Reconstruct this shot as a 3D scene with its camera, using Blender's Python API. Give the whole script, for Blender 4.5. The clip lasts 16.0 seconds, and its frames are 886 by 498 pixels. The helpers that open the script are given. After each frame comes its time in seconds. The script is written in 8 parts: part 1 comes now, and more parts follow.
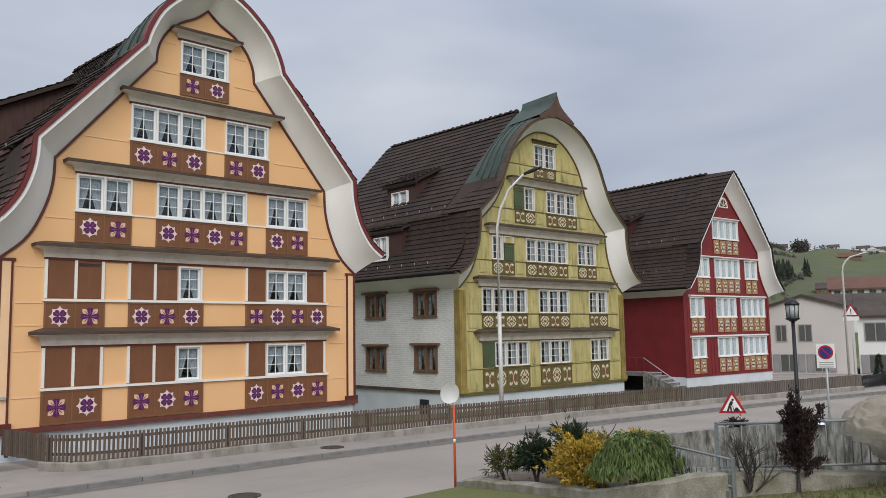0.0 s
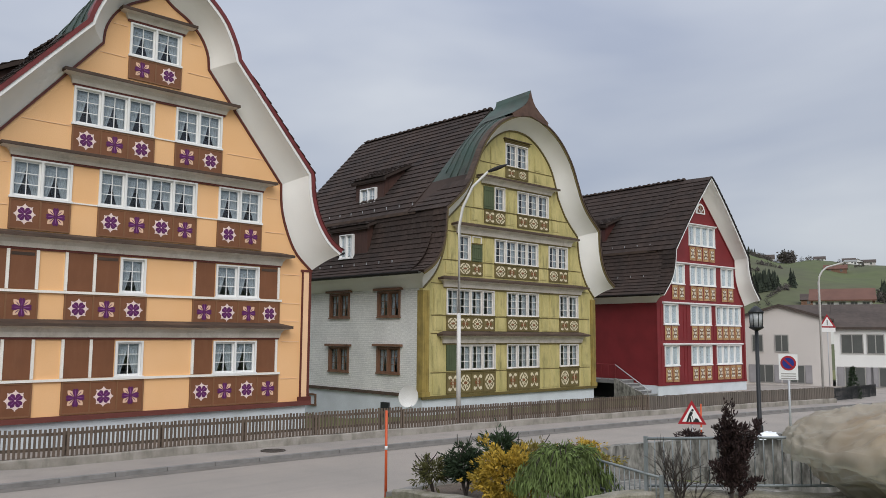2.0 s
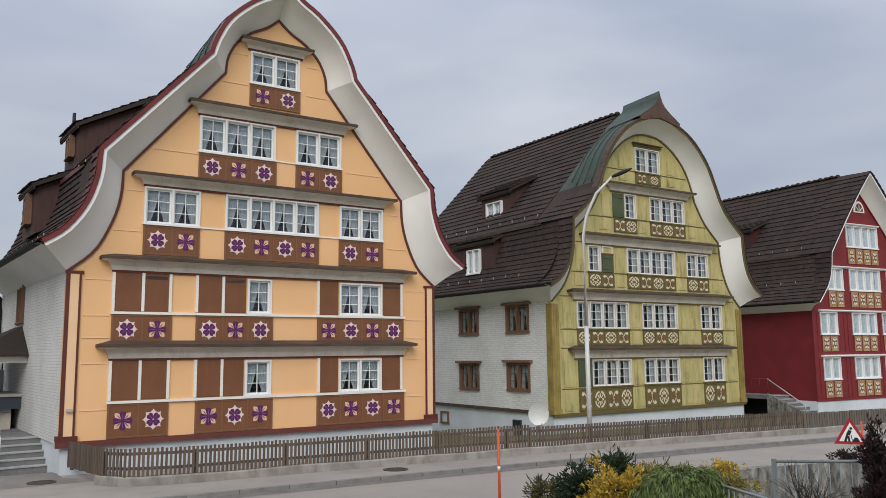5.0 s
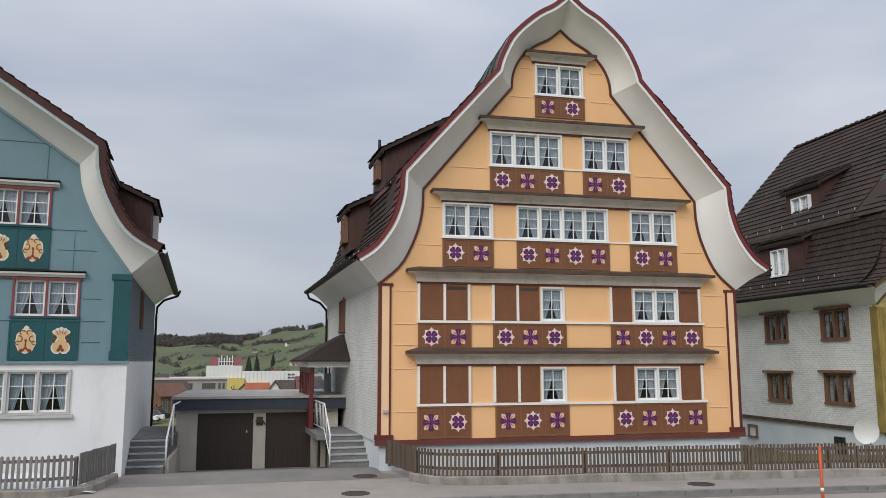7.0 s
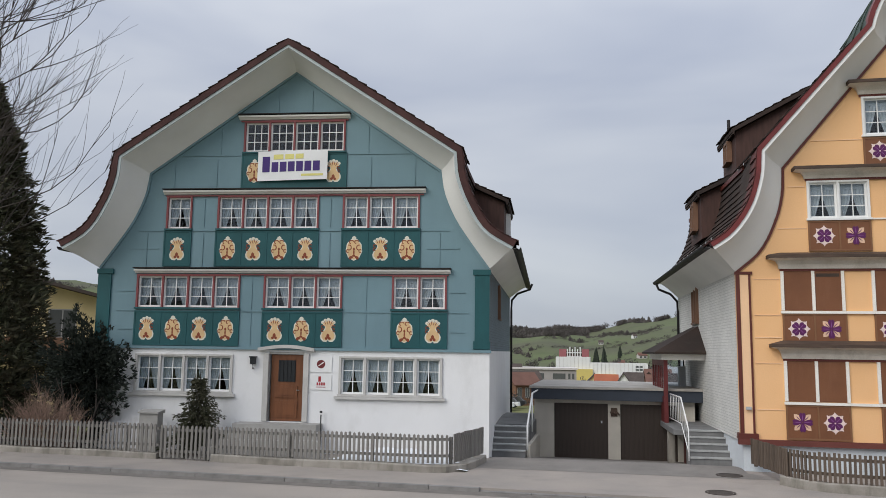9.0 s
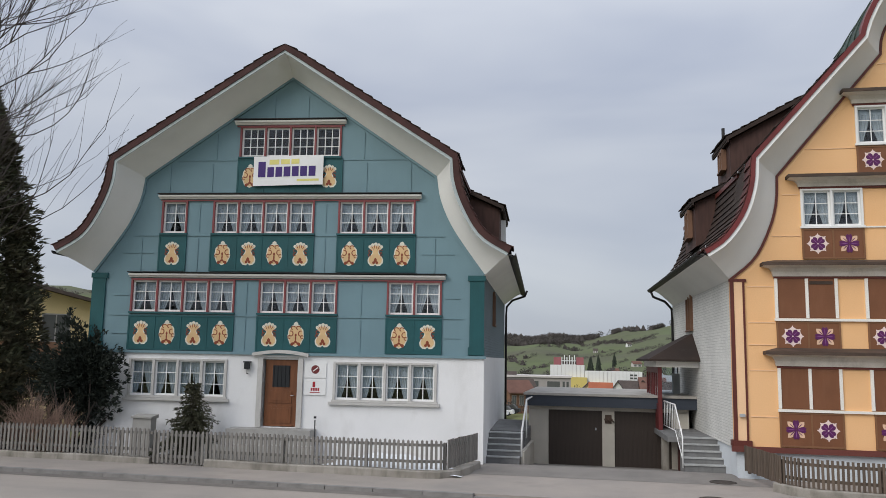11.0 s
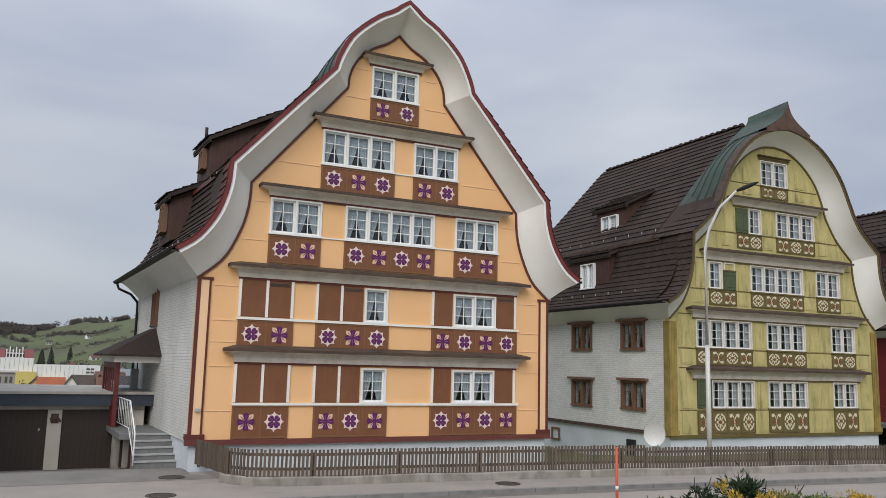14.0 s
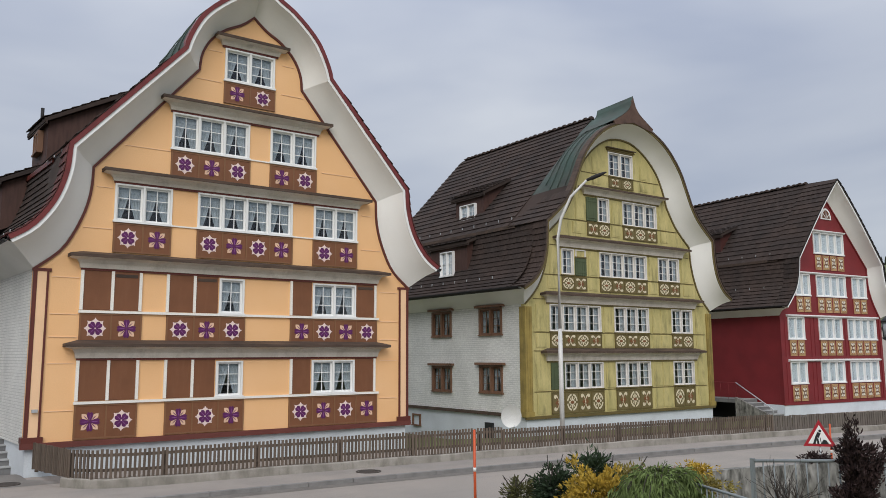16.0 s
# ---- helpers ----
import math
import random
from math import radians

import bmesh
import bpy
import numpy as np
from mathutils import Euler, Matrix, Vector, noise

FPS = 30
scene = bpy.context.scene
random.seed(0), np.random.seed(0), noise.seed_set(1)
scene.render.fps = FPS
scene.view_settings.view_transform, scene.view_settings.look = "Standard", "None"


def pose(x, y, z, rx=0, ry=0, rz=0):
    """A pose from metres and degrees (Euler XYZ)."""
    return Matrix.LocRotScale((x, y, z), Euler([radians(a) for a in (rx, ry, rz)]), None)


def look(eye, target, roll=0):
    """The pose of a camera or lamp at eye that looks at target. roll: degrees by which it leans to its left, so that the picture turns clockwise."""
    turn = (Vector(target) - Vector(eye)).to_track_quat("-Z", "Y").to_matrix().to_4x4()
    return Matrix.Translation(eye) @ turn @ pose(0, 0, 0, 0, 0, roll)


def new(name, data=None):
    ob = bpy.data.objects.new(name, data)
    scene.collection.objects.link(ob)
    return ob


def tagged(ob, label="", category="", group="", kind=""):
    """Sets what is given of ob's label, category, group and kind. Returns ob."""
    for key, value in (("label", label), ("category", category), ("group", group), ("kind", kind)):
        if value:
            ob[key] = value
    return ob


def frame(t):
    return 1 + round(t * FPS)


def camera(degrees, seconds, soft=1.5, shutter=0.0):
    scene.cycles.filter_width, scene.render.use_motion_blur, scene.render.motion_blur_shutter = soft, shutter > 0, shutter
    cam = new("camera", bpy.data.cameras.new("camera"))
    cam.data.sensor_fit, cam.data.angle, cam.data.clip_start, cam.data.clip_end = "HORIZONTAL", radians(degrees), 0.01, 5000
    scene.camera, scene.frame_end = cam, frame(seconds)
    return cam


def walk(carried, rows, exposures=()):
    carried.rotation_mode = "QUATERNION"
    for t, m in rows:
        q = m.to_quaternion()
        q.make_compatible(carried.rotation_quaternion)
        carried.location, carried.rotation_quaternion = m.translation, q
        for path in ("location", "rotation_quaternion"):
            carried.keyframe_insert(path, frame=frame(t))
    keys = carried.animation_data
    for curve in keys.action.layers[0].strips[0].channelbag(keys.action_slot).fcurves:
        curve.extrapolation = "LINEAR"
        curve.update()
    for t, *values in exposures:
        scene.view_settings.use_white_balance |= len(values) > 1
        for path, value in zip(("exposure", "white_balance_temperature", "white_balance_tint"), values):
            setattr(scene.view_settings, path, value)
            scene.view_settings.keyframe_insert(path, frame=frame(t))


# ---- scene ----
cam = camera(58.00, 16.0, soft=0.85)
PATH = [
    (0, pose(-2.228, -0.270, 3.320, 95.92, 0.98, -43.11)),
    (0.5, pose(-1.862, -0.270, 3.321, 95.84, 0.69, -44.14)),
    (1, pose(-1.488, -0.297, 3.326, 96.01, 0.33, -44.63)),
    (1.5, pose(-1.136, -0.230, 3.310, 96.08, -0.06, -44.45)),
    (2, pose(-0.801, -0.269, 3.283, 96.08, -0.39, -44.01)),
    (2.5, pose(-0.423, -0.269, 3.251, 96.08, -0.67, -43.52)),
    (3, pose(-0.048, -0.137, 3.228, 96.25, -0.69, -42.66)),
    (4.25, pose(0.170, -0.140, 3.222, 96.93, 0.01, -38.36)),
    (5.5, pose(0.227, -0.150, 3.218, 97.595, 0.687, -29.63)),
    (6, pose(0.237, -0.114, 3.216, 97.84, 0.453, -25.034)),
    (6.5, pose(0.215, -0.127, 3.214, 97.981, 0.193, -19.502)),
    (7, pose(0.190, -0.048, 3.212, 97.982, 0.112, -13.058)),
    (7.5, pose(0.143, -0.054, 3.211, 97.855, -0.049, -5.974)),
    (8, pose(0.087, -0.057, 3.210, 97.618, -0.349, 1.027)),
    (8.5, pose(0.041, -0.005, 3.208, 97.40, -0.55, 6.97)),
    (9, pose(-0.000, -0.000, 3.200, 97.27, -0.79, 11.19)),
    (9.3, pose(0.000, -0.001, 3.198, 97.30, -0.80, 12.90)),
    (9.6, pose(0.000, -0.003, 3.191, 97.36, -0.83, 13.90)),
    (9.95, pose(0.000, -0.008, 3.181, 97.47, -0.88, 14.40)),
    (10.4, pose(0.001, -0.014, 3.165, 97.63, -0.96, 13.95)),
    (10.8, pose(0.001, -0.019, 3.152, 97.76, -1.03, 12.40)),
    (11.15, pose(0.001, -0.022, 3.143, 97.84, -1.07, 9.60)),
    (11.5, pose(0.001, -0.024, 3.140, 97.88, -1.08, 6.24)),
    (12, pose(0.030, -0.034, 3.137, 98.03, -1.25, -0.56)),
    (12.5, pose(0.042, -0.029, 3.150, 98.154, -1.408, -7.994)),
    (13, pose(0.050, -0.045, 3.169, 98.200, -1.548, -15.159)),
    (13.5, pose(0.055, -0.054, 3.189, 98.244, -1.535, -21.246)),
    (14, pose(0.058, -0.053, 3.206, 98.194, -1.439, -26.019)),
    (14.5, pose(0.068, -0.032, 3.199, 98.139, -1.006, -29.502)),
    (15, pose(0.092, -0.024, 3.188, 97.964, -0.578, -32.028)),
    (15.5, pose(0.109, -0.010, 3.175, 97.756, -0.051, -34.173)),
    (16, pose(0.146, -0.004, 3.161, 97.562, 0.261, -35.799)),
]
walk(cam, PATH, [(0, 0.1), (6.5, 0.1), (9, 0.14), (11.5, 0.13), (13, 0.1), (16, 0.1)])

# ---- world and light: overcast sky, brighter towards the zenith ----
world = bpy.data.worlds.new("overcast_sky")
scene.world = world
world.use_nodes = True
wt = world.node_tree
wt.nodes.clear()


def wnode(kind, **inputs):
    n = wt.nodes.new(kind)
    for k, v in inputs.items():
        n.inputs[k.replace("_", " ")].default_value = v
    return n


SUN_DIR = Vector((-0.46, -0.66, 0.60)).normalized()
coord = wnode("ShaderNodeTexCoord")
stretch = wnode("ShaderNodeMapping")
stretch.inputs["Scale"].default_value = (1.0, 1.0, 3.4)
wt.links.new(coord.outputs["Generated"], stretch.inputs["Vector"])
clouds = wnode("ShaderNodeTexNoise", Scale=1.9, Detail=4.0, Roughness=0.45, Distortion=0.35)
wt.links.new(stretch.outputs["Vector"], clouds.inputs["Vector"])
ramp = wnode("ShaderNodeValToRGB")
ramp.color_ramp.elements[0].position, ramp.color_ramp.elements[0].color = 0.34, (0.565, 0.625, 0.775, 1)
ramp.color_ramp.elements[1].position, ramp.color_ramp.elements[1].color = 0.68, (0.905, 0.945, 1.02, 1)
wt.links.new(clouds.outputs["Fac"], ramp.inputs["Fac"])
split = wnode("ShaderNodeSeparateXYZ")
wt.links.new(coord.outputs["Generated"], split.inputs["Vector"])
rise = wt.nodes.new("ShaderNodeMapRange")
for k, v in (("From Min", 0.0), ("From Max", 1.0), ("To Min", 0.52), ("To Max", 1.5)):
    rise.inputs[k].default_value = v
height = wt.nodes.new("ShaderNodeMath")
height.operation = "MULTIPLY"
wt.links.new(split.outputs["Z"], height.inputs[0])
wt.links.new(split.outputs["Z"], height.inputs[1])
wt.links.new(height.outputs[0], rise.inputs["Value"])
sky = wt.nodes.new("ShaderNodeTexSky")
sky.sky_type, sky.sun_disc = "NISHITA", False
sky.sun_elevation, sky.sun_rotation = math.asin(SUN_DIR.z), math.atan2(SUN_DIR.x, SUN_DIR.y)
bg_cloud = wnode("ShaderNodeBackground")
wt.links.new(ramp.outputs["Color"], bg_cloud.inputs["Color"])
wt.links.new(rise.outputs["Result"], bg_cloud.inputs["Strength"])
bg_sky = wnode("ShaderNodeBackground", Strength=0.012)
wt.links.new(sky.outputs["Color"], bg_sky.inputs["Color"])
add = wnode("ShaderNodeAddShader")
wout = wnode("ShaderNodeOutputWorld")
wt.links.new(bg_cloud.outputs[0], add.inputs[0])
wt.links.new(bg_sky.outputs[0], add.inputs[1])
wt.links.new(add.outputs[0], wout.inputs["Surface"])
sun_data = bpy.data.lights.new("sun", "SUN")
sun_data.energy, sun_data.angle, sun_data.color = 1.65, radians(40), (1.0, 0.96, 0.9)
sun = new("sun", sun_data)
sun.matrix_world = look(SUN_DIR * 50, (0, 0, 0))


# ---- materials ----
def material(name, color, rough=0.7, metal=0.0, vary=0.12, size=1.2, grain=40.0, bump=0.15, second=None, mix_at=0.6, spec=0.4,
             rand=0.0, stretch_by=(1, 1, 1), grain_vary=0.08, streak=0.0, streak_color=(0.05, 0.045, 0.035), streak_size=(5, 5, 0.45), streak_at=0.56):
    """Painted or raw surface: base colour with broad stains, fine grain and a fine relief."""
    m = bpy.data.materials.new(name)
    m.use_nodes = True
    t = m.node_tree
    b = t.nodes["Principled BSDF"]
    b.inputs["Roughness"].default_value, b.inputs["Metallic"].default_value = rough, metal
    b.inputs["Specular IOR Level"].default_value = spec
    tc = t.nodes.new("ShaderNodeTexCoord")
    mp = t.nodes.new("ShaderNodeMapping")
    mp.inputs["Scale"].default_value = stretch_by
    t.links.new(tc.outputs["Object"], mp.inputs["Vector"])
    broad = t.nodes.new("ShaderNodeTexNoise")
    broad.inputs["Scale"].default_value, broad.inputs["Detail"].default_value = size, 6
    fine = t.nodes.new("ShaderNodeTexNoise")
    fine.inputs["Scale"].default_value, fine.inputs["Detail"].default_value = grain, 3
    t.links.new(mp.outputs["Vector"], broad.inputs["Vector"])
    t.links.new(mp.outputs["Vector"], fine.inputs["Vector"])
    col = t.nodes.new("ShaderNodeMix")
    col.data_type = "RGBA"
    other = second or tuple(max(0.0, c * (1 - vary * 1.6)) for c in color)
    col.inputs["A"].default_value, col.inputs["B"].default_value = (*color, 1), (*other, 1)
    mr = t.nodes.new("ShaderNodeMapRange")
    mr.inputs["From Min"].default_value, mr.inputs["From Max"].default_value = mix_at - 0.22, mix_at + 0.18
    t.links.new(broad.outputs["Fac"], mr.inputs["Value"])
    t.links.new(mr.outputs["Result"], col.inputs["Factor"])
    tone = col.outputs["Result"]
    if streak:
        # rain streaks and dirt runs, drawn out along one axis
        sm = t.nodes.new("ShaderNodeMapping")
        sm.inputs["Scale"].default_value = streak_size
        t.links.new(tc.outputs["Object"], sm.inputs["Vector"])
        sn = t.nodes.new("ShaderNodeTexNoise")
        sn.inputs["Scale"].default_value, sn.inputs["Detail"].default_value, sn.inputs["Roughness"].default_value = 1.0, 5, 0.65
        t.links.new(sm.outputs["Vector"], sn.inputs["Vector"])
        sr = t.nodes.new("ShaderNodeMapRange")
        sr.inputs["From Min"].default_value, sr.inputs["From Max"].default_value = streak_at - 0.06, streak_at + 0.16
        sr.inputs["To Max"].default_value = streak
        t.links.new(sn.outputs["Fac"], sr.inputs["Value"])
        sx = t.nodes.new("ShaderNodeMix")
        sx.data_type = "RGBA"
        t.links.new(sr.outputs["Result"], sx.inputs["Factor"])
        t.links.new(tone, sx.inputs["A"])
        sx.inputs["B"].default_value = (*streak_color, 1)
        tone = sx.outputs["Result"]
    hsv = t.nodes.new("ShaderNodeHueSaturation")
    t.links.new(tone, hsv.inputs["Color"])
    val = t.nodes.new("ShaderNodeMapRange")
    val.inputs["To Min"].default_value, val.inputs["To Max"].default_value = 1 - grain_vary * 2, 1 + grain_vary * 2
    t.links.new(fine.outputs["Fac"], val.inputs["Value"])
    last = val.outputs["Result"]
    if rand:
        info = t.nodes.new("ShaderNodeObjectInfo")
        geo = t.nodes.new("ShaderNodeNewGeometry")
        total = t.nodes.new("ShaderNodeMath")
        total.operation = "ADD"
        t.links.new(info.outputs["Random"], total.inputs[0])
        t.links.new(geo.outputs["Random Per Island"], total.inputs[1])
        spread = t.nodes.new("ShaderNodeMapRange")
        spread.inputs["From Max"].default_value = 2.0
        spread.inputs["To Min"].default_value, spread.inputs["To Max"].default_value = 1 - rand, 1 + rand
        t.links.new(total.outputs[0], spread.inputs["Value"])
        times = t.nodes.new("ShaderNodeMath")
        times.operation = "MULTIPLY"
        t.links.new(last, times.inputs[0])
        t.links.new(spread.outputs["Result"], times.inputs[1])
        last = times.outputs[0]
    t.links.new(last, hsv.inputs["Value"])
    t.links.new(hsv.outputs["Color"], b.inputs["Base Color"])
    if bump:
        bp = t.nodes.new("ShaderNodeBump")
        bp.inputs["Strength"].default_value, bp.inputs["Distance"].default_value = bump, 0.02
        t.links.new(fine.outputs["Fac"], bp.inputs["Height"])
        t.links.new(bp.outputs["Normal"], b.inputs["Normal"])
    return m


def shingle_material(name, color):
    """Small painted wooden shingles: rows of relief with thin dark joints."""
    m = material(name, color, rough=0.8, vary=0.1, size=0.8, grain=25, bump=0)
    t = m.node_tree
    b = t.nodes["Principled BSDF"]
    tc = t.nodes.new("ShaderNodeTexCoord")
    mp = t.nodes.new("ShaderNodeMapping")
    mp.inputs["Rotation"].default_value = (radians(90), 0, radians(90))
    t.links.new(tc.outputs["Object"], mp.inputs["Vector"])
    sp = t.nodes.new("ShaderNodeSeparateXYZ")
    t.links.new(tc.outputs["Object"], sp.inputs["Vector"])
    cb = t.nodes.new("ShaderNodeCombineXYZ")
    t.links.new(sp.outputs["Y"], cb.inputs["X"])
    t.links.new(sp.outputs["Z"], cb.inputs["Y"])
    br = t.nodes.new("ShaderNodeTexBrick")
    br.inputs["Scale"].default_value, br.inputs["Brick Width"].default_value, br.inputs["Row Height"].default_value = 1.0, 0.075, 0.085
    br.inputs["Mortar Size"].default_value, br.inputs["Mortar Smooth"].default_value = 0.008, 0.6
    br.inputs["Color1"].default_value, br.inputs["Color2"].default_value = (1, 1, 1, 1), (0.9, 0.9, 0.9, 1)
    br.inputs["Mortar"].default_value = (0.62, 0.62, 0.62, 1)
    t.links.new(cb.outputs["Vector"], br.inputs["Vector"])
    mul = t.nodes.new("ShaderNodeMix")
    mul.data_type, mul.blend_type = "RGBA", "MULTIPLY"
    mul.inputs["Factor"].default_value = 1.0
    src = b.inputs["Base Color"].links[0].from_socket
    t.links.new(src, mul.inputs["A"])
    t.links.new(br.outputs["Color"], mul.inputs["B"])
    t.links.new(mul.outputs["Result"], b.inputs["Base Color"])
    bp = t.nodes.new("ShaderNodeBump")
    bp.inputs["Strength"].default_value, bp.inputs["Distance"].default_value, bp.invert = 0.7, 0.015, True
    t.links.new(br.outputs["Fac"], bp.inputs["Height"])
    t.links.new(bp.outputs["Normal"], b.inputs["Normal"])
    return m


def glass_material(name, tint=(0.8, 0.85, 0.9)):
    m = bpy.data.materials.new(name)
    m.use_nodes = True
    t = m.node_tree
    t.nodes.clear()
    out = t.nodes.new("ShaderNodeOutputMaterial")
    mixer = t.nodes.new("ShaderNodeMixShader")
    clear = t.nodes.new("ShaderNodeBsdfTransparent")
    clear.inputs["Color"].default_value = (*tint, 1)
    gloss = t.nodes.new("ShaderNodeBsdfGlossy")
    gloss.inputs["Roughness"].default_value = 0.03
    facing = t.nodes.new("ShaderNodeLayerWeight")
    facing.inputs["Blend"].default_value = 0.5
    steep = t.nodes.new("ShaderNodeMath")
    steep.operation = "POWER"
    steep.inputs[1].default_value = 4.0
    t.links.new(facing.outputs["Facing"], steep.inputs[0])
    sheen = t.nodes.new("ShaderNodeMapRange")
    sheen.inputs["To Min"].default_value, sheen.inputs["To Max"].default_value = 0.045, 0.9
    t.links.new(steep.outputs[0], sheen.inputs["Value"])
    t.links.new(sheen.outputs["Result"], mixer.inputs[0])
    t.links.new(clear.outputs[0], mixer.inputs[1])
    t.links.new(gloss.outputs[0], mixer.inputs[2])
    t.links.new(mixer.outputs[0], out.inputs["Surface"])
    return m


M = {}
M["y_wall"] = material("yellow_house_paint", (0.85, 0.51, 0.255), 0.6, vary=0.06, size=0.6, second=(0.82, 0.47, 0.215), grain=30, grain_vary=0.03)
M["y_corner"] = material("pale_peach_paint", (0.87, 0.57, 0.34), 0.6, vary=0.05, grain_vary=0.03)
M["y_brown"] = material("brown_shutter_paint", (0.20, 0.08, 0.036), 0.55, vary=0.12, size=1.5, grain_vary=0.05, streak=0.25, streak_color=(0.25, 0.12, 0.065), streak_size=(6, 6, 1.2))
M["y_brown_light"] = material("brown_shutter_rail_paint", (0.22, 0.105, 0.05), 0.55, vary=0.1)
M["y_trim"] = material("dark_red_brown_trim", (0.12, 0.028, 0.02), 0.5, vary=0.12)
M["y_fascia"] = material("oxblood_verge_paint", (0.17, 0.03, 0.03), 0.5, vary=0.2, size=3)
M["white"] = material("white_paint", (0.82, 0.82, 0.81), 0.5, vary=0.04, grain_vary=0.02, bump=0.05)
M["soffit"] = material("white_soffit_paint", (0.80, 0.79, 0.76), 0.6, vary=0.06, size=0.7, grain_vary=0.02, bump=0.04)
M["cream"] = material("cream_paint", (0.85, 0.815, 0.75), 0.6, vary=0.06)
M["pent"] = material("weathered_brown_pent_wood", (0.095, 0.062, 0.045), 0.75, vary=0.35, size=2.5, grain=30, stretch_by=(0.6, 1, 4), streak=0.6, streak_color=(0.035, 0.028, 0.024), streak_size=(1.2, 5, 5), streak_at=0.55)
M["pent_under"] = material("grey_brown_pent_paint", (0.64, 0.59, 0.53), 0.7, vary=0.2, size=1.6, second=(0.50, 0.45, 0.39), mix_at=0.6, streak=0.5, streak_color=(0.30, 0.26, 0.22), streak_size=(2.5, 3, 1.2), streak_at=0.57)
M["plinth"] = material("pale_plaster_plinth", (0.62, 0.66, 0.70), 0.85, vary=0.1, size=1.0)
M["stucco"] = material("white_rough_plaster", (0.80, 0.80, 0.80), 0.9, vary=0.05, size=0.6, grain=60, bump=0.3, grain_vary=0.03, streak=0.35, streak_color=(0.52, 0.51, 0.49), streak_size=(1.5, 1.5, 0.6), streak_at=0.6)
M["tile"] = material("dark_brown_roof_tile", (0.052, 0.036, 0.030), 0.85, vary=0.35, size=0.8, second=(0.032, 0.026, 0.024), grain=25, rand=0.3, spec=0.2, streak=0.35, streak_color=(0.085, 0.075, 0.062), streak_size=(3, 3, 3), streak_at=0.62)
M["tile_red"] = material("weathered_red_roof_tile", (0.105, 0.036, 0.032), 0.78, vary=0.35, size=1.2, grain=25, rand=0.35)
M["gutter"] = material("dark_metal_gutter", (0.02, 0.018, 0.018), 0.6, metal=0.0, vary=0.15, spec=0.25)
M["copper"] = material("green_copper_patina", (0.040, 0.072, 0.055), 0.6, metal=0.1, vary=0.35, size=1.0, second=(0.055, 0.05, 0.04), grain=12, streak=0.6, streak_color=(0.022, 0.032, 0.027), streak_size=(4, 1.5, 1), streak_at=0.52)
M["g_wall"] = material("moss_yellow_green_paint", (0.545, 0.465, 0.205), 0.7, vary=0.22, size=1.4, second=(0.38, 0.335, 0.13), mix_at=0.58, grain=18, stretch_by=(1.6, 1, 0.5), grain_vary=0.10, streak=0.75, streak_color=(0.14, 0.13, 0.055), streak_size=(4.5, 4.5, 0.8), streak_at=0.58)
M["g_trim"] = material("olive_brown_trim", (0.14, 0.105, 0.035), 0.65, vary=0.2)
M["g_gold"] = material("ochre_corner_paint", (0.34, 0.25, 0.07), 0.65, vary=0.3, size=2, streak=0.6, streak_color=(0.11, 0.09, 0.035), streak_at=0.54)
M["g_shutter"] = material("faded_green_shutter", (0.085, 0.11, 0.055), 0.65, vary=0.2)
M["b_wall"] = material("blue_grey_house_paint", (0.165, 0.268, 0.308), 0.6, vary=0.08, size=0.7, grain_vary=0.04, streak=0.25, streak_color=(0.12, 0.20, 0.23), streak_size=(3, 3, 0.5))
M["b_verge"] = material("pale_blue_grey_verge_paint", (0.44, 0.50, 0.51), 0.6, vary=0.12, size=2, streak=0.3, streak_color=(0.3, 0.29, 0.27))
M["b_edge"] = material("dark_red_brown_verge_tile", (0.070, 0.028, 0.025), 0.8, vary=0.35, size=2, grain=25, rand=0.3)
M["b_dark"] = material("deep_petrol_paint", (0.012, 0.088, 0.098), 0.55, vary=0.14, size=1.5, streak=0.3, streak_color=(0.01, 0.055, 0.06))
M["b_red"] = material("dusty_red_post_paint", (0.235, 0.062, 0.066), 0.6, vary=0.14)
M["r_wall"] = material("dark_red_house_paint", (0.20, 0.021, 0.025), 0.55, vary=0.15, size=1.2, grain_vary=0.05)
M["shingle"] = shingle_material("white_wall_shingles", (0.83, 0.825, 0.79))
M["shingle_blue"] = shingle_material("blue_wall_shingles", (0.17, 0.22, 0.25))
M["brown_wood"] = material("dark_brown_window_wood", (0.19, 0.10, 0.06), 0.65, vary=0.25)
M["red_wood"] = material("dark_red_porch_paint", (0.07, 0.024, 0.02), 0.55, vary=0.15)
M["g_white"] = material("aged_white_window_paint", (0.74, 0.71, 0.67), 0.6, vary=0.12, size=3)
M["dormer_wood"] = material("red_brown_dormer_boards", (0.075, 0.036, 0.028), 0.7, vary=0.25, size=3, stretch_by=(4, 4, 0.6))
M["glass"] = glass_material("window_glass")
M["curtain"] = material("grey_white_curtain_cloth", (0.58, 0.585, 0.56), 0.9, vary=0.1, size=5, grain=80, bump=0)
M["asphalt"] = material("grey_road_asphalt", (0.355, 0.312, 0.274), 0.9, vary=0.14, size=0.3, second=(0.272, 0.248, 0.222), mix_at=0.52, grain=120, bump=0.35, grain_vary=0.1, streak=0.35, streak_color=(0.20, 0.188, 0.175), streak_size=(0.12, 1.1, 1), streak_at=0.55)
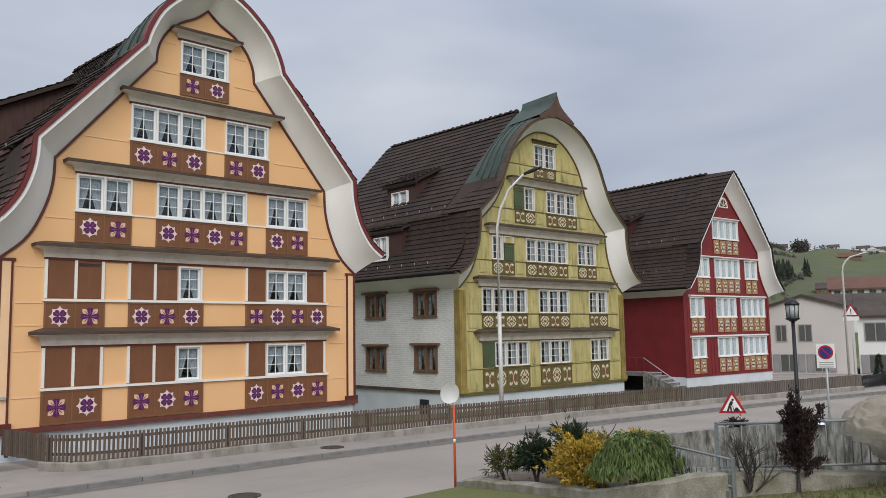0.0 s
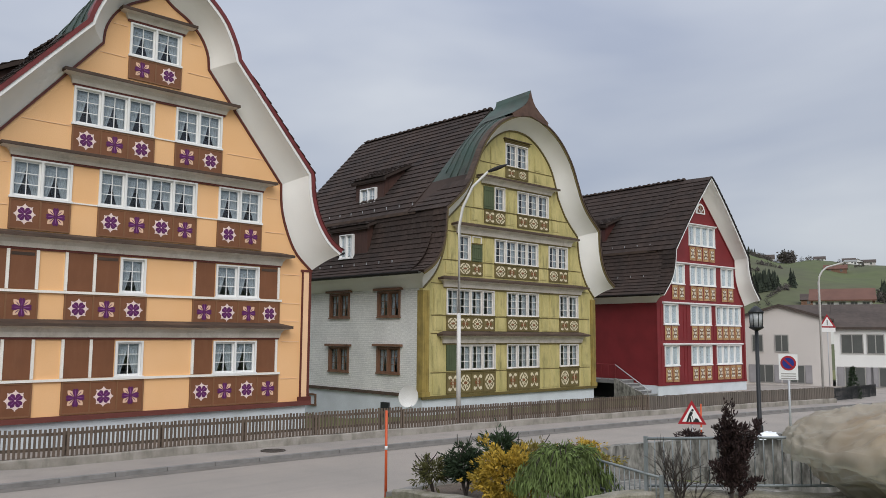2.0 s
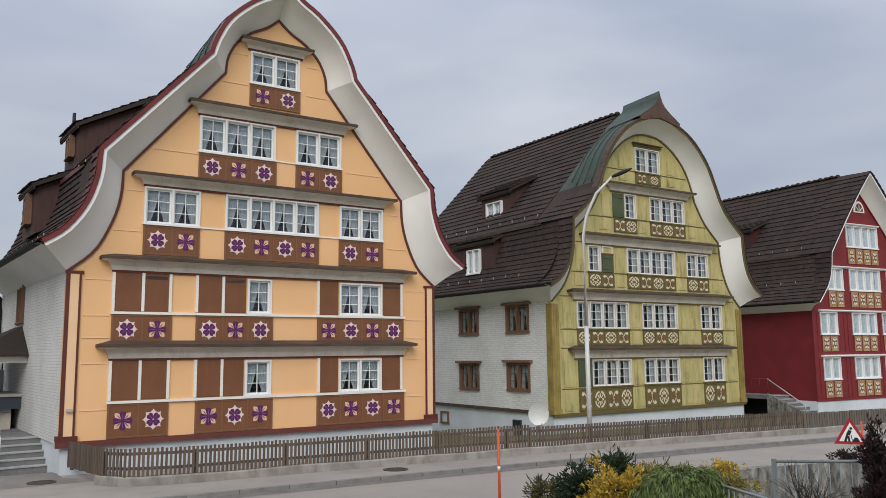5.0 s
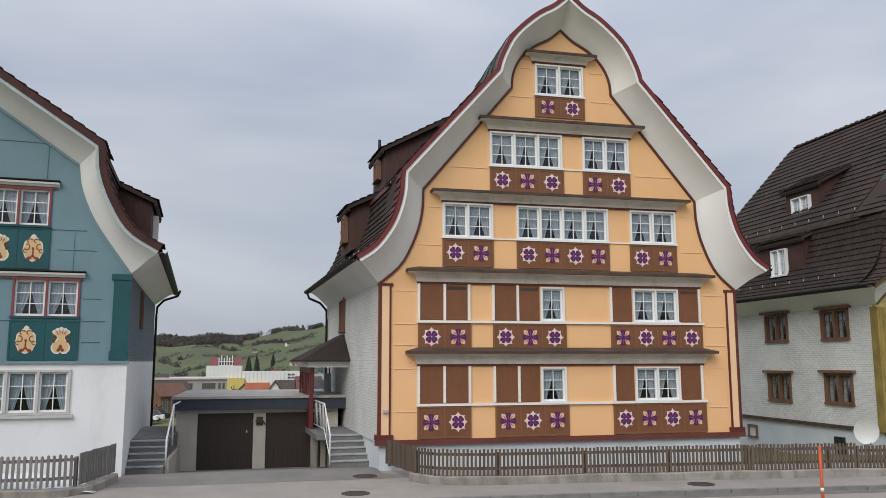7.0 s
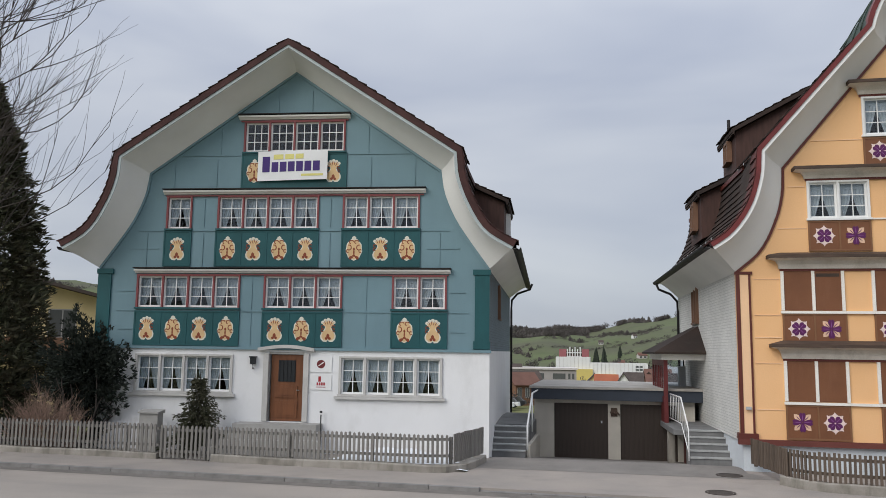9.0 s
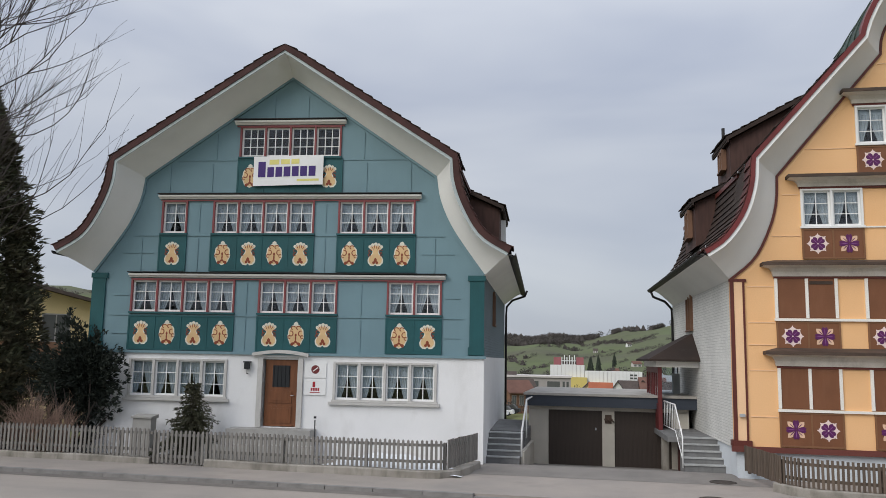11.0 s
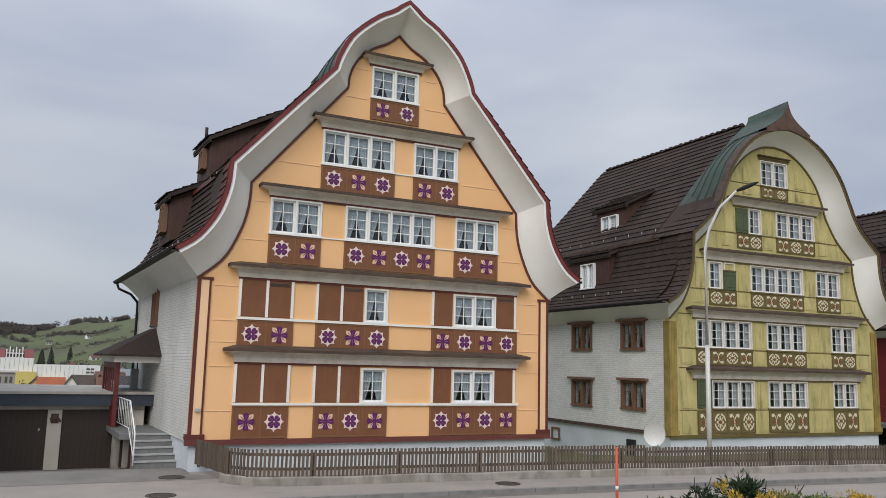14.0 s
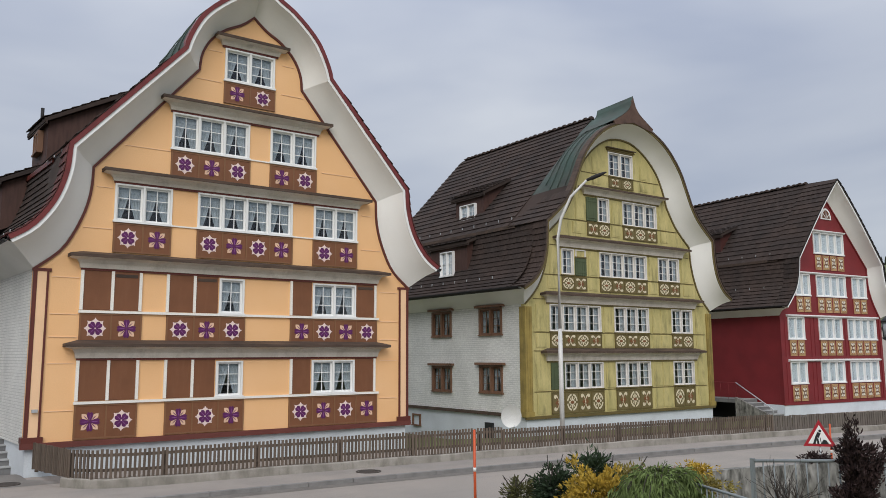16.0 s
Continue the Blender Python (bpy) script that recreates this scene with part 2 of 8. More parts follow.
M["pavement"] = material("grey_pavement_asphalt", (0.355, 0.312, 0.274), 0.9, vary=0.14, size=0.5, second=(0.265, 0.242, 0.222), mix_at=0.55, grain=110, bump=0.35, grain_vary=0.1, streak=0.4, streak_color=(0.19, 0.175, 0.16), streak_size=(0.7, 0.9, 1), streak_at=0.58)
M["drive"] = material("dark_worn_drive_asphalt", (0.25, 0.228, 0.208), 0.9, vary=0.14, size=0.6, second=(0.19, 0.175, 0.16), mix_at=0.52, grain=110, bump=0.35, grain_vary=0.12, streak=0.5, streak_color=(0.13, 0.12, 0.11), streak_size=(0.9, 0.5, 1), streak_at=0.56)
M["gutter_strip"] = material("dark_gritty_gutter_strip", (0.185, 0.168, 0.15), 0.92, vary=0.2, size=1.5, grain=90, bump=0.4, grain_vary=0.15)
M["kerb"] = material("granite_kerb", (0.24, 0.23, 0.22), 0.85, vary=0.2, size=3, grain=60, rand=0.12)
M["concrete"] = material("stained_concrete", (0.33, 0.305, 0.27), 0.9, vary=0.4, size=1.8, second=(0.17, 0.155, 0.13), grain=40, bump=0.4, streak=0.6, streak_color=(0.09, 0.085, 0.065), streak_size=(3, 3, 0.8), streak_at=0.54)
M["stained_wall"] = material("streaked_pale_concrete", (0.36, 0.35, 0.325), 0.9, vary=0.5, size=4.2, second=(0.16, 0.155, 0.135), mix_at=0.5, grain=14, grain_vary=0.3, bump=0.3, stretch_by=(1, 1, 0.4), streak=0.9, streak_color=(0.045, 0.044, 0.038), streak_size=(7, 7, 2.0), streak_at=0.5)
M["lamp_paint"] = material("pale_grey_lamp_paint", (0.60, 0.59, 0.56), 0.45, metal=0.1, vary=0.1, size=3)
M["fence"] = material("weathered_fence_wood", (0.135, 0.102, 0.078), 0.85, vary=0.25, size=6, grain=40, stretch_by=(1, 1, 0.25), rand=0.4)
M["fence_grey"] = material("silver_grey_fence_wood", (0.235, 0.222, 0.205), 0.85, vary=0.25, size=6, grain=40, stretch_by=(1, 1, 0.25), rand=0.3)
M["fence_mid"] = material("grey_brown_fence_wood", (0.155, 0.132, 0.112), 0.85, vary=0.25, size=6, grain=40, stretch_by=(1, 1, 0.25), rand=0.3)
M["grass"] = material("winter_grass", (0.125, 0.145, 0.045), 0.95, vary=0.3, size=1.5, second=(0.17, 0.14, 0.065), grain=70, bump=0.6, grain_vary=0.2)
M["soil"] = material("dark_garden_soil", (0.14, 0.11, 0.083), 0.95, vary=0.3, size=3, grain=40, bump=0.8, grain_vary=0.3)
M["steel"] = material("galvanised_steel", (0.46, 0.48, 0.50), 0.45, metal=0.25, vary=0.1)
M["rail_blue"] = material("blue_grey_railing_paint", (0.24, 0.265, 0.27), 0.5, metal=0.15, vary=0.15)
# iron paint; also the black that stands for shade in two recesses
M["black"] = material("dark_iron_and_shade_black", (0.025, 0.027, 0.03), 0.45, metal=0.3, vary=0.1)


# ---- mesh helpers ----
def box(bm, x0, x1, y0, y1, z0, z1, mat=0):
    vs = [bm.verts.new(p) for p in ((x0, y0, z0), (x1, y0, z0), (x1, y1, z0), (x0, y1, z0), (x0, y0, z1), (x1, y0, z1), (x1, y1, z1), (x0, y1, z1))]
    for q in ((0, 3, 2, 1), (4, 5, 6, 7), (0, 1, 5, 4), (1, 2, 6, 5), (2, 3, 7, 6), (3, 0, 4, 7)):
        bm.faces.new([vs[i] for i in q]).material_index = mat
    return vs


def prism(bm, outline, y0, y1, mat=0):
    """Outline of (x, z) points, thick from y0 to y1."""
    a = [bm.verts.new((x, y0, z)) for x, z in outline]
    b = [bm.verts.new((x, y1, z)) for x, z in outline]
    n = len(a)
    bm.faces.new(a).material_index = mat
    bm.faces.new(b[::-1]).material_index = mat
    for i in range(n):
        bm.faces.new((a[i], b[i], b[(i + 1) % n], a[(i + 1) % n])).material_index = mat


def profile_x(bm, outline, x0, x1, mat=0):
    """Outline of (y, z) points, drawn from x0 to x1."""
    a = [bm.verts.new((x0, y, z)) for y, z in outline]
    b = [bm.verts.new((x1, y, z)) for y, z in outline]
    n = len(a)
    bm.faces.new(a).material_index = mat
    bm.faces.new(b[::-1]).material_index = mat
    for i in range(n):
        bm.faces.new((a[i], b[i], b[(i + 1) % n], a[(i + 1) % n])).material_index = mat


def sheet(bm, rows, mat=0, close=False, smooth=True):
    """A surface through rows of points."""
    vr = [[bm.verts.new(p) for p in r] for r in rows]
    for a, b in zip(vr, vr[1:]):
        n = len(a)
        for i in range(n if close else n - 1):
            f = bm.faces.new((a[i], a[(i + 1) % n], b[(i + 1) % n], b[i]))
            f.material_index, f.smooth = mat, smooth
    return vr


def tube(bm, path, radius, sides=8, mat=0, cap=True):
    """A round bar along points; radius a number or one for each point."""
    path = [Vector(p) for p in path]
    rr = radius if isinstance(radius, (list, tuple)) else [radius] * len(path)
    rings = []
    for i, p in enumerate(path):
        d = (path[min(i + 1, len(path) - 1)] - path[max(i - 1, 0)]).normalized()
        s = d.cross(Vector((0, 0, 1)))
        s = s.normalized() if s.length > 0.01 else Vector((1, 0, 0))
        u = s.cross(d)
        rings.append([p + (s * math.cos(2 * math.pi * k / sides) + u * math.sin(2 * math.pi * k / sides)) * rr[i] for k in range(sides)])
    vr = sheet(bm, rings, mat, close=True)
    if cap:
        bm.faces.new(vr[0]).material_index = mat
        bm.faces.new(vr[-1][::-1]).material_index = mat


def disc(bm, cx, cz, r, y0, y1, n=16, mat=0, rx=None):
    prism(bm, [(cx + (rx or r) * math.cos(2 * math.pi * i / n), cz + r * math.sin(2 * math.pi * i / n)) for i in range(n)], y0, y1, mat)


def mesh_of(name, bm, mats, fix=True):
    if fix:
        bmesh.ops.recalc_face_normals(bm, faces=bm.faces)
    me = bpy.data.meshes.new(name)
    bm.to_mesh(me)
    bm.free()
    for m in (mats if isinstance(mats, (list, tuple)) else [mats]):
        me.materials.append(M[m] if isinstance(m, str) else m)
    return me


def part(name, bm, mats, parent=None, label="", fix=True):
    ob = new(name, mesh_of(name, bm, mats, fix))
    if parent:
        ob.parent = parent
    return tagged(ob, label)


def piece(name, me, parent, at=(0, 0, 0), rz=0.0, scale=(1, 1, 1), label=""):
    ob = new(name, me)
    ob.parent = parent
    ob.location, ob.rotation_euler, ob.scale = at, (0, 0, rz), scale
    return tagged(ob, label)


def thing(name, m, label, category, group="", kind=""):
    ob = new(name)
    ob.empty_display_size = 0.2
    ob.matrix_world = m
    return tagged(ob, label, category, group, kind)


def lerp_curve(pts, n):
    """n points evenly spaced along a smooth curve through pts (x, z)."""
    pts = [Vector(p) for p in pts]
    out = []
    dense = []
    for i in range(len(pts) - 1):
        p0, p1, p2, p3 = pts[max(i - 1, 0)], pts[i], pts[i + 1], pts[min(i + 2, len(pts) - 1)]
        for k in range(12):
            t = k / 12
            dense.append(0.5 * (2 * p1 + (p2 - p0) * t + (2 * p0 - 5 * p1 + 4 * p2 - p3) * t * t + (3 * p1 - p0 - 3 * p2 + p3) * t ** 3))
    dense.append(pts[-1])
    run = [0.0]
    for a, b in zip(dense, dense[1:]):
        run.append(run[-1] + (b - a).length)
    j = 0
    for i in range(n):
        s = run[-1] * i / (n - 1)
        while j < len(run) - 2 and run[j + 1] < s:
            j += 1
        w = (s - run[j]) / max(run[j + 1] - run[j], 1e-9)
        out.append(tuple(dense[j].lerp(dense[j + 1], min(w, 1))))
    return out


def chain(*pieces):
    """Joins (points, count) curves, each with its own corners, into one line."""
    out = []
    for pts, n in pieces:
        c = lerp_curve(pts, n)
        out += c if not out else c[1:]
    return out


def mirror(half):
    """Half outline from the apex (x = 0) down to the right eave -> whole outline from left eave to right eave."""
    return [(-x, z) for x, z in half[:0:-1]] + list(half)

# ---- house shells ----
def offset(curve, d):
    """Line moved outwards (away from the house) by d."""
    out = []
    n = len(curve)
    for i in range(n):
        a, b = Vector(curve[max(i - 1, 0)]), Vector(curve[min(i + 1, n - 1)])
        t = (b - a).normalized()
        out.append((curve[i][0] - t.y * d, curve[i][1] + t.x * d))
    return out


def ribbon(bm, curve, width, y0, y1, mat=0, start=0.0):
    """A band of rectangular section that follows a line of (x, z) points."""
    a, b = offset(curve, start), offset(curve, start + width)
    rows = [[(p[0], y0, p[1]), (q[0], y0, q[1]), (q[0], y1, q[1]), (p[0], y1, p[1])] for p, q in zip(a, b)]
    vr = sheet(bm, rows, mat, close=True, smooth=False)
    bm.faces.new(vr[0]).material_index = mat
    bm.faces.new(vr[-1][::-1]).material_index = mat


def holed_wall(bm, outline, holes, y0, y1, mat=0):
    """A wall with its outline and rectangular openings (x0, x1, z0, z1) cut through."""
    edges = []
    for loop in [outline] + [[(a, c), (b, c), (b, d), (a, d)] for a, b, c, d in holes]:
        vs = [bm.verts.new((x, y0, z)) for x, z in loop]
        edges += [bm.edges.new((vs[i], vs[(i + 1) % len(vs)])) for i in range(len(vs))]
    done = bmesh.ops.triangle_fill(bm, use_beauty=True, use_dissolve=False, edges=edges)
    faces = [f for f in done["geom"] if isinstance(f, bmesh.types.BMFace)]
    ext = bmesh.ops.extrude_face_region(bm, geom=faces)
    bmesh.ops.translate(bm, vec=(0, y1 - y0, 0), verts=[v for v in ext["geom"] if isinstance(v, bmesh.types.BMVert)])
    for f in bm.faces:
        f.material_index = mat


def tile_field(name, line, y0, y1, course, width, mat, parent, label="", lift=0.05, skip=()):
    """Overlapping roof tiles, course by course down a line of (x, z) points; one joined field."""
    rng = random.Random(len(name) + int(y1 * 10))
    n = max(2, round(sum((Vector(b) - Vector(a)).length for a, b in zip(line, line[1:])) / course))
    pts = []
    run = [0.0]
    for a, b in zip(line, line[1:]):
        run.append(run[-1] + (Vector(b) - Vector(a)).length)
    for i in range(n + 1):
        s = run[-1] * i / n
        j = max(k for k in range(len(run) - 1) if run[k] <= s + 1e-9)
        w = (s - run[j]) / max(run[j + 1] - run[j], 1e-9)
        pts.append(Vector(line[j]).lerp(Vector(line[j + 1]), min(w, 1)))
    verts, faces = [], []
    side = 1 if pts[-1].x > pts[0].x else -1
    for i in range(n):
        a, b = pts[i], pts[i + 1]
        d = (b - a).normalized()
        nrm = Vector((-d.y, d.x)) * side
        low = b + d * 0.05
        cols = max(1, round((y1 - y0) / width))
        shift = 0.5 * width if i % 2 else 0.0
        for c in range(cols + (1 if shift else 0)):
            ya, yb = max(y0, y0 + c * width - shift), min(y1, y0 + (c + 1) * width - shift)
            if yb - ya < 0.03:
                continue
            h = lift * (1 + rng.uniform(-0.12, 0.12))
            k = len(verts)
            top_a, top_b = a + nrm * 0.004, low + nrm * h
            bot_b = low + nrm * (h - 0.03)
            g = 0.002
            mid = (ya + yb) / 2
            for p, extra in ((top_a, 0.0), (top_b, 0.0)):
                verts += [(p.x, ya + g, p.y), (p.x + nrm.x * 0.009, mid, p.y + nrm.y * 0.009), (p.x, yb - g, p.y)]
            verts += [(bot_b.x, ya + g, bot_b.y), (bot_b.x, yb - g, bot_b.y)]
            faces += [(k, k + 1, k + 4, k + 3), (k + 1, k + 2, k + 5, k + 4), (k + 3, k + 4, k + 5, k + 7, k + 6), (k, k + 3, k + 6), (k + 2, k + 7, k + 5)]
    me = bpy.data.meshes.new(name)
    me.from_pydata(verts, [], faces)
    me.materials.append(M[mat])
    ob = new(name, me)
    ob.parent = parent
    return tagged(ob, label, kind="stuff")


hook_bm = bmesh.new()
box(hook_bm, -0.012, 0.012, 0, 0.025, 0, 0.16)
HOOK = mesh_of("snow_guard", hook_bm, "steel")


def shell(house, spec):
    """Walls, gable soffit, verge boards, roof and eaves of one gabled house; x along the facade, y into the house."""
    inner, outer = mirror(spec["inner"]), mirror(spec["outer"])
    hw, ov, depth, base = spec["hw"], spec["ov"], spec["depth"], spec["base"]
    zr, (kx, kz) = spec["ridge"], spec["kink"]
    tipx, tipz = spec["outer"][-1]
    eave = spec["inner"][-1][1]
    bm = bmesh.new()
    outline = [(-hw, base), (hw, base)] + [p for p in inner[::-1]]
    holed_wall(bm, outline, spec["holes"], 0, 0.22)
    part("wall", bm, spec["wall"], house, spec["wall_label"])
    for s in (-1, 1):
        bm = bmesh.new()
        holed_wall(bm, [(0.225, base), (depth, base), (depth, eave + 0.3), (0.225, eave + 0.3)], spec.get("side_holes", {}).get(s, []), 0, 0.22)
        for v in bm.verts:
            v.co = (s * (hw - v.co.y), v.co.x, v.co.z)
        part("side_wall", bm, spec["side"], house, spec["side_label"])
    bm = bmesh.new()
    prism(bm, [(-hw, base), (hw, base), (hw, eave), (kx - 0.3, kz - 0.2), (0, zr - 0.4), (-kx + 0.3, kz - 0.2), (-hw, eave)], depth + 0.003, depth + 0.2)
    part("back_wall", bm, spec["side"], house)
    bm = bmesh.new()
    if spec.get("ground_holes"):
        holed_wall(bm, [(-hw - 0.03, -0.8), (hw + 0.03, -0.8), (hw + 0.03, base - 0.003), (-hw - 0.03, base - 0.003)], spec["ground_holes"], -0.04, 0.25)
        part("ground_floor_wall", bm, "stucco", house, "white plastered ground floor front")
        for s in (-1, 1):
            bm = bmesh.new()
            box(bm, min(s * (hw + 0.03), s * (hw - 0.25)), max(s * (hw + 0.03), s * (hw - 0.25)), 0.253, depth, -0.8, base - 0.003)
            part("ground_floor_wall", bm, "stucco", house, "white plastered ground floor side")
        bm = bmesh.new()
        box(bm, -hw - 0.03, hw + 0.03, depth + 0.003, depth + 0.25, -0.8, base - 0.003)
        part("ground_floor_wall", bm, "stucco", house, "white plastered ground floor back")
        bm = bmesh.new()
        box(bm, -hw + 0.25, hw - 0.25, 0.26, depth, 0.6, 0.8)
        box(bm, -hw + 0.26, hw - 0.26, 3.2, 3.3, 0.81, base - 0.12)
        part("inner_wall", bm, "pent", house)
    else:
        box(bm, -hw + spec["plinth_in"], hw - spec["plinth_in"], spec["plinth_in"], depth, -0.8, base - 0.003)
        part("plinth", bm, "plinth", house, "pale plastered base wall")
    # unseen slabs at storey height, added to stop daylight leaking in at the eaves
    for zf in spec["stop_floors"]:
        bm = bmesh.new()
        w = min(hw, max(x for x, z in spec["inner"] if z >= min(zf, spec["inner"][0][1] - 0.5))) - 0.26
        box(bm, -w, w, 0.3, depth - 0.02, zf - 0.1, zf)
        part("storey_floor", bm, "pent", house)
    # soffit between the wall's outline and the verge, slightly hollow
    bm = bmesh.new()
    rows = []
    for k in range(6):
        w = k / 5
        bow = 0.10 * math.sin(math.pi * w)
        off = offset([(a[0] + (b[0] - a[0]) * w, a[1] + (b[1] - a[1]) * w) for a, b in zip(inner, outer)], bow)
        rows.append([(x, -ov * w, z) for x, z in off])
    soffit_rows = rows
    n = len(inner)
    cuts = [0]
    for i in range(1, n - 1):
        d0, d1 = Vector(outer[i]) - Vector(outer[i - 1]), Vector(outer[i + 1]) - Vector(outer[i])
        if abs(d0.angle_signed(d1)) > radians(13):
            cuts.append(i)
    cuts.append(n - 1)
    for a, b in zip(cuts, cuts[1:]):
        sheet(bm, [r[a:b + 1] for r in rows])
    part("soffit", bm, spec["soffit"], house, "smooth white curved gable soffit", fix=False)
    bm = bmesh.new()
    ribbon(bm, inner, 0.07, -0.05, 0.004, 0, -0.04)
    part("gable_trim", bm, spec["trim"], house)
    bm = bmesh.new()
    ribbon(bm, outer, 0.09, -ov - 0.03, -ov + 0.06)
    part("verge_board", bm, spec["verge"], house)
    bm = bmesh.new()
    ribbon(bm, outer, spec["edge_w"], -ov - 0.06, -ov + 0.25, 0, 0.092)
    part("verge_edge", bm, spec["edge"], house)
    # roof skin: front part follows the verge, then runs into the plain roof behind
    flare = spec["flare"]
    plain = mirror(chain(([(0, zr), (kx, kz)], 20), (flare, 15)))
    front = offset(outer, 0.09 + spec["edge_w"])
    front = mirror([(max(x, 0.0) if i else 0.0, z) for i, (x, z) in enumerate(front[len(front) // 2:])])
    n = len(front)
    plain = [plain[round(i * (len(plain) - 1) / (n - 1))] for i in range(n)]
    bm = bmesh.new()
    rows = []
    for k in range(9):
        w = k / 8
        e = w ** 2.6 * 0.92 if spec.get("copper") else w * w * (3 - 2 * w)
        rows.append([(a[0] + (b[0] - a[0]) * e, -ov - 0.05 + (spec["blend"] + ov + 0.05) * w, a[1] + (b[1] - a[1]) * e) for a, b in zip(front, plain)])
    sheet(bm, rows, 0)
    for f in bm.faces:
        c = f.calc_center_median()
        if spec.get("copper") and c.z > spec["copper"]:
            f.material_index = 1
    part("front_roof", bm, [spec["tile"], "copper"], house, spec["front_label"], fix=False)
    bm = bmesh.new()
    under = offset(plain, -0.06)
    sheet(bm, [[(x, spec["blend"], z) for x, z in under], [(x, depth + 0.5, z) for x, z in under]])
    part("roof_deck", bm, "pent", house, fix=False)
    for s in (-1, 1):
        line = [(s * x, z) for x, z in chain(([(0, zr), (kx, kz)], 20), (flare, 15))]
        split = 19
        tile_field("roof_tiles", line[:split + 1], spec["blend"] - 0.03, depth + 0.5, 0.36, 0.27, spec["tile"], house, "dark interlocking clay tiles of the upper roof")
        tile_field("flared_tiles", line[split:], -0.1, depth + 0.5, 0.25, 0.22, spec["tile"], house, "dark tiles of the flared lower roof")
        # front margin of the upper slope is tiled up to the verge where there is no copper
        fr = [p for p in (front[len(front) // 2:] if s > 0 else front[len(front) // 2::-1]) if p[1] < spec.get("copper", 99) and p[1] > kz - 0.05]
        if len(fr) > 2:
            tile_field("verge_tiles", fr, -ov - 0.08, spec["blend"] - 0.03, 0.36, 0.27, spec["tile"], house)
        fl = [p for p in (front[len(front) // 2:] if s > 0 else front[len(front) // 2::-1]) if p[1] <= kz + 0.1]
        tile_field("verge_tiles", fl, -ov - 0.08, -0.05, 0.25, 0.22, spec["edge_tile"], house)
        bm = bmesh.new()
        box(bm, s * kx - 0.04, s * kx + 0.1 * s, spec["blend"] - 0.6, depth + 0.45, kz - 0.12, kz + 0.02)
        part("roof_break_board", bm, spec["break_mat"], house)
        bm = bmesh.new()
        sheet(bm, [[r[-1 if s > 0 else 0], (r[-1 if s > 0 else 0][0], depth, r[-1 if s > 0 else 0][2])] for r in soffit_rows]
              + [[(s * (flare[-1][0] + 0.02), -ov + 0.1, flare[-1][1] - 0.04), (s * (flare[-1][0] + 0.02), depth, flare[-1][1] - 0.04)]])
        part("eave_soffit", bm, spec["soffit"], house, fix=False)
        bm = bmesh.new()
        gz = flare[-1][1]
        gx = flare[-1][0] + 0.02
        prof = [(gx + 0.13 * math.cos(a), gz - 0.02 + 0.11 * math.sin(a)) for a in (math.pi * (1 + i / 8) for i in range(9))]
        prof += [(x * 0.94 + gx * 0.06, z + 0.012) for x, z in prof[::-1]]
        prism(bm, [(s * x, z) for x, z in prof], -ov + 0.1, depth + 0.45)
        part("gutter", bm, "gutter", house, "dark metal gutter")
        # snow guards near the eave
        for row_z in (flare[-2][1], kz + 0.35):
            q = min(line, key=lambda p: abs(p[1] - row_z))
            for k in range(int((depth - spec["blend"]) / 0.9)):
                piece("snow_guard", HOOK, house, (q[0], spec["blend"] + k * 0.9, q[1]))
    ridge_bm = bmesh.new()
    arc = [(0.14 * math.cos(a), 0.10 * math.sin(a)) for a in (math.pi * i / 6 for i in range(7))]
    prism(ridge_bm, arc, 0.07, 0.36)
    prism(ridge_bm, [(x * 1.3, z * 1.45) for x, z in arc], 0, 0.068)
    ridge = mesh_of("ridge_tile", ridge_bm, spec["tile"])
    for k in range(int((depth + 0.4 - spec["blend"]) / 0.36)):
        piece("ridge_tile", ridge, house, (0, spec["blend"] + k * 0.36, zr - 0.02 + 0.02 * (k % 2)))


YELLOW_IN = chain(([(0, 14.0), (0.4, 13.66), (0.95, 13.35), (1.4, 12.92), (1.66, 12.4), (1.72, 11.9)], 16), ([(1.72, 11.9), (4.61, 8.44)], 8),
                  ([(4.61, 8.44), (4.65, 7.7), (4.85, 6.95), (5.28, 6.1), (5.95, 5.5)], 14))
YELLOW_OUT = chain(([(0, 14.70), (0.42, 14.33), (1.0, 13.98), (1.72, 13.31), (2.11, 12.6), (2.27, 12.1)], 16), ([(2.27, 12.1), (5.22, 8.75)], 8),
                   ([(5.22, 8.75), (5.27, 8.05), (5.54, 7.2), (6.05, 6.46), (6.6, 6.06)], 14))
GREEN_IN = chain(([(0, 12.9), (0.75, 12.8), (1.6, 12.36), (2.36, 11.64), (2.78, 10.86), (3.05, 10.05)], 16), ([(3.05, 10.05), (3.66, 9.12), (4.6, 8.25)], 8),
                 ([(4.6, 8.25), (4.68, 7.4), (4.9, 6.6), (5.3, 5.85), (5.95, 5.2)], 14))
GREEN_OUT = chain(([(0, 13.45), (0.85, 13.3), (2.05, 12.69), (2.98, 11.71), (3.48, 10.74), (3.75, 10.15)], 16), ([(3.75, 10.15), (4.25, 9.4), (5.28, 8.5)], 8),
                  ([(5.28, 8.5), (5.33, 7.6), (5.55, 6.75), (6.0, 6.1), (6.6, 5.7)], 14))
BLUE_IN = chain(([(0, 12.0), (4.7, 8.74)], 12), ([(4.7, 8.74), (4.8, 8.08), (5.08, 7.37), (5.46, 6.74), (6.22, 5.68)], 14))
BLUE_OUT = chain(([(0, 12.47), (5.21, 9.03)], 12), ([(5.21, 9.03), (5.26, 8.36), (5.55, 7.55), (6.08, 6.7), (6.92, 6.16)], 14))
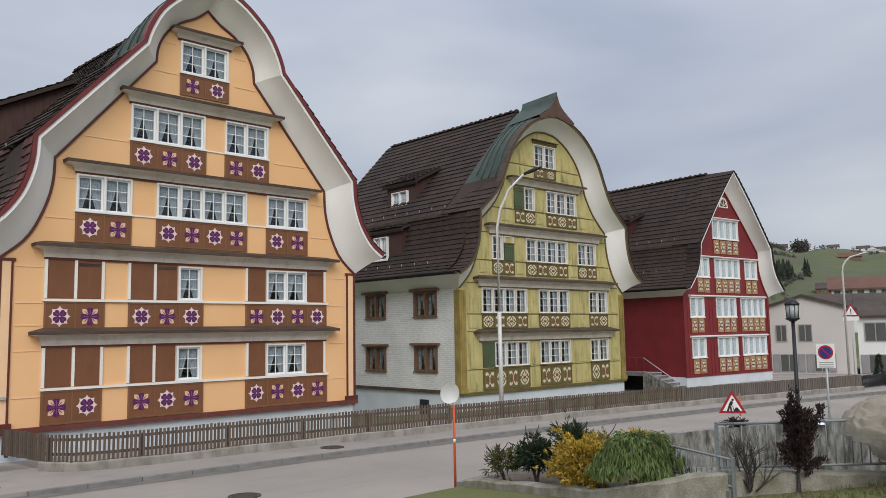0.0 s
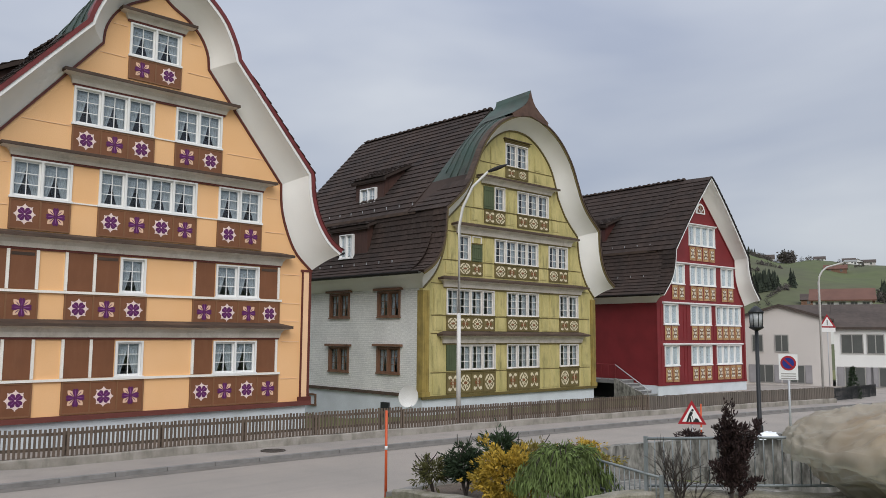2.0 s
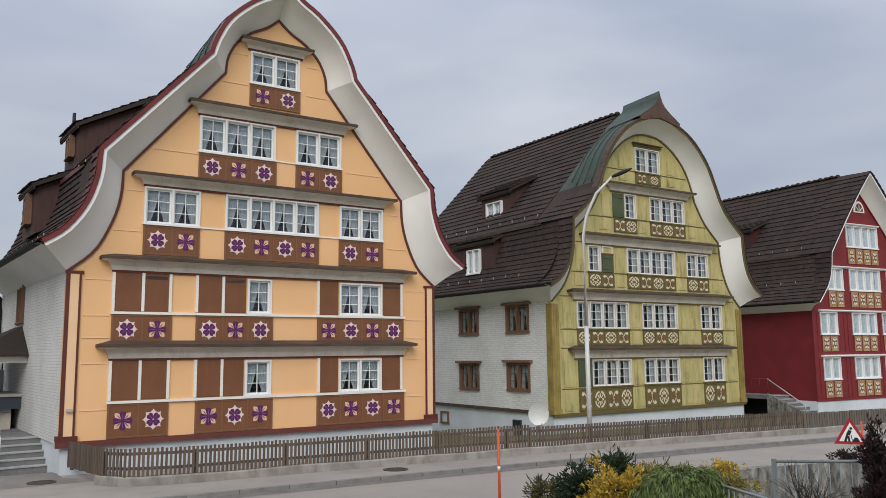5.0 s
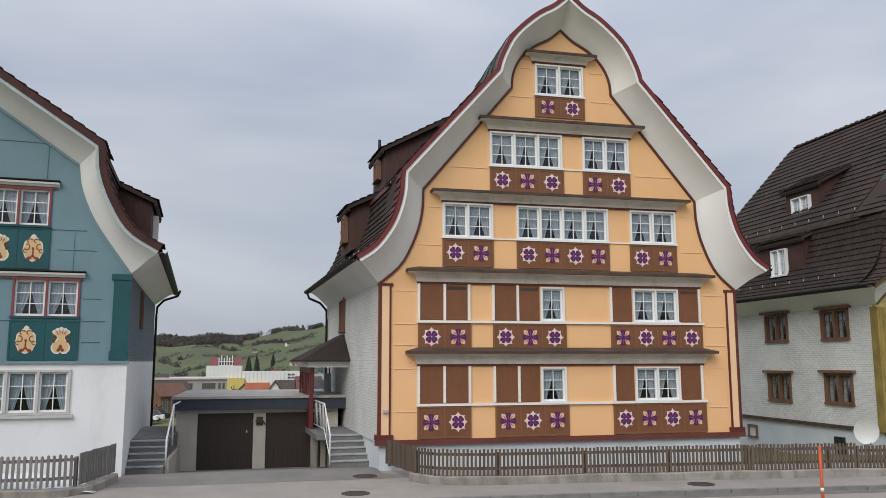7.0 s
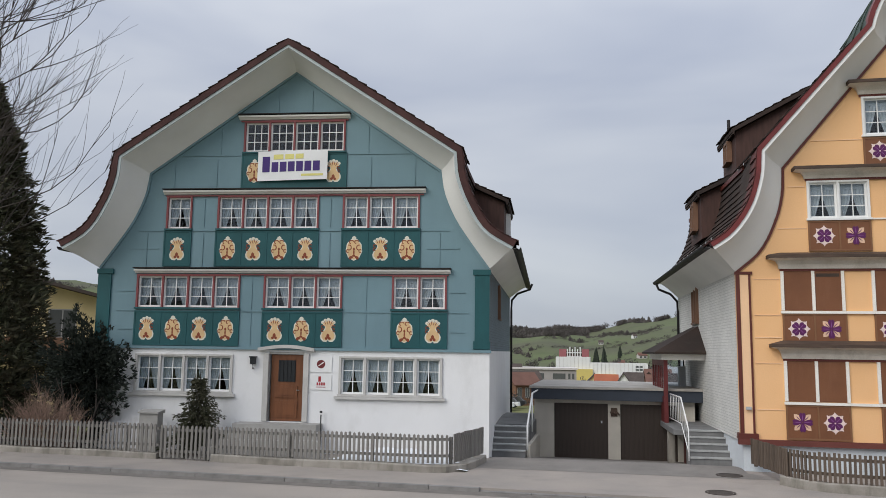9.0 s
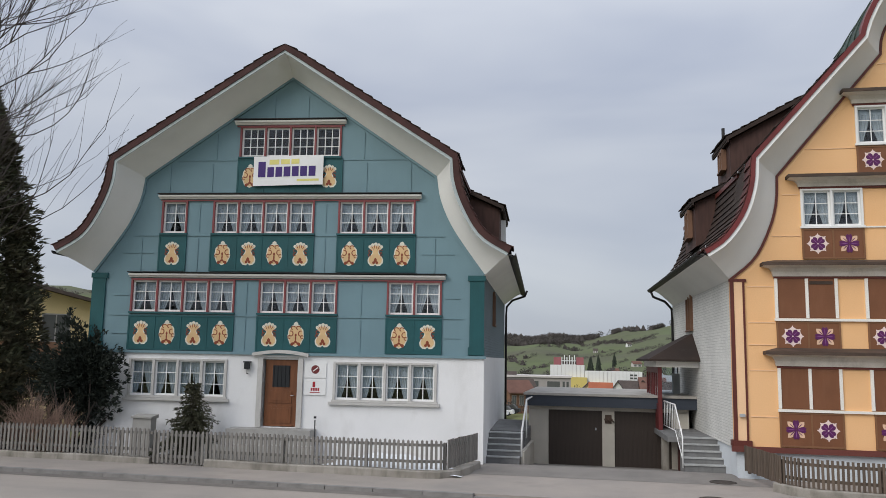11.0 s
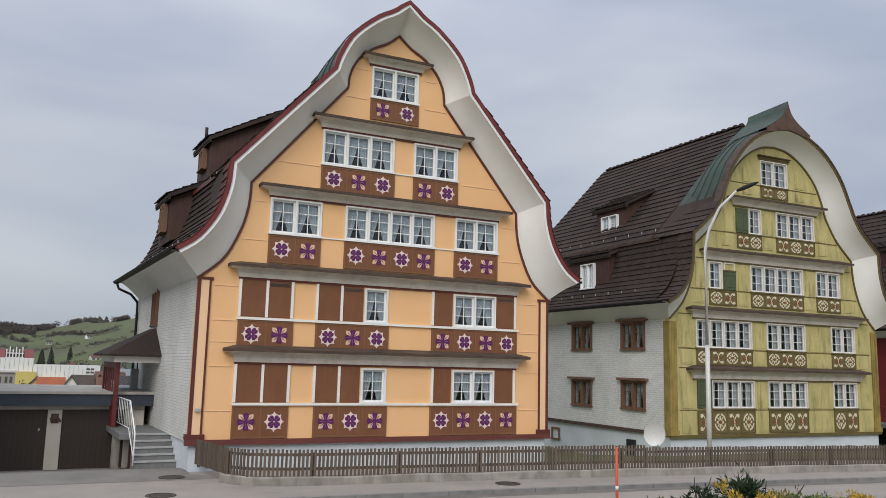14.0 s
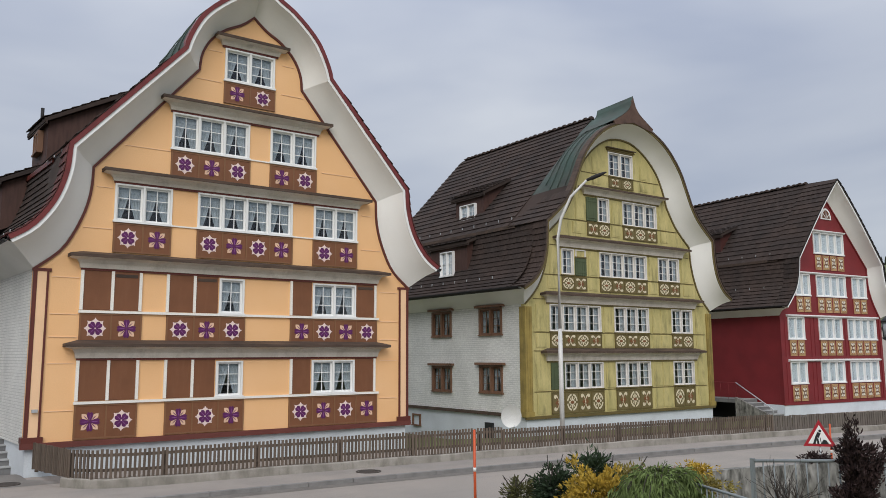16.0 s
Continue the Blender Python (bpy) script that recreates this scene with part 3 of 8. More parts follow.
RED_IN = chain(([(0, 11.55), (1.6, 9.86), (3.4, 7.85)], 12), ([(3.4, 7.85), (3.45, 6.85), (3.75, 6.0), (4.35, 5.08)], 14))
RED_OUT = chain(([(0, 12.33), (1.65, 10.42), (3.56, 7.95)], 12), ([(3.56, 7.95), (3.68, 7.1), (4.0, 6.3), (4.75, 5.42)], 14))
def frame_on(x, y, angle, u):
    """The pose of a house whose facade's middle lies u metres along a line from (x, y) at an angle in degrees."""
    a = radians(angle)
    return pose(x + u * math.cos(a), y + u * math.sin(a), 0, 0, 0, angle)


house_yellow = thing("house", frame_on(0, 23.54, 0, 9.65), "tall yellow timber house with brown shutters and a bell-shaped gable", "house")
house_blue = thing("house", frame_on(-10, 23.36, 5.18, 0.46), "blue-grey timber house on a white plastered ground floor", "house")
house_green = thing("house", frame_on(25, 24.21, -0.59, 2.65), "weathered moss-green timber house with a round gable and copper hood", "house")
house_red = thing("house", frame_on(40, 22.83, -5.22, 2.20), "dark red timber house with white windows and tan painted panels", "house")

# rows of windows: (x0, x1, sashes); each level: sill height, head height, bays
Y_LEVELS = [(1.98, 3.02, [(-0.90, -0.06, 1), (2.25, 3.82, 2)]), (4.45, 5.50, [(-0.87, -0.08, 1), (2.25, 3.85, 2)]),
            (7.0, 8.06, [(-4.0, -2.38, 2), (-1.62, 1.48, 4), (2.24, 3.87, 2)]), (9.33, 10.42, [(-2.47, -0.04, 3), (0.66, 2.28, 2)]),
            (11.76, 12.78, [(-0.92, 0.75, 2)])]
B_LEVELS = [(1.86, 3.0, [(-4.82, -1.66, 4), (1.68, 4.84, 4)]), (4.45, 5.48, [(-4.95, -1.56, 4), (-0.8, 1.7, 3), (3.25, 4.94, 2)]),
            (6.95, 8.0, [(-4.1, -3.25, 1), (-2.41, 0.88, 4), (1.64, 4.07, 3)]), (9.42, 10.42, [(-1.65, 1.66, 4)])]
G_LEVELS = [(1.74, 2.84, [(-3.83, -1.55, 3), (-0.77, 1.51, 3), (3.08, 4.59, 2)]), (4.12, 5.24, [(-4.6, -1.6, 4), (-0.77, 1.5, 3), (3.08, 4.59, 2)]),
            (6.52, 7.62, [(-3.87, -3.15, 1), (-1.59, 1.48, 4), (2.28, 3.77, 2)]), (8.95, 10.04, [(-1.60, -0.88, 1), (-0.02, 2.29, 3)]),
            (11.14, 12.24, [(-0.84, 0.76, 2)])]
R_LEVELS = [(1.66, 2.74, [(-3.72, -2.40, 2), (-1.24, 0.80, 3), (1.30, 3.92, 4)]), (3.92, 5.02, [(-3.75, -2.42, 2), (-1.22, 0.80, 3), (1.30, 3.92, 4)]),
            (6.20, 7.30, [(-2.97, -1.74, 2), (-1.2, 1.37, 4), (1.93, 3.25, 2)]), (8.50, 9.62, [(-1.24, 1.41, 4)])]


def holes_of(levels, more=()):
    return [(a, b, z0, z1) for z0, z1, bays in levels for a, b, _ in bays] + list(more)


SPEC_Y = dict(inner=YELLOW_IN, outer=YELLOW_OUT, hw=5.95, ov=0.8, depth=10.8, base=0.86, ridge=14.55, kink=(5.3, 8.85), blend=1.9, copper=12.0,
              flare=[(5.3, 8.85), (5.42, 8.1), (5.72, 7.3), (6.2, 6.65), (6.78, 6.2)], stop_floors=(3.3, 5.75, 8.3, 10.7), holes=holes_of(Y_LEVELS), wall="y_wall", side="shingle",
              wall_label="yellow painted timber facade", side_label="white shingled side wall", plinth_in=0.06, trim="y_trim", verge="white", edge="y_fascia",
              edge_w=0.13, soffit="soffit", tile="tile", edge_tile="tile_red", front_label="dark roof front with a green copper hood", break_mat="y_trim")
SPEC_G = dict(inner=GREEN_IN, outer=GREEN_OUT, hw=5.95, ov=0.8, depth=11.6, base=0.66, ridge=14.35, kink=(5.38, 8.62), blend=1.7, copper=10.2,
              flare=[(5.38, 8.62), (5.48, 7.8), (5.75, 6.95), (6.2, 6.3), (6.75, 5.85)], stop_floors=(3.1, 5.45, 7.9, 10.3), holes=holes_of(G_LEVELS), wall="g_wall", side="shingle",
              wall_label="moss-green weathered timber facade", side_label="white shingled side wall", plinth_in=0.04, trim="g_trim", verge="g_trim", edge="pent",
              edge_w=0.08, soffit="soffit", tile="tile", edge_tile="tile", front_label="dark roof front with a green copper hood", break_mat="pent")
SPEC_B = dict(inner=BLUE_IN, outer=BLUE_OUT, hw=6.22, ov=1.0, depth=13.0, base=3.22, ridge=12.72, kink=(5.32, 9.15), blend=1.2,
              flare=[(5.32, 9.15), (5.42, 8.4), (5.72, 7.6), (6.28, 6.78), (7.04, 6.27)], stop_floors=(3.2, 5.7, 8.2), ground_holes=holes_of(B_LEVELS[:1], [(-0.52, 0.58, 1.0, 3.1)]), holes=holes_of(B_LEVELS[1:]), wall="b_wall", side="shingle_blue",
              wall_label="blue-grey painted timber facade", side_label="blue shingled side wall", plinth_in=-0.03, trim="b_wall", verge="b_verge", edge="b_edge",
              edge_w=0.19, soffit="soffit", tile="tile", edge_tile="b_edge", front_label="red-brown tiled roof front", break_mat="b_edge")
def side_opening(y, z, w, h):
    return (y - w / 2, y + w / 2, z, z + h)


SPEC_Y["side_holes"] = {-1: [side_opening(6.9, 4.35, 1.5, 1.35)]}
SPEC_G["side_holes"] = {-1: [side_opening(y, z, 1.55, 1.12) for y, z in ((5.8, 4.02), (2.2, 4.02), (5.8, 1.55), (2.2, 1.6))]}
SPEC_B["side_holes"] = {1: [side_opening(5.0, 4.4, 1.3, 1.15)]}
SPEC_R = dict(inner=RED_IN, outer=RED_OUT, hw=4.35, ov=0.8, depth=10.0, base=0.6, ridge=12.55, kink=(3.64, 8.05), blend=1.0,
              flare=[(3.64, 8.05), (3.8, 7.2), (4.15, 6.4), (4.9, 5.55)], stop_floors=(3.0, 5.25, 7.5), holes=holes_of(R_LEVELS), wall="r_wall", side="r_wall",
              wall_label="dark red painted timber facade", side_label="dark red boarded side wall", plinth_in=-0.02, trim="r_wall", verge="white", edge="gutter",
              edge_w=0.08, soffit="soffit", tile="tile", edge_tile="tile", front_label="dark tiled roof front", break_mat="pent")
for ho, sp in ((house_yellow, SPEC_Y), (house_blue, SPEC_B), (house_green, SPEC_G), (house_red, SPEC_R)):
    shell(ho, sp)

# ---- ground, road and pavements ----
def kerb_y(x):
    """Far kerb of the road: straight past the blue house, then bending towards the viewer's side."""
    if x < 0:
        return 18.55 + 0.035 * -x
    return 18.55 - 0.022 * x - 0.0024 * x * x


def wall_y(x):
    """Street side of the garden walls."""
    return kerb_y(x) + (1.95 if x < 0 else 1.85 - 0.018 * x)


def near_y(x):
    """Near edge of the road."""
    return min(12.2, kerb_y(x) - 6.3)


def ground_z(x, y):
    """Flat street; the viewer's side rises to a terrace; the land falls away behind the houses and rises into hills far off."""
    z = -0.03
    if y < 11.4 and x < 34:
        z = max(z, min(0.28 + 0.115 * (11.3 - y), 1.62) * min(1.0, max(0.0, (30 - x) / 12.0)))
        if y > 2.4 and x > (9.15 + 0.95 * (y - 6.5) if y > 6.5 else 8.72 + 0.86 * max(0.0, 5.5 - y) + 0.43 * max(0.0, y - 5.5)):
            z = -0.03
    if y > 24:
        z -= 0.55 * min(1.0, (y - 24) / 5.5)
    if y > 36:
        z -= 5.0 * min(1.0, (y - 36) / 25.0)
    return z


bm = bmesh.new()
xs = [-3000, -900, -300, -120, -60] + [x for x in range(-40, 8)] + [8 + 0.2 * k for k in range(30)] + [x for x in range(14, 62)] + [80, 130, 300, 900, 3000]
ys = [-3000, -600, -100, -40, -20] + [-9 + y * 0.6 for y in range(0, 98)] + [52, 60, 80, 130, 300, 900, 3000]
sheet(bm, [[(x, y, ground_z(x, y)) for x in xs] for y in ys])
tagged(part("ground", bm, "grass"), "winter grass and earth around the street", "ground", kind="structure")


def strip(name, lo, hi, z, mat, label, category, x0=-60, x1=48, thick=0.0, step=1.5):
    bm = bmesh.new()
    n = int((x1 - x0) / step)
    xs = [x0 + (x1 - x0) * i / n for i in range(n + 1)]
    if thick:
        sheet(bm, [[(x, lo(x), z - thick) for x in xs], [(x, lo(x), z) for x in xs], [(x, hi(x), z) for x in xs], [(x, hi(x), z - thick) for x in xs]], smooth=False)
    else:
        sheet(bm, [[(x, lo(x), z) for x in xs], [(x, hi(x), z) for x in xs]])
    return tagged(part(name, bm, mat), label, category, kind="structure")


strip("gutter_strip", lambda x: kerb_y(x) - 0.42, lambda x: kerb_y(x) - 0.002, 0.005, "gutter_strip", "dark gritty gutter strip beside the kerb", "gutter", x1=88)
STREETS = [strip("road", near_y, kerb_y, 0.0, "asphalt", "grey worn asphalt street", "road", x1=90)]
strip("forecourt", lambda x: wall_y(x) + 3.1, lambda x: wall_y(x) + 14, 0.065, "pavement", "grey asphalt forecourt beside the pale building", "pavement", x0=40.2, x1=62)
strip("pavement", lambda x: kerb_y(x) + 0.16, lambda x: wall_y(x) + 3.2, 0.085, "pavement", "grey asphalt pavement along the fences", "pavement", thick=0.2, x1=60)
# ---- windows ----
for key, col in (("orn_white", (0.82, 0.66, 0.62)), ("orn_purple", (0.11, 0.015, 0.10)), ("orn_peach", (0.78, 0.52, 0.36)), ("orn_cream", (0.70, 0.48, 0.25)),
                 ("orn_rust", (0.24, 0.05, 0.02)), ("orn_tan", (0.56, 0.36, 0.17)), ("orn_dark", (0.15, 0.065, 0.035)), ("orn_pale", (0.72, 0.70, 0.60)),
                 ("g_panel", (0.16, 0.125, 0.05)), ("orn_violet", (0.27, 0.10, 0.30)), ("orn_umber", (0.13, 0.055, 0.02))):
    M[key] = material(key.replace("orn", "ornament") + "_paint", col, 0.6, vary=0.12, size=3, grain_vary=0.05, bump=0.03)
M["white_curtain"] = material("white_curtain_cloth", (0.86, 0.85, 0.80), 0.9, vary=0.06, size=5, grain=80, bump=0)
M["stone"] = material("grey_window_stone", (0.36, 0.35, 0.33), 0.8, vary=0.12, size=3)
M["win_stone"] = material("pale_window_stone", (0.54, 0.525, 0.50), 0.8, vary=0.12, size=3)
SHARED = {}

STYLES = {
    "yellow": dict(post="white", sash="white", jamb=0.06, sill="white", nx=2, nz=3, curtain="curtain", tied=True, proud=0.05),
    "blue": dict(post="b_red", sash="white", jamb=0.055, sill="b_dark", nx=2, nz=3, curtain="curtain", tied=True, proud=0.05),
    "attic": dict(post="b_red", sash="white", jamb=0.055, sill="b_dark", nx=3, nz=3, curtain=None, tied=False, proud=0.05),
    "stone": dict(post="win_stone", sash="white", jamb=0.07, sill="win_stone", nx=2, nz=3, curtain="curtain", tied=True, proud=0.06),
    "green": dict(post="g_white", sash="g_white", jamb=0.05, sill="g_trim", nx=2, nz=3, curtain="curtain", tied=False, proud=0.04),
    "dormer": dict(post="white", sash="white", jamb=0.05, sill="white", nx=2, nz=2, curtain="white_curtain", tied=False, proud=0.05),
    "red": dict(post="white", sash="white", jamb=0.045, sill="white", nx=1, nz=1, curtain="white_curtain", tied=False, proud=0.05),
    "brown": dict(post="brown_wood", sash="brown_wood", jamb=0.10, sill="brown_wood", nx=2, nz=3, curtain="curtain", tied=True, proud=0.05),
}


def sash_mesh(w, h, style):
    key = ("sash", round(w, 2), round(h, 2), style)
    if key not in SHARED:
        st = STYLES[style]
        bm = bmesh.new()
        b = 0.035 if style in ("red", "dormer") else 0.05
        box(bm, 0, b, 0.03, 0.09, 0, h)
        box(bm, w - b, w, 0.03, 0.09, 0, h)
        box(bm, b, w - b, 0.032, 0.088, 0, b + 0.015)
        box(bm, b, w - b, 0.032, 0.088, h - b, h)
        for i in range(1, st["nx"]):
            x = b + (w - 2 * b) * i / st["nx"]
            box(bm, x - 0.012, x + 0.012, 0.045, 0.075, b + 0.015, h - b)
        for i in range(1, st["nz"]):
            z = b + (h - 2 * b) * i / st["nz"]
            box(bm, b, w - b, 0.047, 0.073, z - 0.011, z + 0.011)
        SHARED[key] = mesh_of("sash", bm, st["sash"])
    return SHARED[key]


def pane_mesh(w, h):
    key = ("pane", round(w, 2), round(h, 2))
    if key not in SHARED:
        bm = bmesh.new()
        box(bm, 0.045, w - 0.045, 0.058, 0.063, 0.05, h - 0.045)
        SHARED[key] = mesh_of("pane", bm, "glass")
    return SHARED[key]


def curtain_mesh(w, h, mat, tied, side, kind):
    """Half a pleated curtain; a tied one is gathered to its side and leaves a dark wedge open."""
    key = ("curtain", round(w, 2), round(h, 2), mat, tied, side, kind)
    if key not in SHARED:
        rng = random.Random(kind * 7 + side)
        bm = bmesh.new()
        rows = []
        n, m = 22, 9
        ph = rng.uniform(0, 6)
        for j in range(m + 1):
            v = j / m                                       # 0 top, 1 bottom
            if tied:
                reach = 0.5 - 0.27 * max(0.0, (v - 0.25) / 0.75) ** 1.1 + rng.uniform(-0.01, 0.01)
            else:
                reach = (0.5 if mat == "white_curtain" else 0.40 - 0.06 * v) + rng.uniform(-0.015, 0.0)
            row = []
            for i in range(n + 1):
                u = i / n
                x = u * reach * w
                x = x if side < 0 else w - x
                row.append((x, (0.078 + 0.006 * math.sin(u * 24 + ph) if mat == "white_curtain" else 0.15 + 0.022 * math.sin(u * 24 + ph) * (0.5 + 0.5 * v)), 0.04 + (h - 0.08) * (1 - v) + (0.05 * (1 - u) if tied and v == 1 else 0)))
            rows.append(row)
        sheet(bm, rows)
        if tied and side < 0:
            # scalloped pelmet across the head
            sheet(bm, [[(w * i / 16, 0.135, h - 0.05) for i in range(17)], [(w * i / 16, 0.13 + 0.012 * (i % 2), h - 0.17 - 0.03 * abs(math.sin(i * 0.8))) for i in range(17)]])
        SHARED[key] = mesh_of("curtain", bm, mat, fix=False)
    return SHARED[key]


def window(house, at, w, h, count, style, rz=0.0, label=""):
    st = STYLES[style]
    j = st["jamb"]
    key = ("frame", round(w, 2), round(h, 2), count, style)
    pitch = (w - j) / count
    if key not in SHARED:
        bm = bmesh.new()
        cells = [(-w / 2 + j + i * pitch, -w / 2 + (i + 1) * pitch, 0.004, h - j * 0.8) for i in range(count)]
        holed_wall(bm, [(-w / 2, 0), (w / 2, 0), (w / 2, h), (-w / 2, h)], cells, -st["proud"], 0.12)
        SHARED[key] = mesh_of("window", bm, st["post"])
        bm = bmesh.new()
        box(bm, -w / 2 - 0.03, w / 2 + 0.03, -st["proud"] - 0.03, 0.1, -0.06, -0.002)
        SHARED[("sill",) + key] = mesh_of("sill", bm, st["sill"])
    win = piece("window", SHARED[key], house, at, rz, label=label)
    piece("sill", SHARED[("sill",) + key], win)
    sw, sh = pitch - j, h - j * 0.8
    for i in range(count):
        x = -w / 2 + j + i * pitch
        piece("sash", sash_mesh(sw, sh, style), win, (x, 0, 0))
        piece("pane", pane_mesh(sw, sh), win, (x, 0, 0)).visible_shadow = False
        for s in (-1, 1) if st["curtain"] else ():
            piece("curtain", curtain_mesh(sw, sh, st["curtain"], st["tied"], s, (i * 3 + int(w * 10)) % 4), win, (x, 0, 0))
    return win


def windows_of(house, levels, style):
    for z0, z1, bays in levels:
        for a, b, n in bays:
            window(house, ((a + b) / 2, 0, z0), b - a, z1 - z0, n, style)


windows_of(house_yellow, Y_LEVELS, "yellow")
windows_of(house_blue, B_LEVELS[1:3], "blue")
windows_of(house_blue, B_LEVELS[3:], "attic")
windows_of(house_green, G_LEVELS, "green")
windows_of(house_red, R_LEVELS, "red")
for a, b, n in B_LEVELS[0][2]:
    window(house_blue, ((a + b) / 2, -0.04, 1.86), b - a, 1.14, n, "stone")
    bm = bmesh.new()
    box(bm, a - 0.12, b + 0.1, -0.15, 0.0, 1.715, 1.795)
    part("window_ledge", bm, "win_stone", house_blue, "long grey stone window ledge")


# ---- painted ornaments: thin layers of paint on board ----
def petal(cx, cz, ang, length, width, start=0.02, n=5, skew=1.0):
    pts = []
    for i in range(n + 1):
        t = i / n
        pts.append((start + length * t, width * math.sin(math.pi * min(1, t ** skew * 0.93 + 0.07)) ** 0.7))
    pts = pts + [(x, -y) for x, y in pts[-2:0:-1]] if abs(pts[-1][1]) < 1e-3 else pts + [(x, -y) for x, y in pts[::-1]]
    c, s = math.cos(ang), math.sin(ang)
    return [(cx + x * c - y * s, cz + x * s + y * c) for x, y in pts]


def blob(cx, cz, rx, rz, n=14, lobes=0, amp=0.0, turn=0.0):
    return [(cx + rx * (1 + amp * math.cos(lobes * (a - turn))) * math.cos(a), cz + rz * (1 + amp * math.cos(lobes * (a - turn))) * math.sin(a))
            for a in (2 * math.pi * i / n for i in range(n))]


def arc_band(bm, cx, cz, rx, rz, a0, a1, t, y0, y1, mat, n=10):
    pts = [(cx + rx * math.cos(a0 + (a1 - a0) * i / n), cz + rz * math.sin(a0 + (a1 - a0) * i / n)) for i in range(n + 1)]
    inn = [(cx + (rx - t) * math.cos(a0 + (a1 - a0) * i / n), cz + (rz - t) * math.sin(a0 + (a1 - a0) * i / n)) for i in range(n + 1)]
    for i in range(n):
        prism(bm, [pts[i], pts[i + 1], inn[i + 1], inn[i]], y0, y1, mat)


def ornament_rosette():
    bm = bmesh.new()
    prism(bm, blob(0, 0, 0.245, 0.245, 48, 8, 0.07), -0.004, 0.004, 0)
    for k in range(8):
        a = math.pi / 4 * k
        prism(bm, petal(0, 0, a, 0.075, 0.022, 0.225, 3), -0.003, 0.004, 0)
    for k in range(4):
        a = math.pi / 4 + math.pi / 2 * k
        for d in (-0.24, 0.24):
            prism(bm, petal(0, 0, a + d, 0.205, 0.062, 0.012, 7, 1.7), -0.008 - 0.001 * (d > 0), 0.0, 1)
        prism(bm, petal(0, 0, a, 0.17, 0.007, 0.02, 3), -0.012, 0.0, 2)
    return mesh_of("ornament", bm, ["orn_white", "orn_purple", "orn_violet"])


def ornament_cross():
    bm = bmesh.new()
    for k in range(4):
        a = math.pi / 4 + math.pi / 2 * k
        prism(bm, petal(0, 0, a, 0.25, 0.075, 0.06), -0.004, 0.004, 0)
        prism(bm, petal(0, 0, a, 0.19, 0.012, 0.05, 3), -0.007, 0.0, 1)
    for k in range(4):
        a = math.pi / 2 * k
        for d in (-0.16, 0.16):
            prism(bm, petal(0, 0, a + d, 0.27, 0.055, 0.0, 7, 1.8), -0.010 - 0.001 * (d > 0), 0.0, 1)
        prism(bm, petal(0, 0, a, 0.2, 0.008, 0.02, 3), -0.014, 0.0, 2)
    return mesh_of("ornament", bm, ["orn_peach", "orn_purple", "orn_violet"])


def ornament_fleur():
    """Cream vase of leaves: round foot with a rust tulip, narrow waist with curls, a fan of pale fingers."""
    bm = bmesh.new()
    half = [(0, -0.33), (0.05, -0.385), (0.15, -0.375), (0.23, -0.29), (0.245, -0.19), (0.205, -0.09), (0.13, -0.01), (0.095, 0.06), (0.10, 0.14), (0, 0.2)]
    for k, y, m in ((1.0, -0.004, 2), (0.84, -0.0065, 0)):
        prism(bm, [(x * k, -0.1 + (z + 0.1) * k) for x, z in half] + [(-x * k, -0.1 + (z + 0.1) * k) for x, z in half[-2:0:-1]], y, 0.003, m)
    for i in range(5):
        a = math.pi / 2 + 0.36 * (i - 2)
        far = 0.285 - 0.012 * abs(i - 2)
        prism(bm, petal(0, 0.03, a, far, 0.045, 0.03, 5, 1.6), -0.0048 - 0.0004 * i, 0.003, 2)
        prism(bm, blob(far * math.cos(a), 0.03 + far * math.sin(a), 0.055, 0.055, 12), -0.0049 - 0.0004 * i, 0.003, 2)
        prism(bm, petal(0, 0.03, a, 0.25, 0.026, 0.03, 4, 1.4), -0.0085 - 0.0003 * i, 0.0, 0)
    for i in range(4):
        prism(bm, petal(0, 0.04, math.pi / 2 + 0.36 * (i - 1.5), 0.17, 0.012, 0.11, 3), -0.011, 0, 1)
    for s in (-1, 1):
        arc_band(bm, s * 0.165, 0.085, 0.06, 0.06, 0.4, 5.4, 0.024, -0.011, 0, 1)
        arc_band(bm, s * 0.185, -0.03, 0.05, 0.05, 0.9, 5.9, 0.022, -0.012, 0, 1)
        prism(bm, blob(s * 0.05, -0.275, 0.045, 0.045, 10), -0.0125 - 0.0006 * s, 0, 1)
    prism(bm, petal(0, -0.27, math.pi / 2, 0.15, 0.05, 0.0, 5), -0.0105, 0, 1)
    return mesh_of("ornament", bm, ["orn_cream", "orn_rust", "orn_pale"])


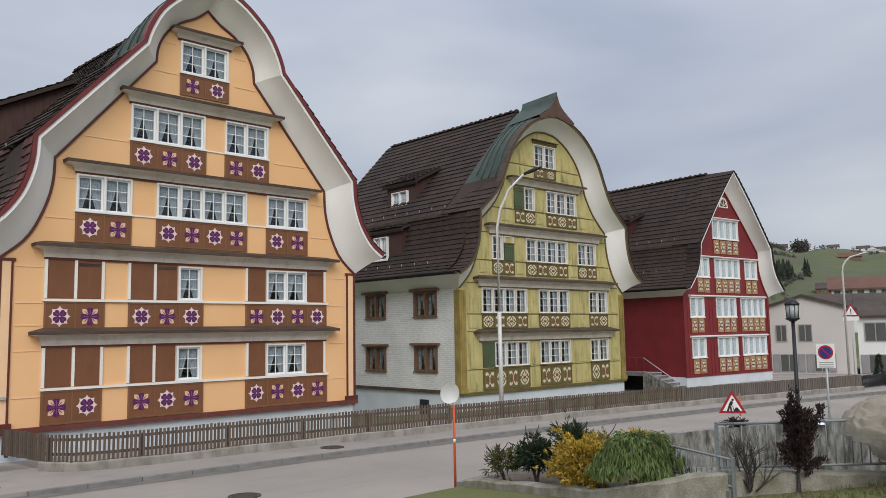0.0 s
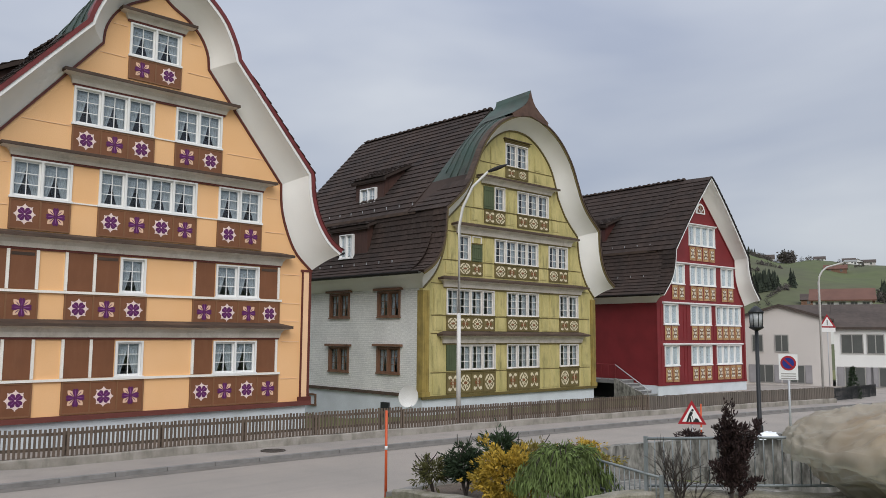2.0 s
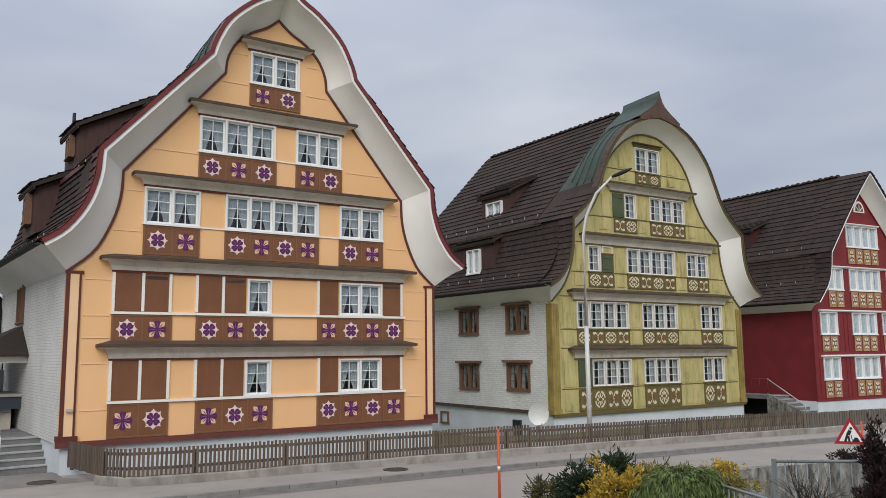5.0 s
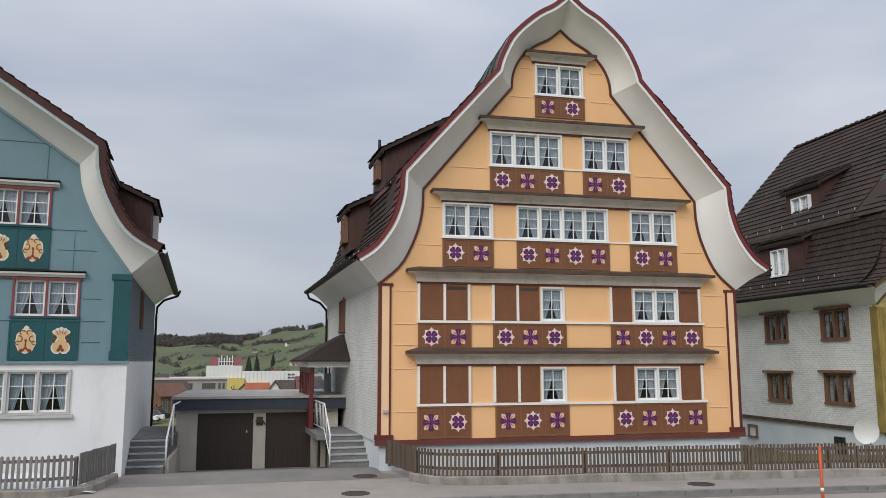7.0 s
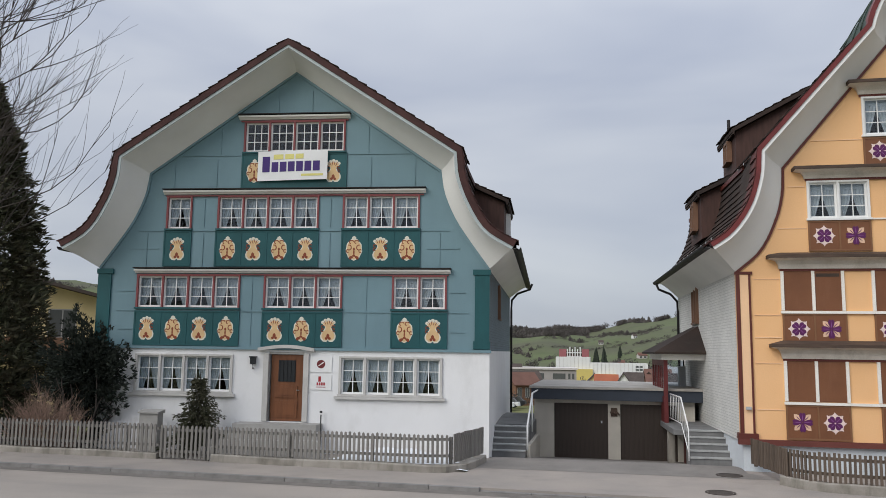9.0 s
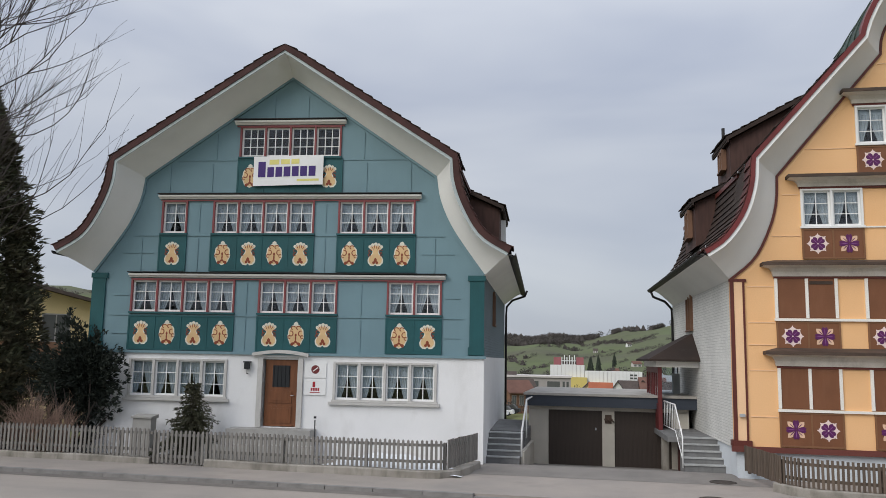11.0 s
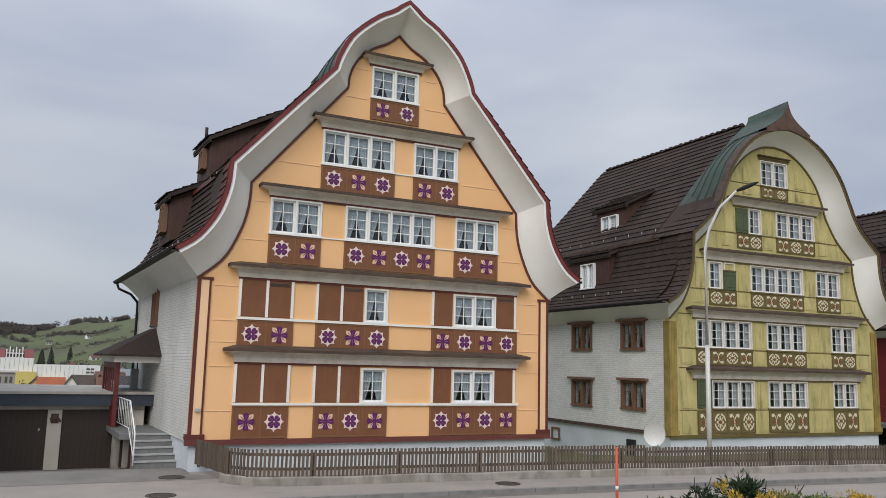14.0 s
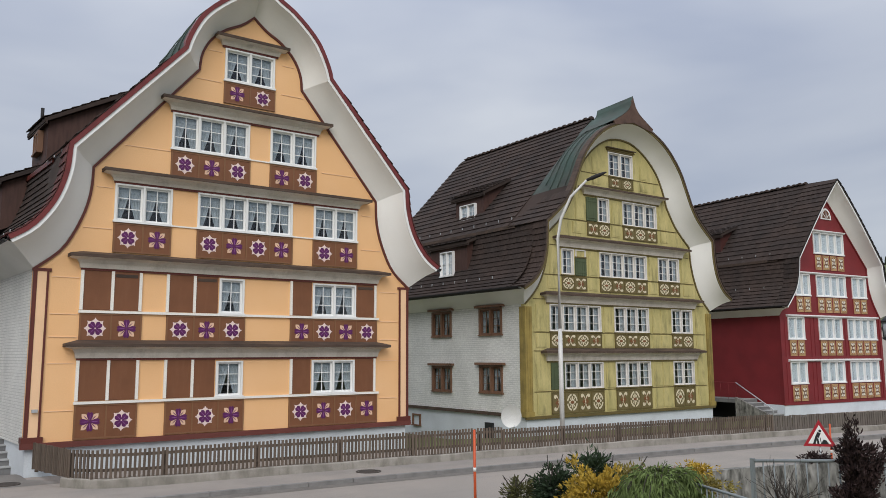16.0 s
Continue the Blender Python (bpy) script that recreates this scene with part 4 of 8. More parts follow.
def ornament_scroll():
    """Cream egg-shaped cartouche with a pale rim and tip, rust scrolls and a rust candlestick."""
    bm = bmesh.new()
    prism(bm, blob(0, -0.03, 0.255, 0.345, 36, 9, 0.035, 0.5), -0.004, 0.003, 2)
    prism(bm, blob(0, -0.03, 0.225, 0.31, 30, 9, 0.03, 0.5), -0.0062, 0.003, 0)
    prism(bm, petal(0, 0.27, math.pi / 2, 0.13, 0.07, 0.0, 4), -0.0075, 0.003, 2)
    for s in (-1, 1):
        arc_band(bm, s * 0.085, 0.205, 0.08, 0.07, 0.2, 4.4, 0.028, -0.010, 0, 1)
        arc_band(bm, s * 0.155, 0.03, 0.085, 0.095, *((1.2, 5.6) if s > 0 else (math.pi - 5.6, math.pi - 1.2)), 0.03, -0.0105, 0, 1)
        arc_band(bm, s * 0.20, -0.08, 0.055, 0.06, 0.5, 5.6, 0.022, -0.0115, 0, 1)
        prism(bm, petal(s * 0.02, -0.27, math.pi / 2 - s * 1.75, 0.15, 0.04, 0.0, 4), -0.012 - 0.0006 * s, 0, 1)
        prism(bm, blob(s * 0.11, -0.31, 0.045, 0.04, 10), -0.0135 - 0.0006 * s, 0, 1)
    prism(bm, blob(0, -0.02, 0.03, 0.05, 10), -0.0125, 0, 1)
    prism(bm, blob(0, -0.13, 0.022, 0.085, 10), -0.0130, 0, 1)
    prism(bm, [(-0.07, -0.26), (0.07, -0.26), (0.03, -0.2), (-0.03, -0.2)], -0.0145, 0, 1)
    return mesh_of("ornament", bm, ["orn_cream", "orn_rust", "orn_pale"])


def ornament_ring():
    """Cream ring of curls round a small rust flower."""
    bm = bmesh.new()
    for q in range(4):
        a = math.pi / 2 * q + 0.17
        arc_band(bm, 0, 0, 0.3, 0.27, a, a + math.pi / 2 - 0.34, 0.06, -0.006, 0.003, 0)
        prism(bm, petal(0, 0, math.pi / 2 * q, 0.15, 0.045, 0.05), -0.005, 0.003, 0)
        prism(bm, petal(0, 0, math.pi / 2 * q + math.pi / 4, 0.2, 0.02, 0.03), -0.004, 0.003, 0)
    prism(bm, blob(0, 0, 0.11, 0.05, 12), -0.009, 0, 1)
    return mesh_of("ornament", bm, ["orn_cream_pale", "orn_chestnut"])


def ornament_hearts():
    """Two cream crescents back to back with a rust lattice between."""
    bm = bmesh.new()
    for s in (0, math.pi):
        arc_band(bm, 0.2 * math.cos(s), 0, 0.2, 0.26, s + 1.75, s + 2 * math.pi - 1.75, 0.065, -0.006, 0.003, 0)
        for e in (-1, 1):
            prism(bm, blob(0.2 * math.cos(s), 0.19 * e, 0.065, 0.06, 10), -0.0075, 0.003, 0)
        prism(bm, petal(0, 0, s, 0.17, 0.06, 0.02), -0.009, 0.003, 1)
    for a in (0.95, math.pi - 0.95, -0.95, math.pi + 0.95):
        prism(bm, petal(0, 0, a, 0.2, 0.02), -0.0105, 0.003, 1)
    return mesh_of("ornament", bm, ["orn_cream_pale", "orn_chestnut"])


def ornament_tan():
    """Tan board with dark scrolls and a white middle."""
    bm = bmesh.new()
    box(bm, -0.27, 0.27, -0.02, 0.004, -0.39, 0.39, 0)
    box(bm, -0.15, 0.15, -0.023, -0.01, -0.26, 0.26, 2)
    for sx in (-1, 1):
        for sz in (-1, 1):
            arc_band(bm, sx * 0.1, sz * 0.18, 0.1, 0.12, 0.3, 5.6, 0.028, -0.026, -0.01, 1)
            prism(bm, petal(sx * 0.05, sz * 0.06, math.atan2(sz, sx), 0.16, 0.025), -0.028, -0.01, 1)
    prism(bm, blob(0, 0, 0.09, 0.12, 12, 4, 0.15), -0.032, -0.01, 1)
    prism(bm, blob(0, 0, 0.05, 0.07, 10), -0.036, -0.01, 2)
    for x0, x1, z0, z1 in ((-0.24, 0.24, -0.355, -0.335), (-0.24, 0.24, 0.335, 0.355), (-0.24, -0.22, -0.335, 0.335), (0.22, 0.24, -0.335, 0.335)):
        box(bm, x0, x1, -0.024, -0.01, z0, z1, 1)
    return mesh_of("ornament", bm, ["orn_tan", "orn_dark", "orn_pale"])


M["orn_chestnut"] = material("ornament_chestnut_paint", (0.20, 0.082, 0.030), 0.6, vary=0.15, size=4)
M["orn_cream_pale"] = material("ornament_pale_cream_paint", (0.72, 0.64, 0.46), 0.6, vary=0.15, size=4)
ORN = {"A": ornament_rosette(), "B": ornament_cross(), "D": ornament_fleur(), "C": ornament_scroll(), "E": ornament_ring(), "F": ornament_hearts(), "T": ornament_tan()}


def panel(house, x0, x1, z0, z1, kinds, board, rail, size=(1, 1), proud=0.035, bars=True, label=""):
    """A painted board below windows, its fields divided by flat rails, one ornament in each field."""
    bm = bmesh.new()
    box(bm, x0, x1, -proud, -0.001, z0, z1, 0)
    n = len(kinds)
    if bars:
        r = 0.045
        for i in range(n + 1):
            x = x0 + (x1 - x0 - r) * i / n
            box(bm, x, x + r, -proud - 0.012, -proud + 0.001, z0 + r, z1 - r, 1)
        box(bm, x0, x1, -proud - 0.013, -proud + 0.001, z0, z0 + r, 1)
        box(bm, x0, x1, -proud - 0.013, -proud + 0.001, z1 - r, z1, 1)
    ob = part("panel", bm, [board, rail], house, label)
    for i, k in enumerate(kinds):
        if k != " ":
            piece("ornament", ORN[k], ob, (x0 + (x1 - x0) * (i + 0.5) / n, -proud - 0.001, (z0 + z1) / 2), scale=(size[0], 1, size[1]))
    return ob


def pent(house, xa, xb, zb, zt, out=0.42, mats=("y_trim", "pent_under", "pent"), thin=0.085):
    """A narrow boarded roof over a row of windows: dark rail, hollow underside, thin tiled lip and slope, with hipped ends."""
    h = zt - zb
    sect = [(zb, 0.05, 0), (zb + 0.06, 0.05, 0), (zb + 0.062, 0.075, 1), (zb + 0.36 * h, 0.10, 1), (zb + 0.55 * h, out * 0.42, 1), (zb + 0.63 * h, out * 0.82, 1), (zb + 0.65 * h, out * 0.9, 1),
            (zb + 0.655 * h, out, 2), (zb + 0.655 * h + min(thin, 0.3 * h), out, 2), (zt, 0.02, 2)]
    bm = bmesh.new()
    rows = [[(xa - o, 0.0, z), (xa - o, -o, z), (xb + o, -o, z), (xb + o, 0.0, z)] for z, o, _ in sect]
    vr = sheet(bm, rows, smooth=False)
    bm.faces.ensure_lookup_table()
    for i in range(len(sect) - 1):
        for k in range(3):
            bm.faces[i * 3 + k].material_index = sect[i + 1][2]
    bm.faces.new(vr[0]).material_index = 0
    return part("pent_roof", bm, list(mats), house, "narrow weathered pent roof over the windows")


def slat(house, x0, x1, z0, z1, mat, y0=-0.03, y1=-0.001, name="batten", label=""):
    bm = bmesh.new()
    box(bm, x0, x1, y0, y1, z0, z1)
    return part(name, bm, mat, house, label)


def half_width(spec, z):
    line = spec["inner"]
    for (xa, za), (xb, zb) in zip(line, line[1:]):
        if zb <= z <= za:
            return xa + (xb - xa) * (za - z) / max(za - zb, 1e-6)
    return spec["hw"]


# yellow house
Y_PANELS = [(0.95, 1.88, [(-4.77, -3.13, "BA"), (-2.37, 0.0, "BAB"), (1.48, 4.70, "ABAB")]), (3.52, 4.35, [(-4.76, -3.11, "AB"), (-2.42, -0.03, "ABA"), (1.47, 4.68, "BABA")]),
            (6.08, 6.93, [(-4.0, -2.38, "AB"), (-1.62, 1.5, "ABAB"), (2.22, 3.88, "AB")]), (8.46, 9.25, [(-2.47, -0.0, "ABA"), (0.66, 2.31, "BA")]), (11.0, 11.69, [(-0.93, 0.78, "BA")])]
for z0, z1, bays in Y_PANELS:
    for a, b, kinds in bays:
        panel(house_yellow, a, b, z0, z1, kinds, "y_brown", "y_brown_light", size=(0.98, 0.98) if z0 < 11 else (0.92, 0.92), label="brown board with painted purple rosettes")
for za, zb, cols in ((1.97, 3.06, [(-4.74, -3.95), (-3.95, -3.17), (-2.39, -1.61), (-1.61, -0.90), (1.53, 2.25), (3.82, 4.58)]),
                     (4.44, 5.53, [(-4.74, -3.94), (-3.94, -3.18), (-2.41, -1.62), (-1.62, -0.87), (1.49, 2.25), (3.85, 4.60)])):
    for a, b in cols:
        bm = bmesh.new()
        box(bm, a + 0.035, b - 0.035, -0.025, -0.001, za, zb)
        box(bm, a + 0.05, b - 0.05, -0.032, -0.024, za + 0.02, za + 0.06)
        if za > 3 and (a, b) in ((-3.94, -3.18), (-1.62, -0.87), (3.85, 4.60)):
            box(bm, a + 0.08, b - 0.08, -0.036, -0.024, zb - 0.16, zb - 0.07, 1)
        part("shutter_panel", bm, ["y_brown", "pent"], house_yellow, "closed brown sliding shutter")
    for x in sorted({c for ab in cols for c in ab} - {-0.90, -0.87, 2.25, 3.82, 3.85}):
        slat(house_yellow, x - 0.04, x + 0.04, za, zb, "cream", -0.06, name="post")
    slat(house_yellow, -4.80, 4.74, za - 0.085, za - 0.015, "cream", -0.075, name="sill_rail", label="long cream sill rail")
for z0, z1, bays in Y_LEVELS[2:]:
    w = max(abs(bays[0][0]), abs(bays[-1][1]))
    slat(house_yellow, bays[0][0] - 0.02, bays[-1][1] + 0.02, z0 - 0.055, z0 - 0.012, "cream", -0.035, name="sill_rail")
for xa, xb, zb, zt in ((-4.74, 4.62, 3.06, 3.62), (-4.74, 4.62, 5.53, 6.05), (-3.98, 3.86, 8.06, 8.48), (-2.47, 2.32, 10.42, 10.9), (-0.96, 0.80, 12.79, 13.18)):
    pent(house_yellow, xa, xb, zb, zt, 0.40 if zt < 13 else 0.34)
for z in (1.72, 2.98, 3.68, 4.3, 5.3, 6.72, 7.9, 9.2, 11.62, 12.6):
    w = half_width(SPEC_Y, z) - 0.15
    w = min(w, 5.5)
    for s in (-1, 1):
        edge = {1.72: 4.8, 2.98: 4.8, 3.68: 4.8, 4.3: 4.8, 5.3: 4.8, 6.72: 4.05, 7.9: 4.05, 9.2: 2.5, 11.62: 1.0, 12.6: 1.0}[z]
        if w > edge + 0.1:
            slat(house_yellow, *sorted((s * edge, s * w)), z, z + 0.022, "y_corner", -0.018, name="board_joint")
for s in (-1, 1):
    bm = bmesh.new()
    box(bm, *sorted((s * 5.955, s * 5.86)), -0.05, 0.05, 0.98, 5.5, 0)
    box(bm, *sorted((s * 5.86, s * 5.63)), -0.035, -0.001, 0.98, 5.44, 1)
    box(bm, *sorted((s * 5.63, s * 5.575)), -0.05, -0.001, 0.98, 5.5, 0)
    box(bm, *sorted((s * 6.02, s * 5.5)), -0.09, 0.25, 0.93, 1.08, 0)
    box(bm, *sorted((s * 5.99, s * 5.52)), -0.055, -0.001, 5.44, 5.52, 0)
    part("corner_board", bm, ["y_trim", "y_corner"], house_yellow, "dark brown and peach corner pilaster")
M["y_base"] = material("chestnut_brown_skirting", (0.15, 0.045, 0.035), 0.5, vary=0.15)
slat(house_yellow, -6.03, 6.03, 0.78, 0.93, "y_base", -0.09, 0.05, name="skirting", label="chestnut-brown skirting board")

# green house
G_PANELS = [(0.76, 1.64, [(-4.60, -1.55, "FEFE"), (-0.77, 1.51, "FEF"), (3.08, 4.59, "EF")], (0.95, 1.3)), (3.44, 4.04, [(-4.60, -1.6, "EFEF"), (-0.77, 1.5, "EFE"), (3.08, 4.59, "FE")], (1, 0.92)),
            (5.86, 6.44, [(-3.87, -2.4, "EF"), (-1.59, 1.48, "EFEF"), (2.28, 3.77, "EF")], (1, 0.92)), (8.3, 8.88, [(-2.28, -0.88, "FE"), (-0.02, 2.29, "FEF")], (1, 0.92)), (10.6, 11.06, [(-0.84, 0.76, "FE")], (0.8, 0.7))]
for z0, z1, bays, sz in G_PANELS:
    for a, b, kinds in bays:
        panel(house_green, a, b, z0, z1, kinds, "g_panel", "g_trim", size=(sz[0] * 1.05, sz[1]), label="olive board with painted cream scrolls")
for xa, xb, zb, zt in ((-4.75, 4.75, 2.84, 3.42), (-4.72, 4.72, 5.24, 5.78), (-3.95, 3.95, 7.63, 8.2), (-2.4, 2.42, 10.05, 10.52)):
    pent(house_green, xa, xb, zb, zt, 0.38, ("g_trim", "pent_under", "pent"))
pent(house_green, -0.85, 0.78, 12.26, 12.5, 0.14, ("g_trim", "g_trim", "pent"), 0.03)
for a, b, z0, z1 in ((-4.6, -3.86, 1.74, 2.84), (-2.32, -1.66, 8.95, 10.0), (-3.08, -2.42, 6.5, 7.3)):
    bm = bmesh.new()
    box(bm, a, b, -0.03, -0.001, z0, z1)
    shut = part("shutter", bm, "g_shutter", house_green, "faded green boarded shutter")
    for i in range(5):
        bm = bmesh.new()
        xa = a + (b - a) * i / 5
        box(bm, xa + 0.004, xa + (b - a) / 5 - 0.004, -0.05, -0.031, z0 + 0.01, z1 - 0.01)
        part("board", bm, "g_shutter", shut)
    for z in (z0 + 0.12, z1 - 0.2):
        bm = bmesh.new()
        box(bm, a + 0.02, b - 0.02, -0.065, -0.051, z, z + 0.08)
        part("ledge", bm, "g_shutter", shut)
window(house_green, (-2.75, -0.001, 7.32), 0.6, 0.3, 1, "green")
for z in (1.66, 3.30, 4.06, 5.42, 6.46, 7.72, 8.9, 10.3, 11.1):
    w = half_width(SPEC_G, z) - 0.12
    slat(house_green, -min(w, 5.5), min(w, 5.5), z, z + 0.03, "g_trim", -0.02, name="board_joint")
rng = random.Random(5)
for z0, z1, xs in ((0.8, 1.6, (-5.1, -1.1, 2.0, 2.6, 5.1)), (1.75, 2.8, (-5.1, -1.1, 2.0, 2.6, 5.1)), (3.45, 4.0, (-5.1, -1.15, 2.0, 2.6, 5.1)), (4.12, 5.2, (-5.1, -1.15, 2.0, 2.6, 5.1)), (5.9, 6.4, (-4.4, -2.0, 1.9, 4.3)),
                   (6.5, 7.6, (-4.3, -2.0, 1.9, 4.2)), (8.35, 8.85, (-2.9, -0.5, 2.8)), (8.95, 9.9, (-2.7, -0.45, 2.7)), (10.65, 11.0, (-1.6, 1.5)), (11.2, 11.9, (-1.6, 1.5))):
    for x in xs:
        bm = bmesh.new()
        w = 0.26
        box(bm, x - w, x + w, -0.022, -0.001, z0, z1)
        box(bm, x - w + 0.05, x + w - 0.05, -0.03, -0.021, z0 + 0.06, z1 - 0.06)
        part("wall_field", bm, "g_wall", house_green)
for s in (-1, 1):
    bm = bmesh.new()
    box(bm, *sorted((s * 5.99, s * 5.62)), -0.06, 0.3, 0.72, 5.1)
    box(bm, *sorted((s * 5.9, s * 5.84)), -0.075, -0.059, 0.8, 5.05)
    box(bm, *sorted((s * 5.76, s * 5.70)), -0.075, -0.059, 0.8, 5.05)
    box(bm, *sorted((s * 6.03, s * 5.58)), -0.1, 0.34, 0.7, 0.9)
    part("corner_board", bm, "g_gold", house_green, "ochre corner pilaster with flutes")
slat(house_green, -6.0, 6.0, 0.6, 0.72, "g_trim", -0.08, 0.02, name="skirting")
# copper horn on the hood
bm = bmesh.new()
rows = []
for k in range(9):
    w = k / 8
    y = -0.86 + 2.2 * w
    peak = 14.76 - 0.12 * w
    half = [(0, peak), (0.07, peak - 0.26), (0.26, 14.14), (0.6, 13.85 + 0.05 * w), (1.3, 13.42 - 0.15 * w)]
    rows.append([(x, y, z) for x, z in mirror(lerp_curve(half, 8))])
sheet(bm, rows)
part("copper_horn", bm, "copper", house_green, "pointed green copper horn on the ridge", fix=False)
bm = bmesh.new()
face = mirror(lerp_curve([(0, 14.74), (0.07, 14.5), (0.26, 14.12), (0.6, 13.83), (1.3, 13.4)], 8))
prism(bm, face + [(1.2, 13.25), (0, 13.5), (-1.2, 13.25)], -0.87, -0.8)
M["rust_copper"] = material("brown_weathered_copper", (0.13, 0.075, 0.055), 0.6, metal=0.3, vary=0.3, size=3)
part("horn_front", bm, "rust_copper", house_green, "brown weathered sheet under the horn")
# standing seams of both copper hoods
for ho, sp in ((house_green, SPEC_G), (house_yellow, SPEC_Y)):
    line = offset(mirror(sp["outer"]), 0.09 + sp["edge_w"] + 0.02)
    plain = mirror(chain(([(0, sp["ridge"]), sp["kink"]], 20), (sp["flare"], 15)))
    for frac in (0.18, 0.36, 0.54, 0.72):
        e = frac ** 2.6 * 0.92
        for s in (-1, 1):
            pts = []
            for i, (x, z) in enumerate(line):
                bx, bz = plain[round(i * (len(plain) - 1) / (len(line) - 1))]
                zz = z + (bz - z) * e
                if zz > sp["copper"] and x * s > 0.3:
                    pts.append((x + (bx - x) * e, -0.85 + (sp["blend"] + 0.85) * frac, zz + 0.015))
            bm = bmesh.new()
            tube(bm, pts, 0.018, 5)
            part("standing_seam", bm, "copper", ho)

# blue house
B_PANELS = [(3.26, 4.34, [(-4.97, -1.54, "DCDC"), (-0.82, 1.72, "DCD"), (3.23, 4.96, "CD")]), (5.74, 6.88, [(-4.14, -3.23, "D"), (-2.45, 0.9, "CDCD"), (1.62, 4.1, "CDC")]), (8.22, 9.36, [(-1.69, 1.73, "C  D")])]
for z0, z1, bays in B_PANELS:
    for a, b, kinds in bays:
        panel(house_blue, a, b, z0, z1, kinds, "b_dark", "b_dark", size=(1.0, 0.98), label="petrol-blue board with cream painted leaf scrolls")
for xa, xb, z in ((-5.02, 5.05, 5.50), (-4.2, 4.25, 8.02), (-1.82, 1.8, 10.44)):
    bm = bmesh.new()
    profile_x(bm, [(0, z + 0.03), (-0.05, z + 0.03), (-0.08, z + 0.07), (-0.15, z + 0.09), (-0.17, z + 0.14), (-0.001, z + 0.17), (0, z + 0.17)], xa, xb, 0)
    box(bm, xa + 0.06, xb - 0.06, -0.055, -0.001, z - 0.035, z - 0.001, 1)
    box(bm, xa - 0.02, xb + 0.02, -0.20, -0.0, z + 0.172, z + 0.20, 2)
    part("cornice", bm, ["soffit", "b_red", "gutter"], house_blue, "cream moulded cornice over the windows")
for z, w in ((4.33, 5.6), (6.86, 5.0)):
    slat(house_blue, -w, w, z, z + 0.025, "b_wall", -0.025, name="batten")
for z0, z1, xs in ((3.3, 4.3, (-1.18, 2.45)), (4.4, 5.4, (-1.18, 2.45)), (5.75, 6.8, (-4.7, -2.85, 1.25, 4.7)), (7.0, 7.9, (-2.85, 1.25)), (8.3, 9.2, (-3.9, -2.5, 2.5, 3.9)), (9.35, 10.2, (-2.4, 2.4)), (10.7, 11.4, (-0.55, 0.55))):
    for x in xs:
        slat(house_blue, x - 0.012, x + 0.012, z0, z1, "b_wall", -0.022, name="board_joint")
for z, a in ((9.3, 3.9), (3.75, 5.5), (4.95, 5.5), (6.3, 5.3)):
    for s in (-1, 1):
        slat(house_blue, *sorted((s * (1.75 if z > 9 else 5.02 if z < 5 else 4.3), s * a)), z, z + 0.022, "b_wall", -0.022, name="board_joint")
for s in (-1, 1):
    bm = bmesh.new()
    box(bm, *sorted((s * 6.24, s * 5.80)), -0.06, 0.06, 3.26, 5.66)
    box(bm, *sorted((s * 6.27, s * 5.74)), -0.09, 0.09, 5.5, 5.66)
    box(bm, *sorted((s * 6.26, s * 5.76)), -0.08, 0.08, 3.26, 3.5)
    part("corner_board", bm, "b_dark", house_blue, "petrol-blue corner pilaster")
bm = bmesh.new()
box(bm, -6.3, 6.3, -0.11, -0.001, 3.16, 3.24)
part("string_course", bm, "b_wall", house_blue, "blue-grey ledge over the plastered floor")

# red house
R_PANELS = [(0.74, 1.56, [(-3.7, -2.4, 2), (-1.2, 0.78, 3), (1.30, 3.90, 4)]), (3.04, 3.84, [(-3.72, -2.44, 2), (-1.2, 0.78, 3), (1.30, 3.90, 4)]),
            (5.30, 6.10, [(-2.97, -1.74, 2), (-1.2, 1.37, 4), (1.93, 3.25, 2)]), (7.58, 8.40, [(-1.22, 1.40, 4)])]
for z0, z1, bays in R_PANELS:
    for a, b, n in bays:
        ob = panel(house_red, a, b, z0, z1, "T" * n, "r_wall", "r_wall", size=(0.98, 1.0), proud=0.02, bars=False, label="row of tan painted boards with dark scrolls")
for xa, xb, z in ((-3.85, 4.05, 2.75), (-3.85, 4.05, 5.04), (-3.3, 3.4, 7.32), (-1.36, 1.5, 9.64)):
    bm = bmesh.new()
    profile_x(bm, [(0, z), (-0.06, z), (-0.14, z + 0.05), (-0.14, z + 0.09), (-0.0, z + 0.12)], xa, xb)
    part("cornice", bm, "white", house_red, "thin white cornice")
bm = bmesh.new()
arch = [(0.45 * math.cos(a), 10.38 + 0.62 * math.sin(a)) for a in (math.pi * i / 12 for i in range(13))]
prism(bm, arch, -0.05, -0.001, 0)
prism(bm, [(x * 0.72, 10.38 + 0.06 + (z - 10.38) * 0.72) for x, z in arch], -0.06, -0.049, 1)
for a in (0.8, 1.57, 2.34):
    prism(bm, petal(0, 10.42, a, 0.42, 0.02), -0.068, -0.059, 0)
part("lunette_window", bm, ["white", "orn_dark"], house_red, "white half-round attic window")
for s in (-1, 1):
    slat(house_red, *sorted((s * 4.38, s * 4.2)), 0.66, 5.0, "r_wall", -0.04, name="corner_board")
for x in (-4.0, -1.9, -1.6, 1.05, 4.05):
    for z0, z1 in ((0.7, 2.7), (3.0, 5.0)):
        slat(house_red, x - 0.012, x + 0.012, z0, z1, "r_wall", -0.02, name="board_joint")
slat(house_red, -4.4, 4.4, 0.58, 0.68, "r_wall", -0.06, 0.02, name="skirting")
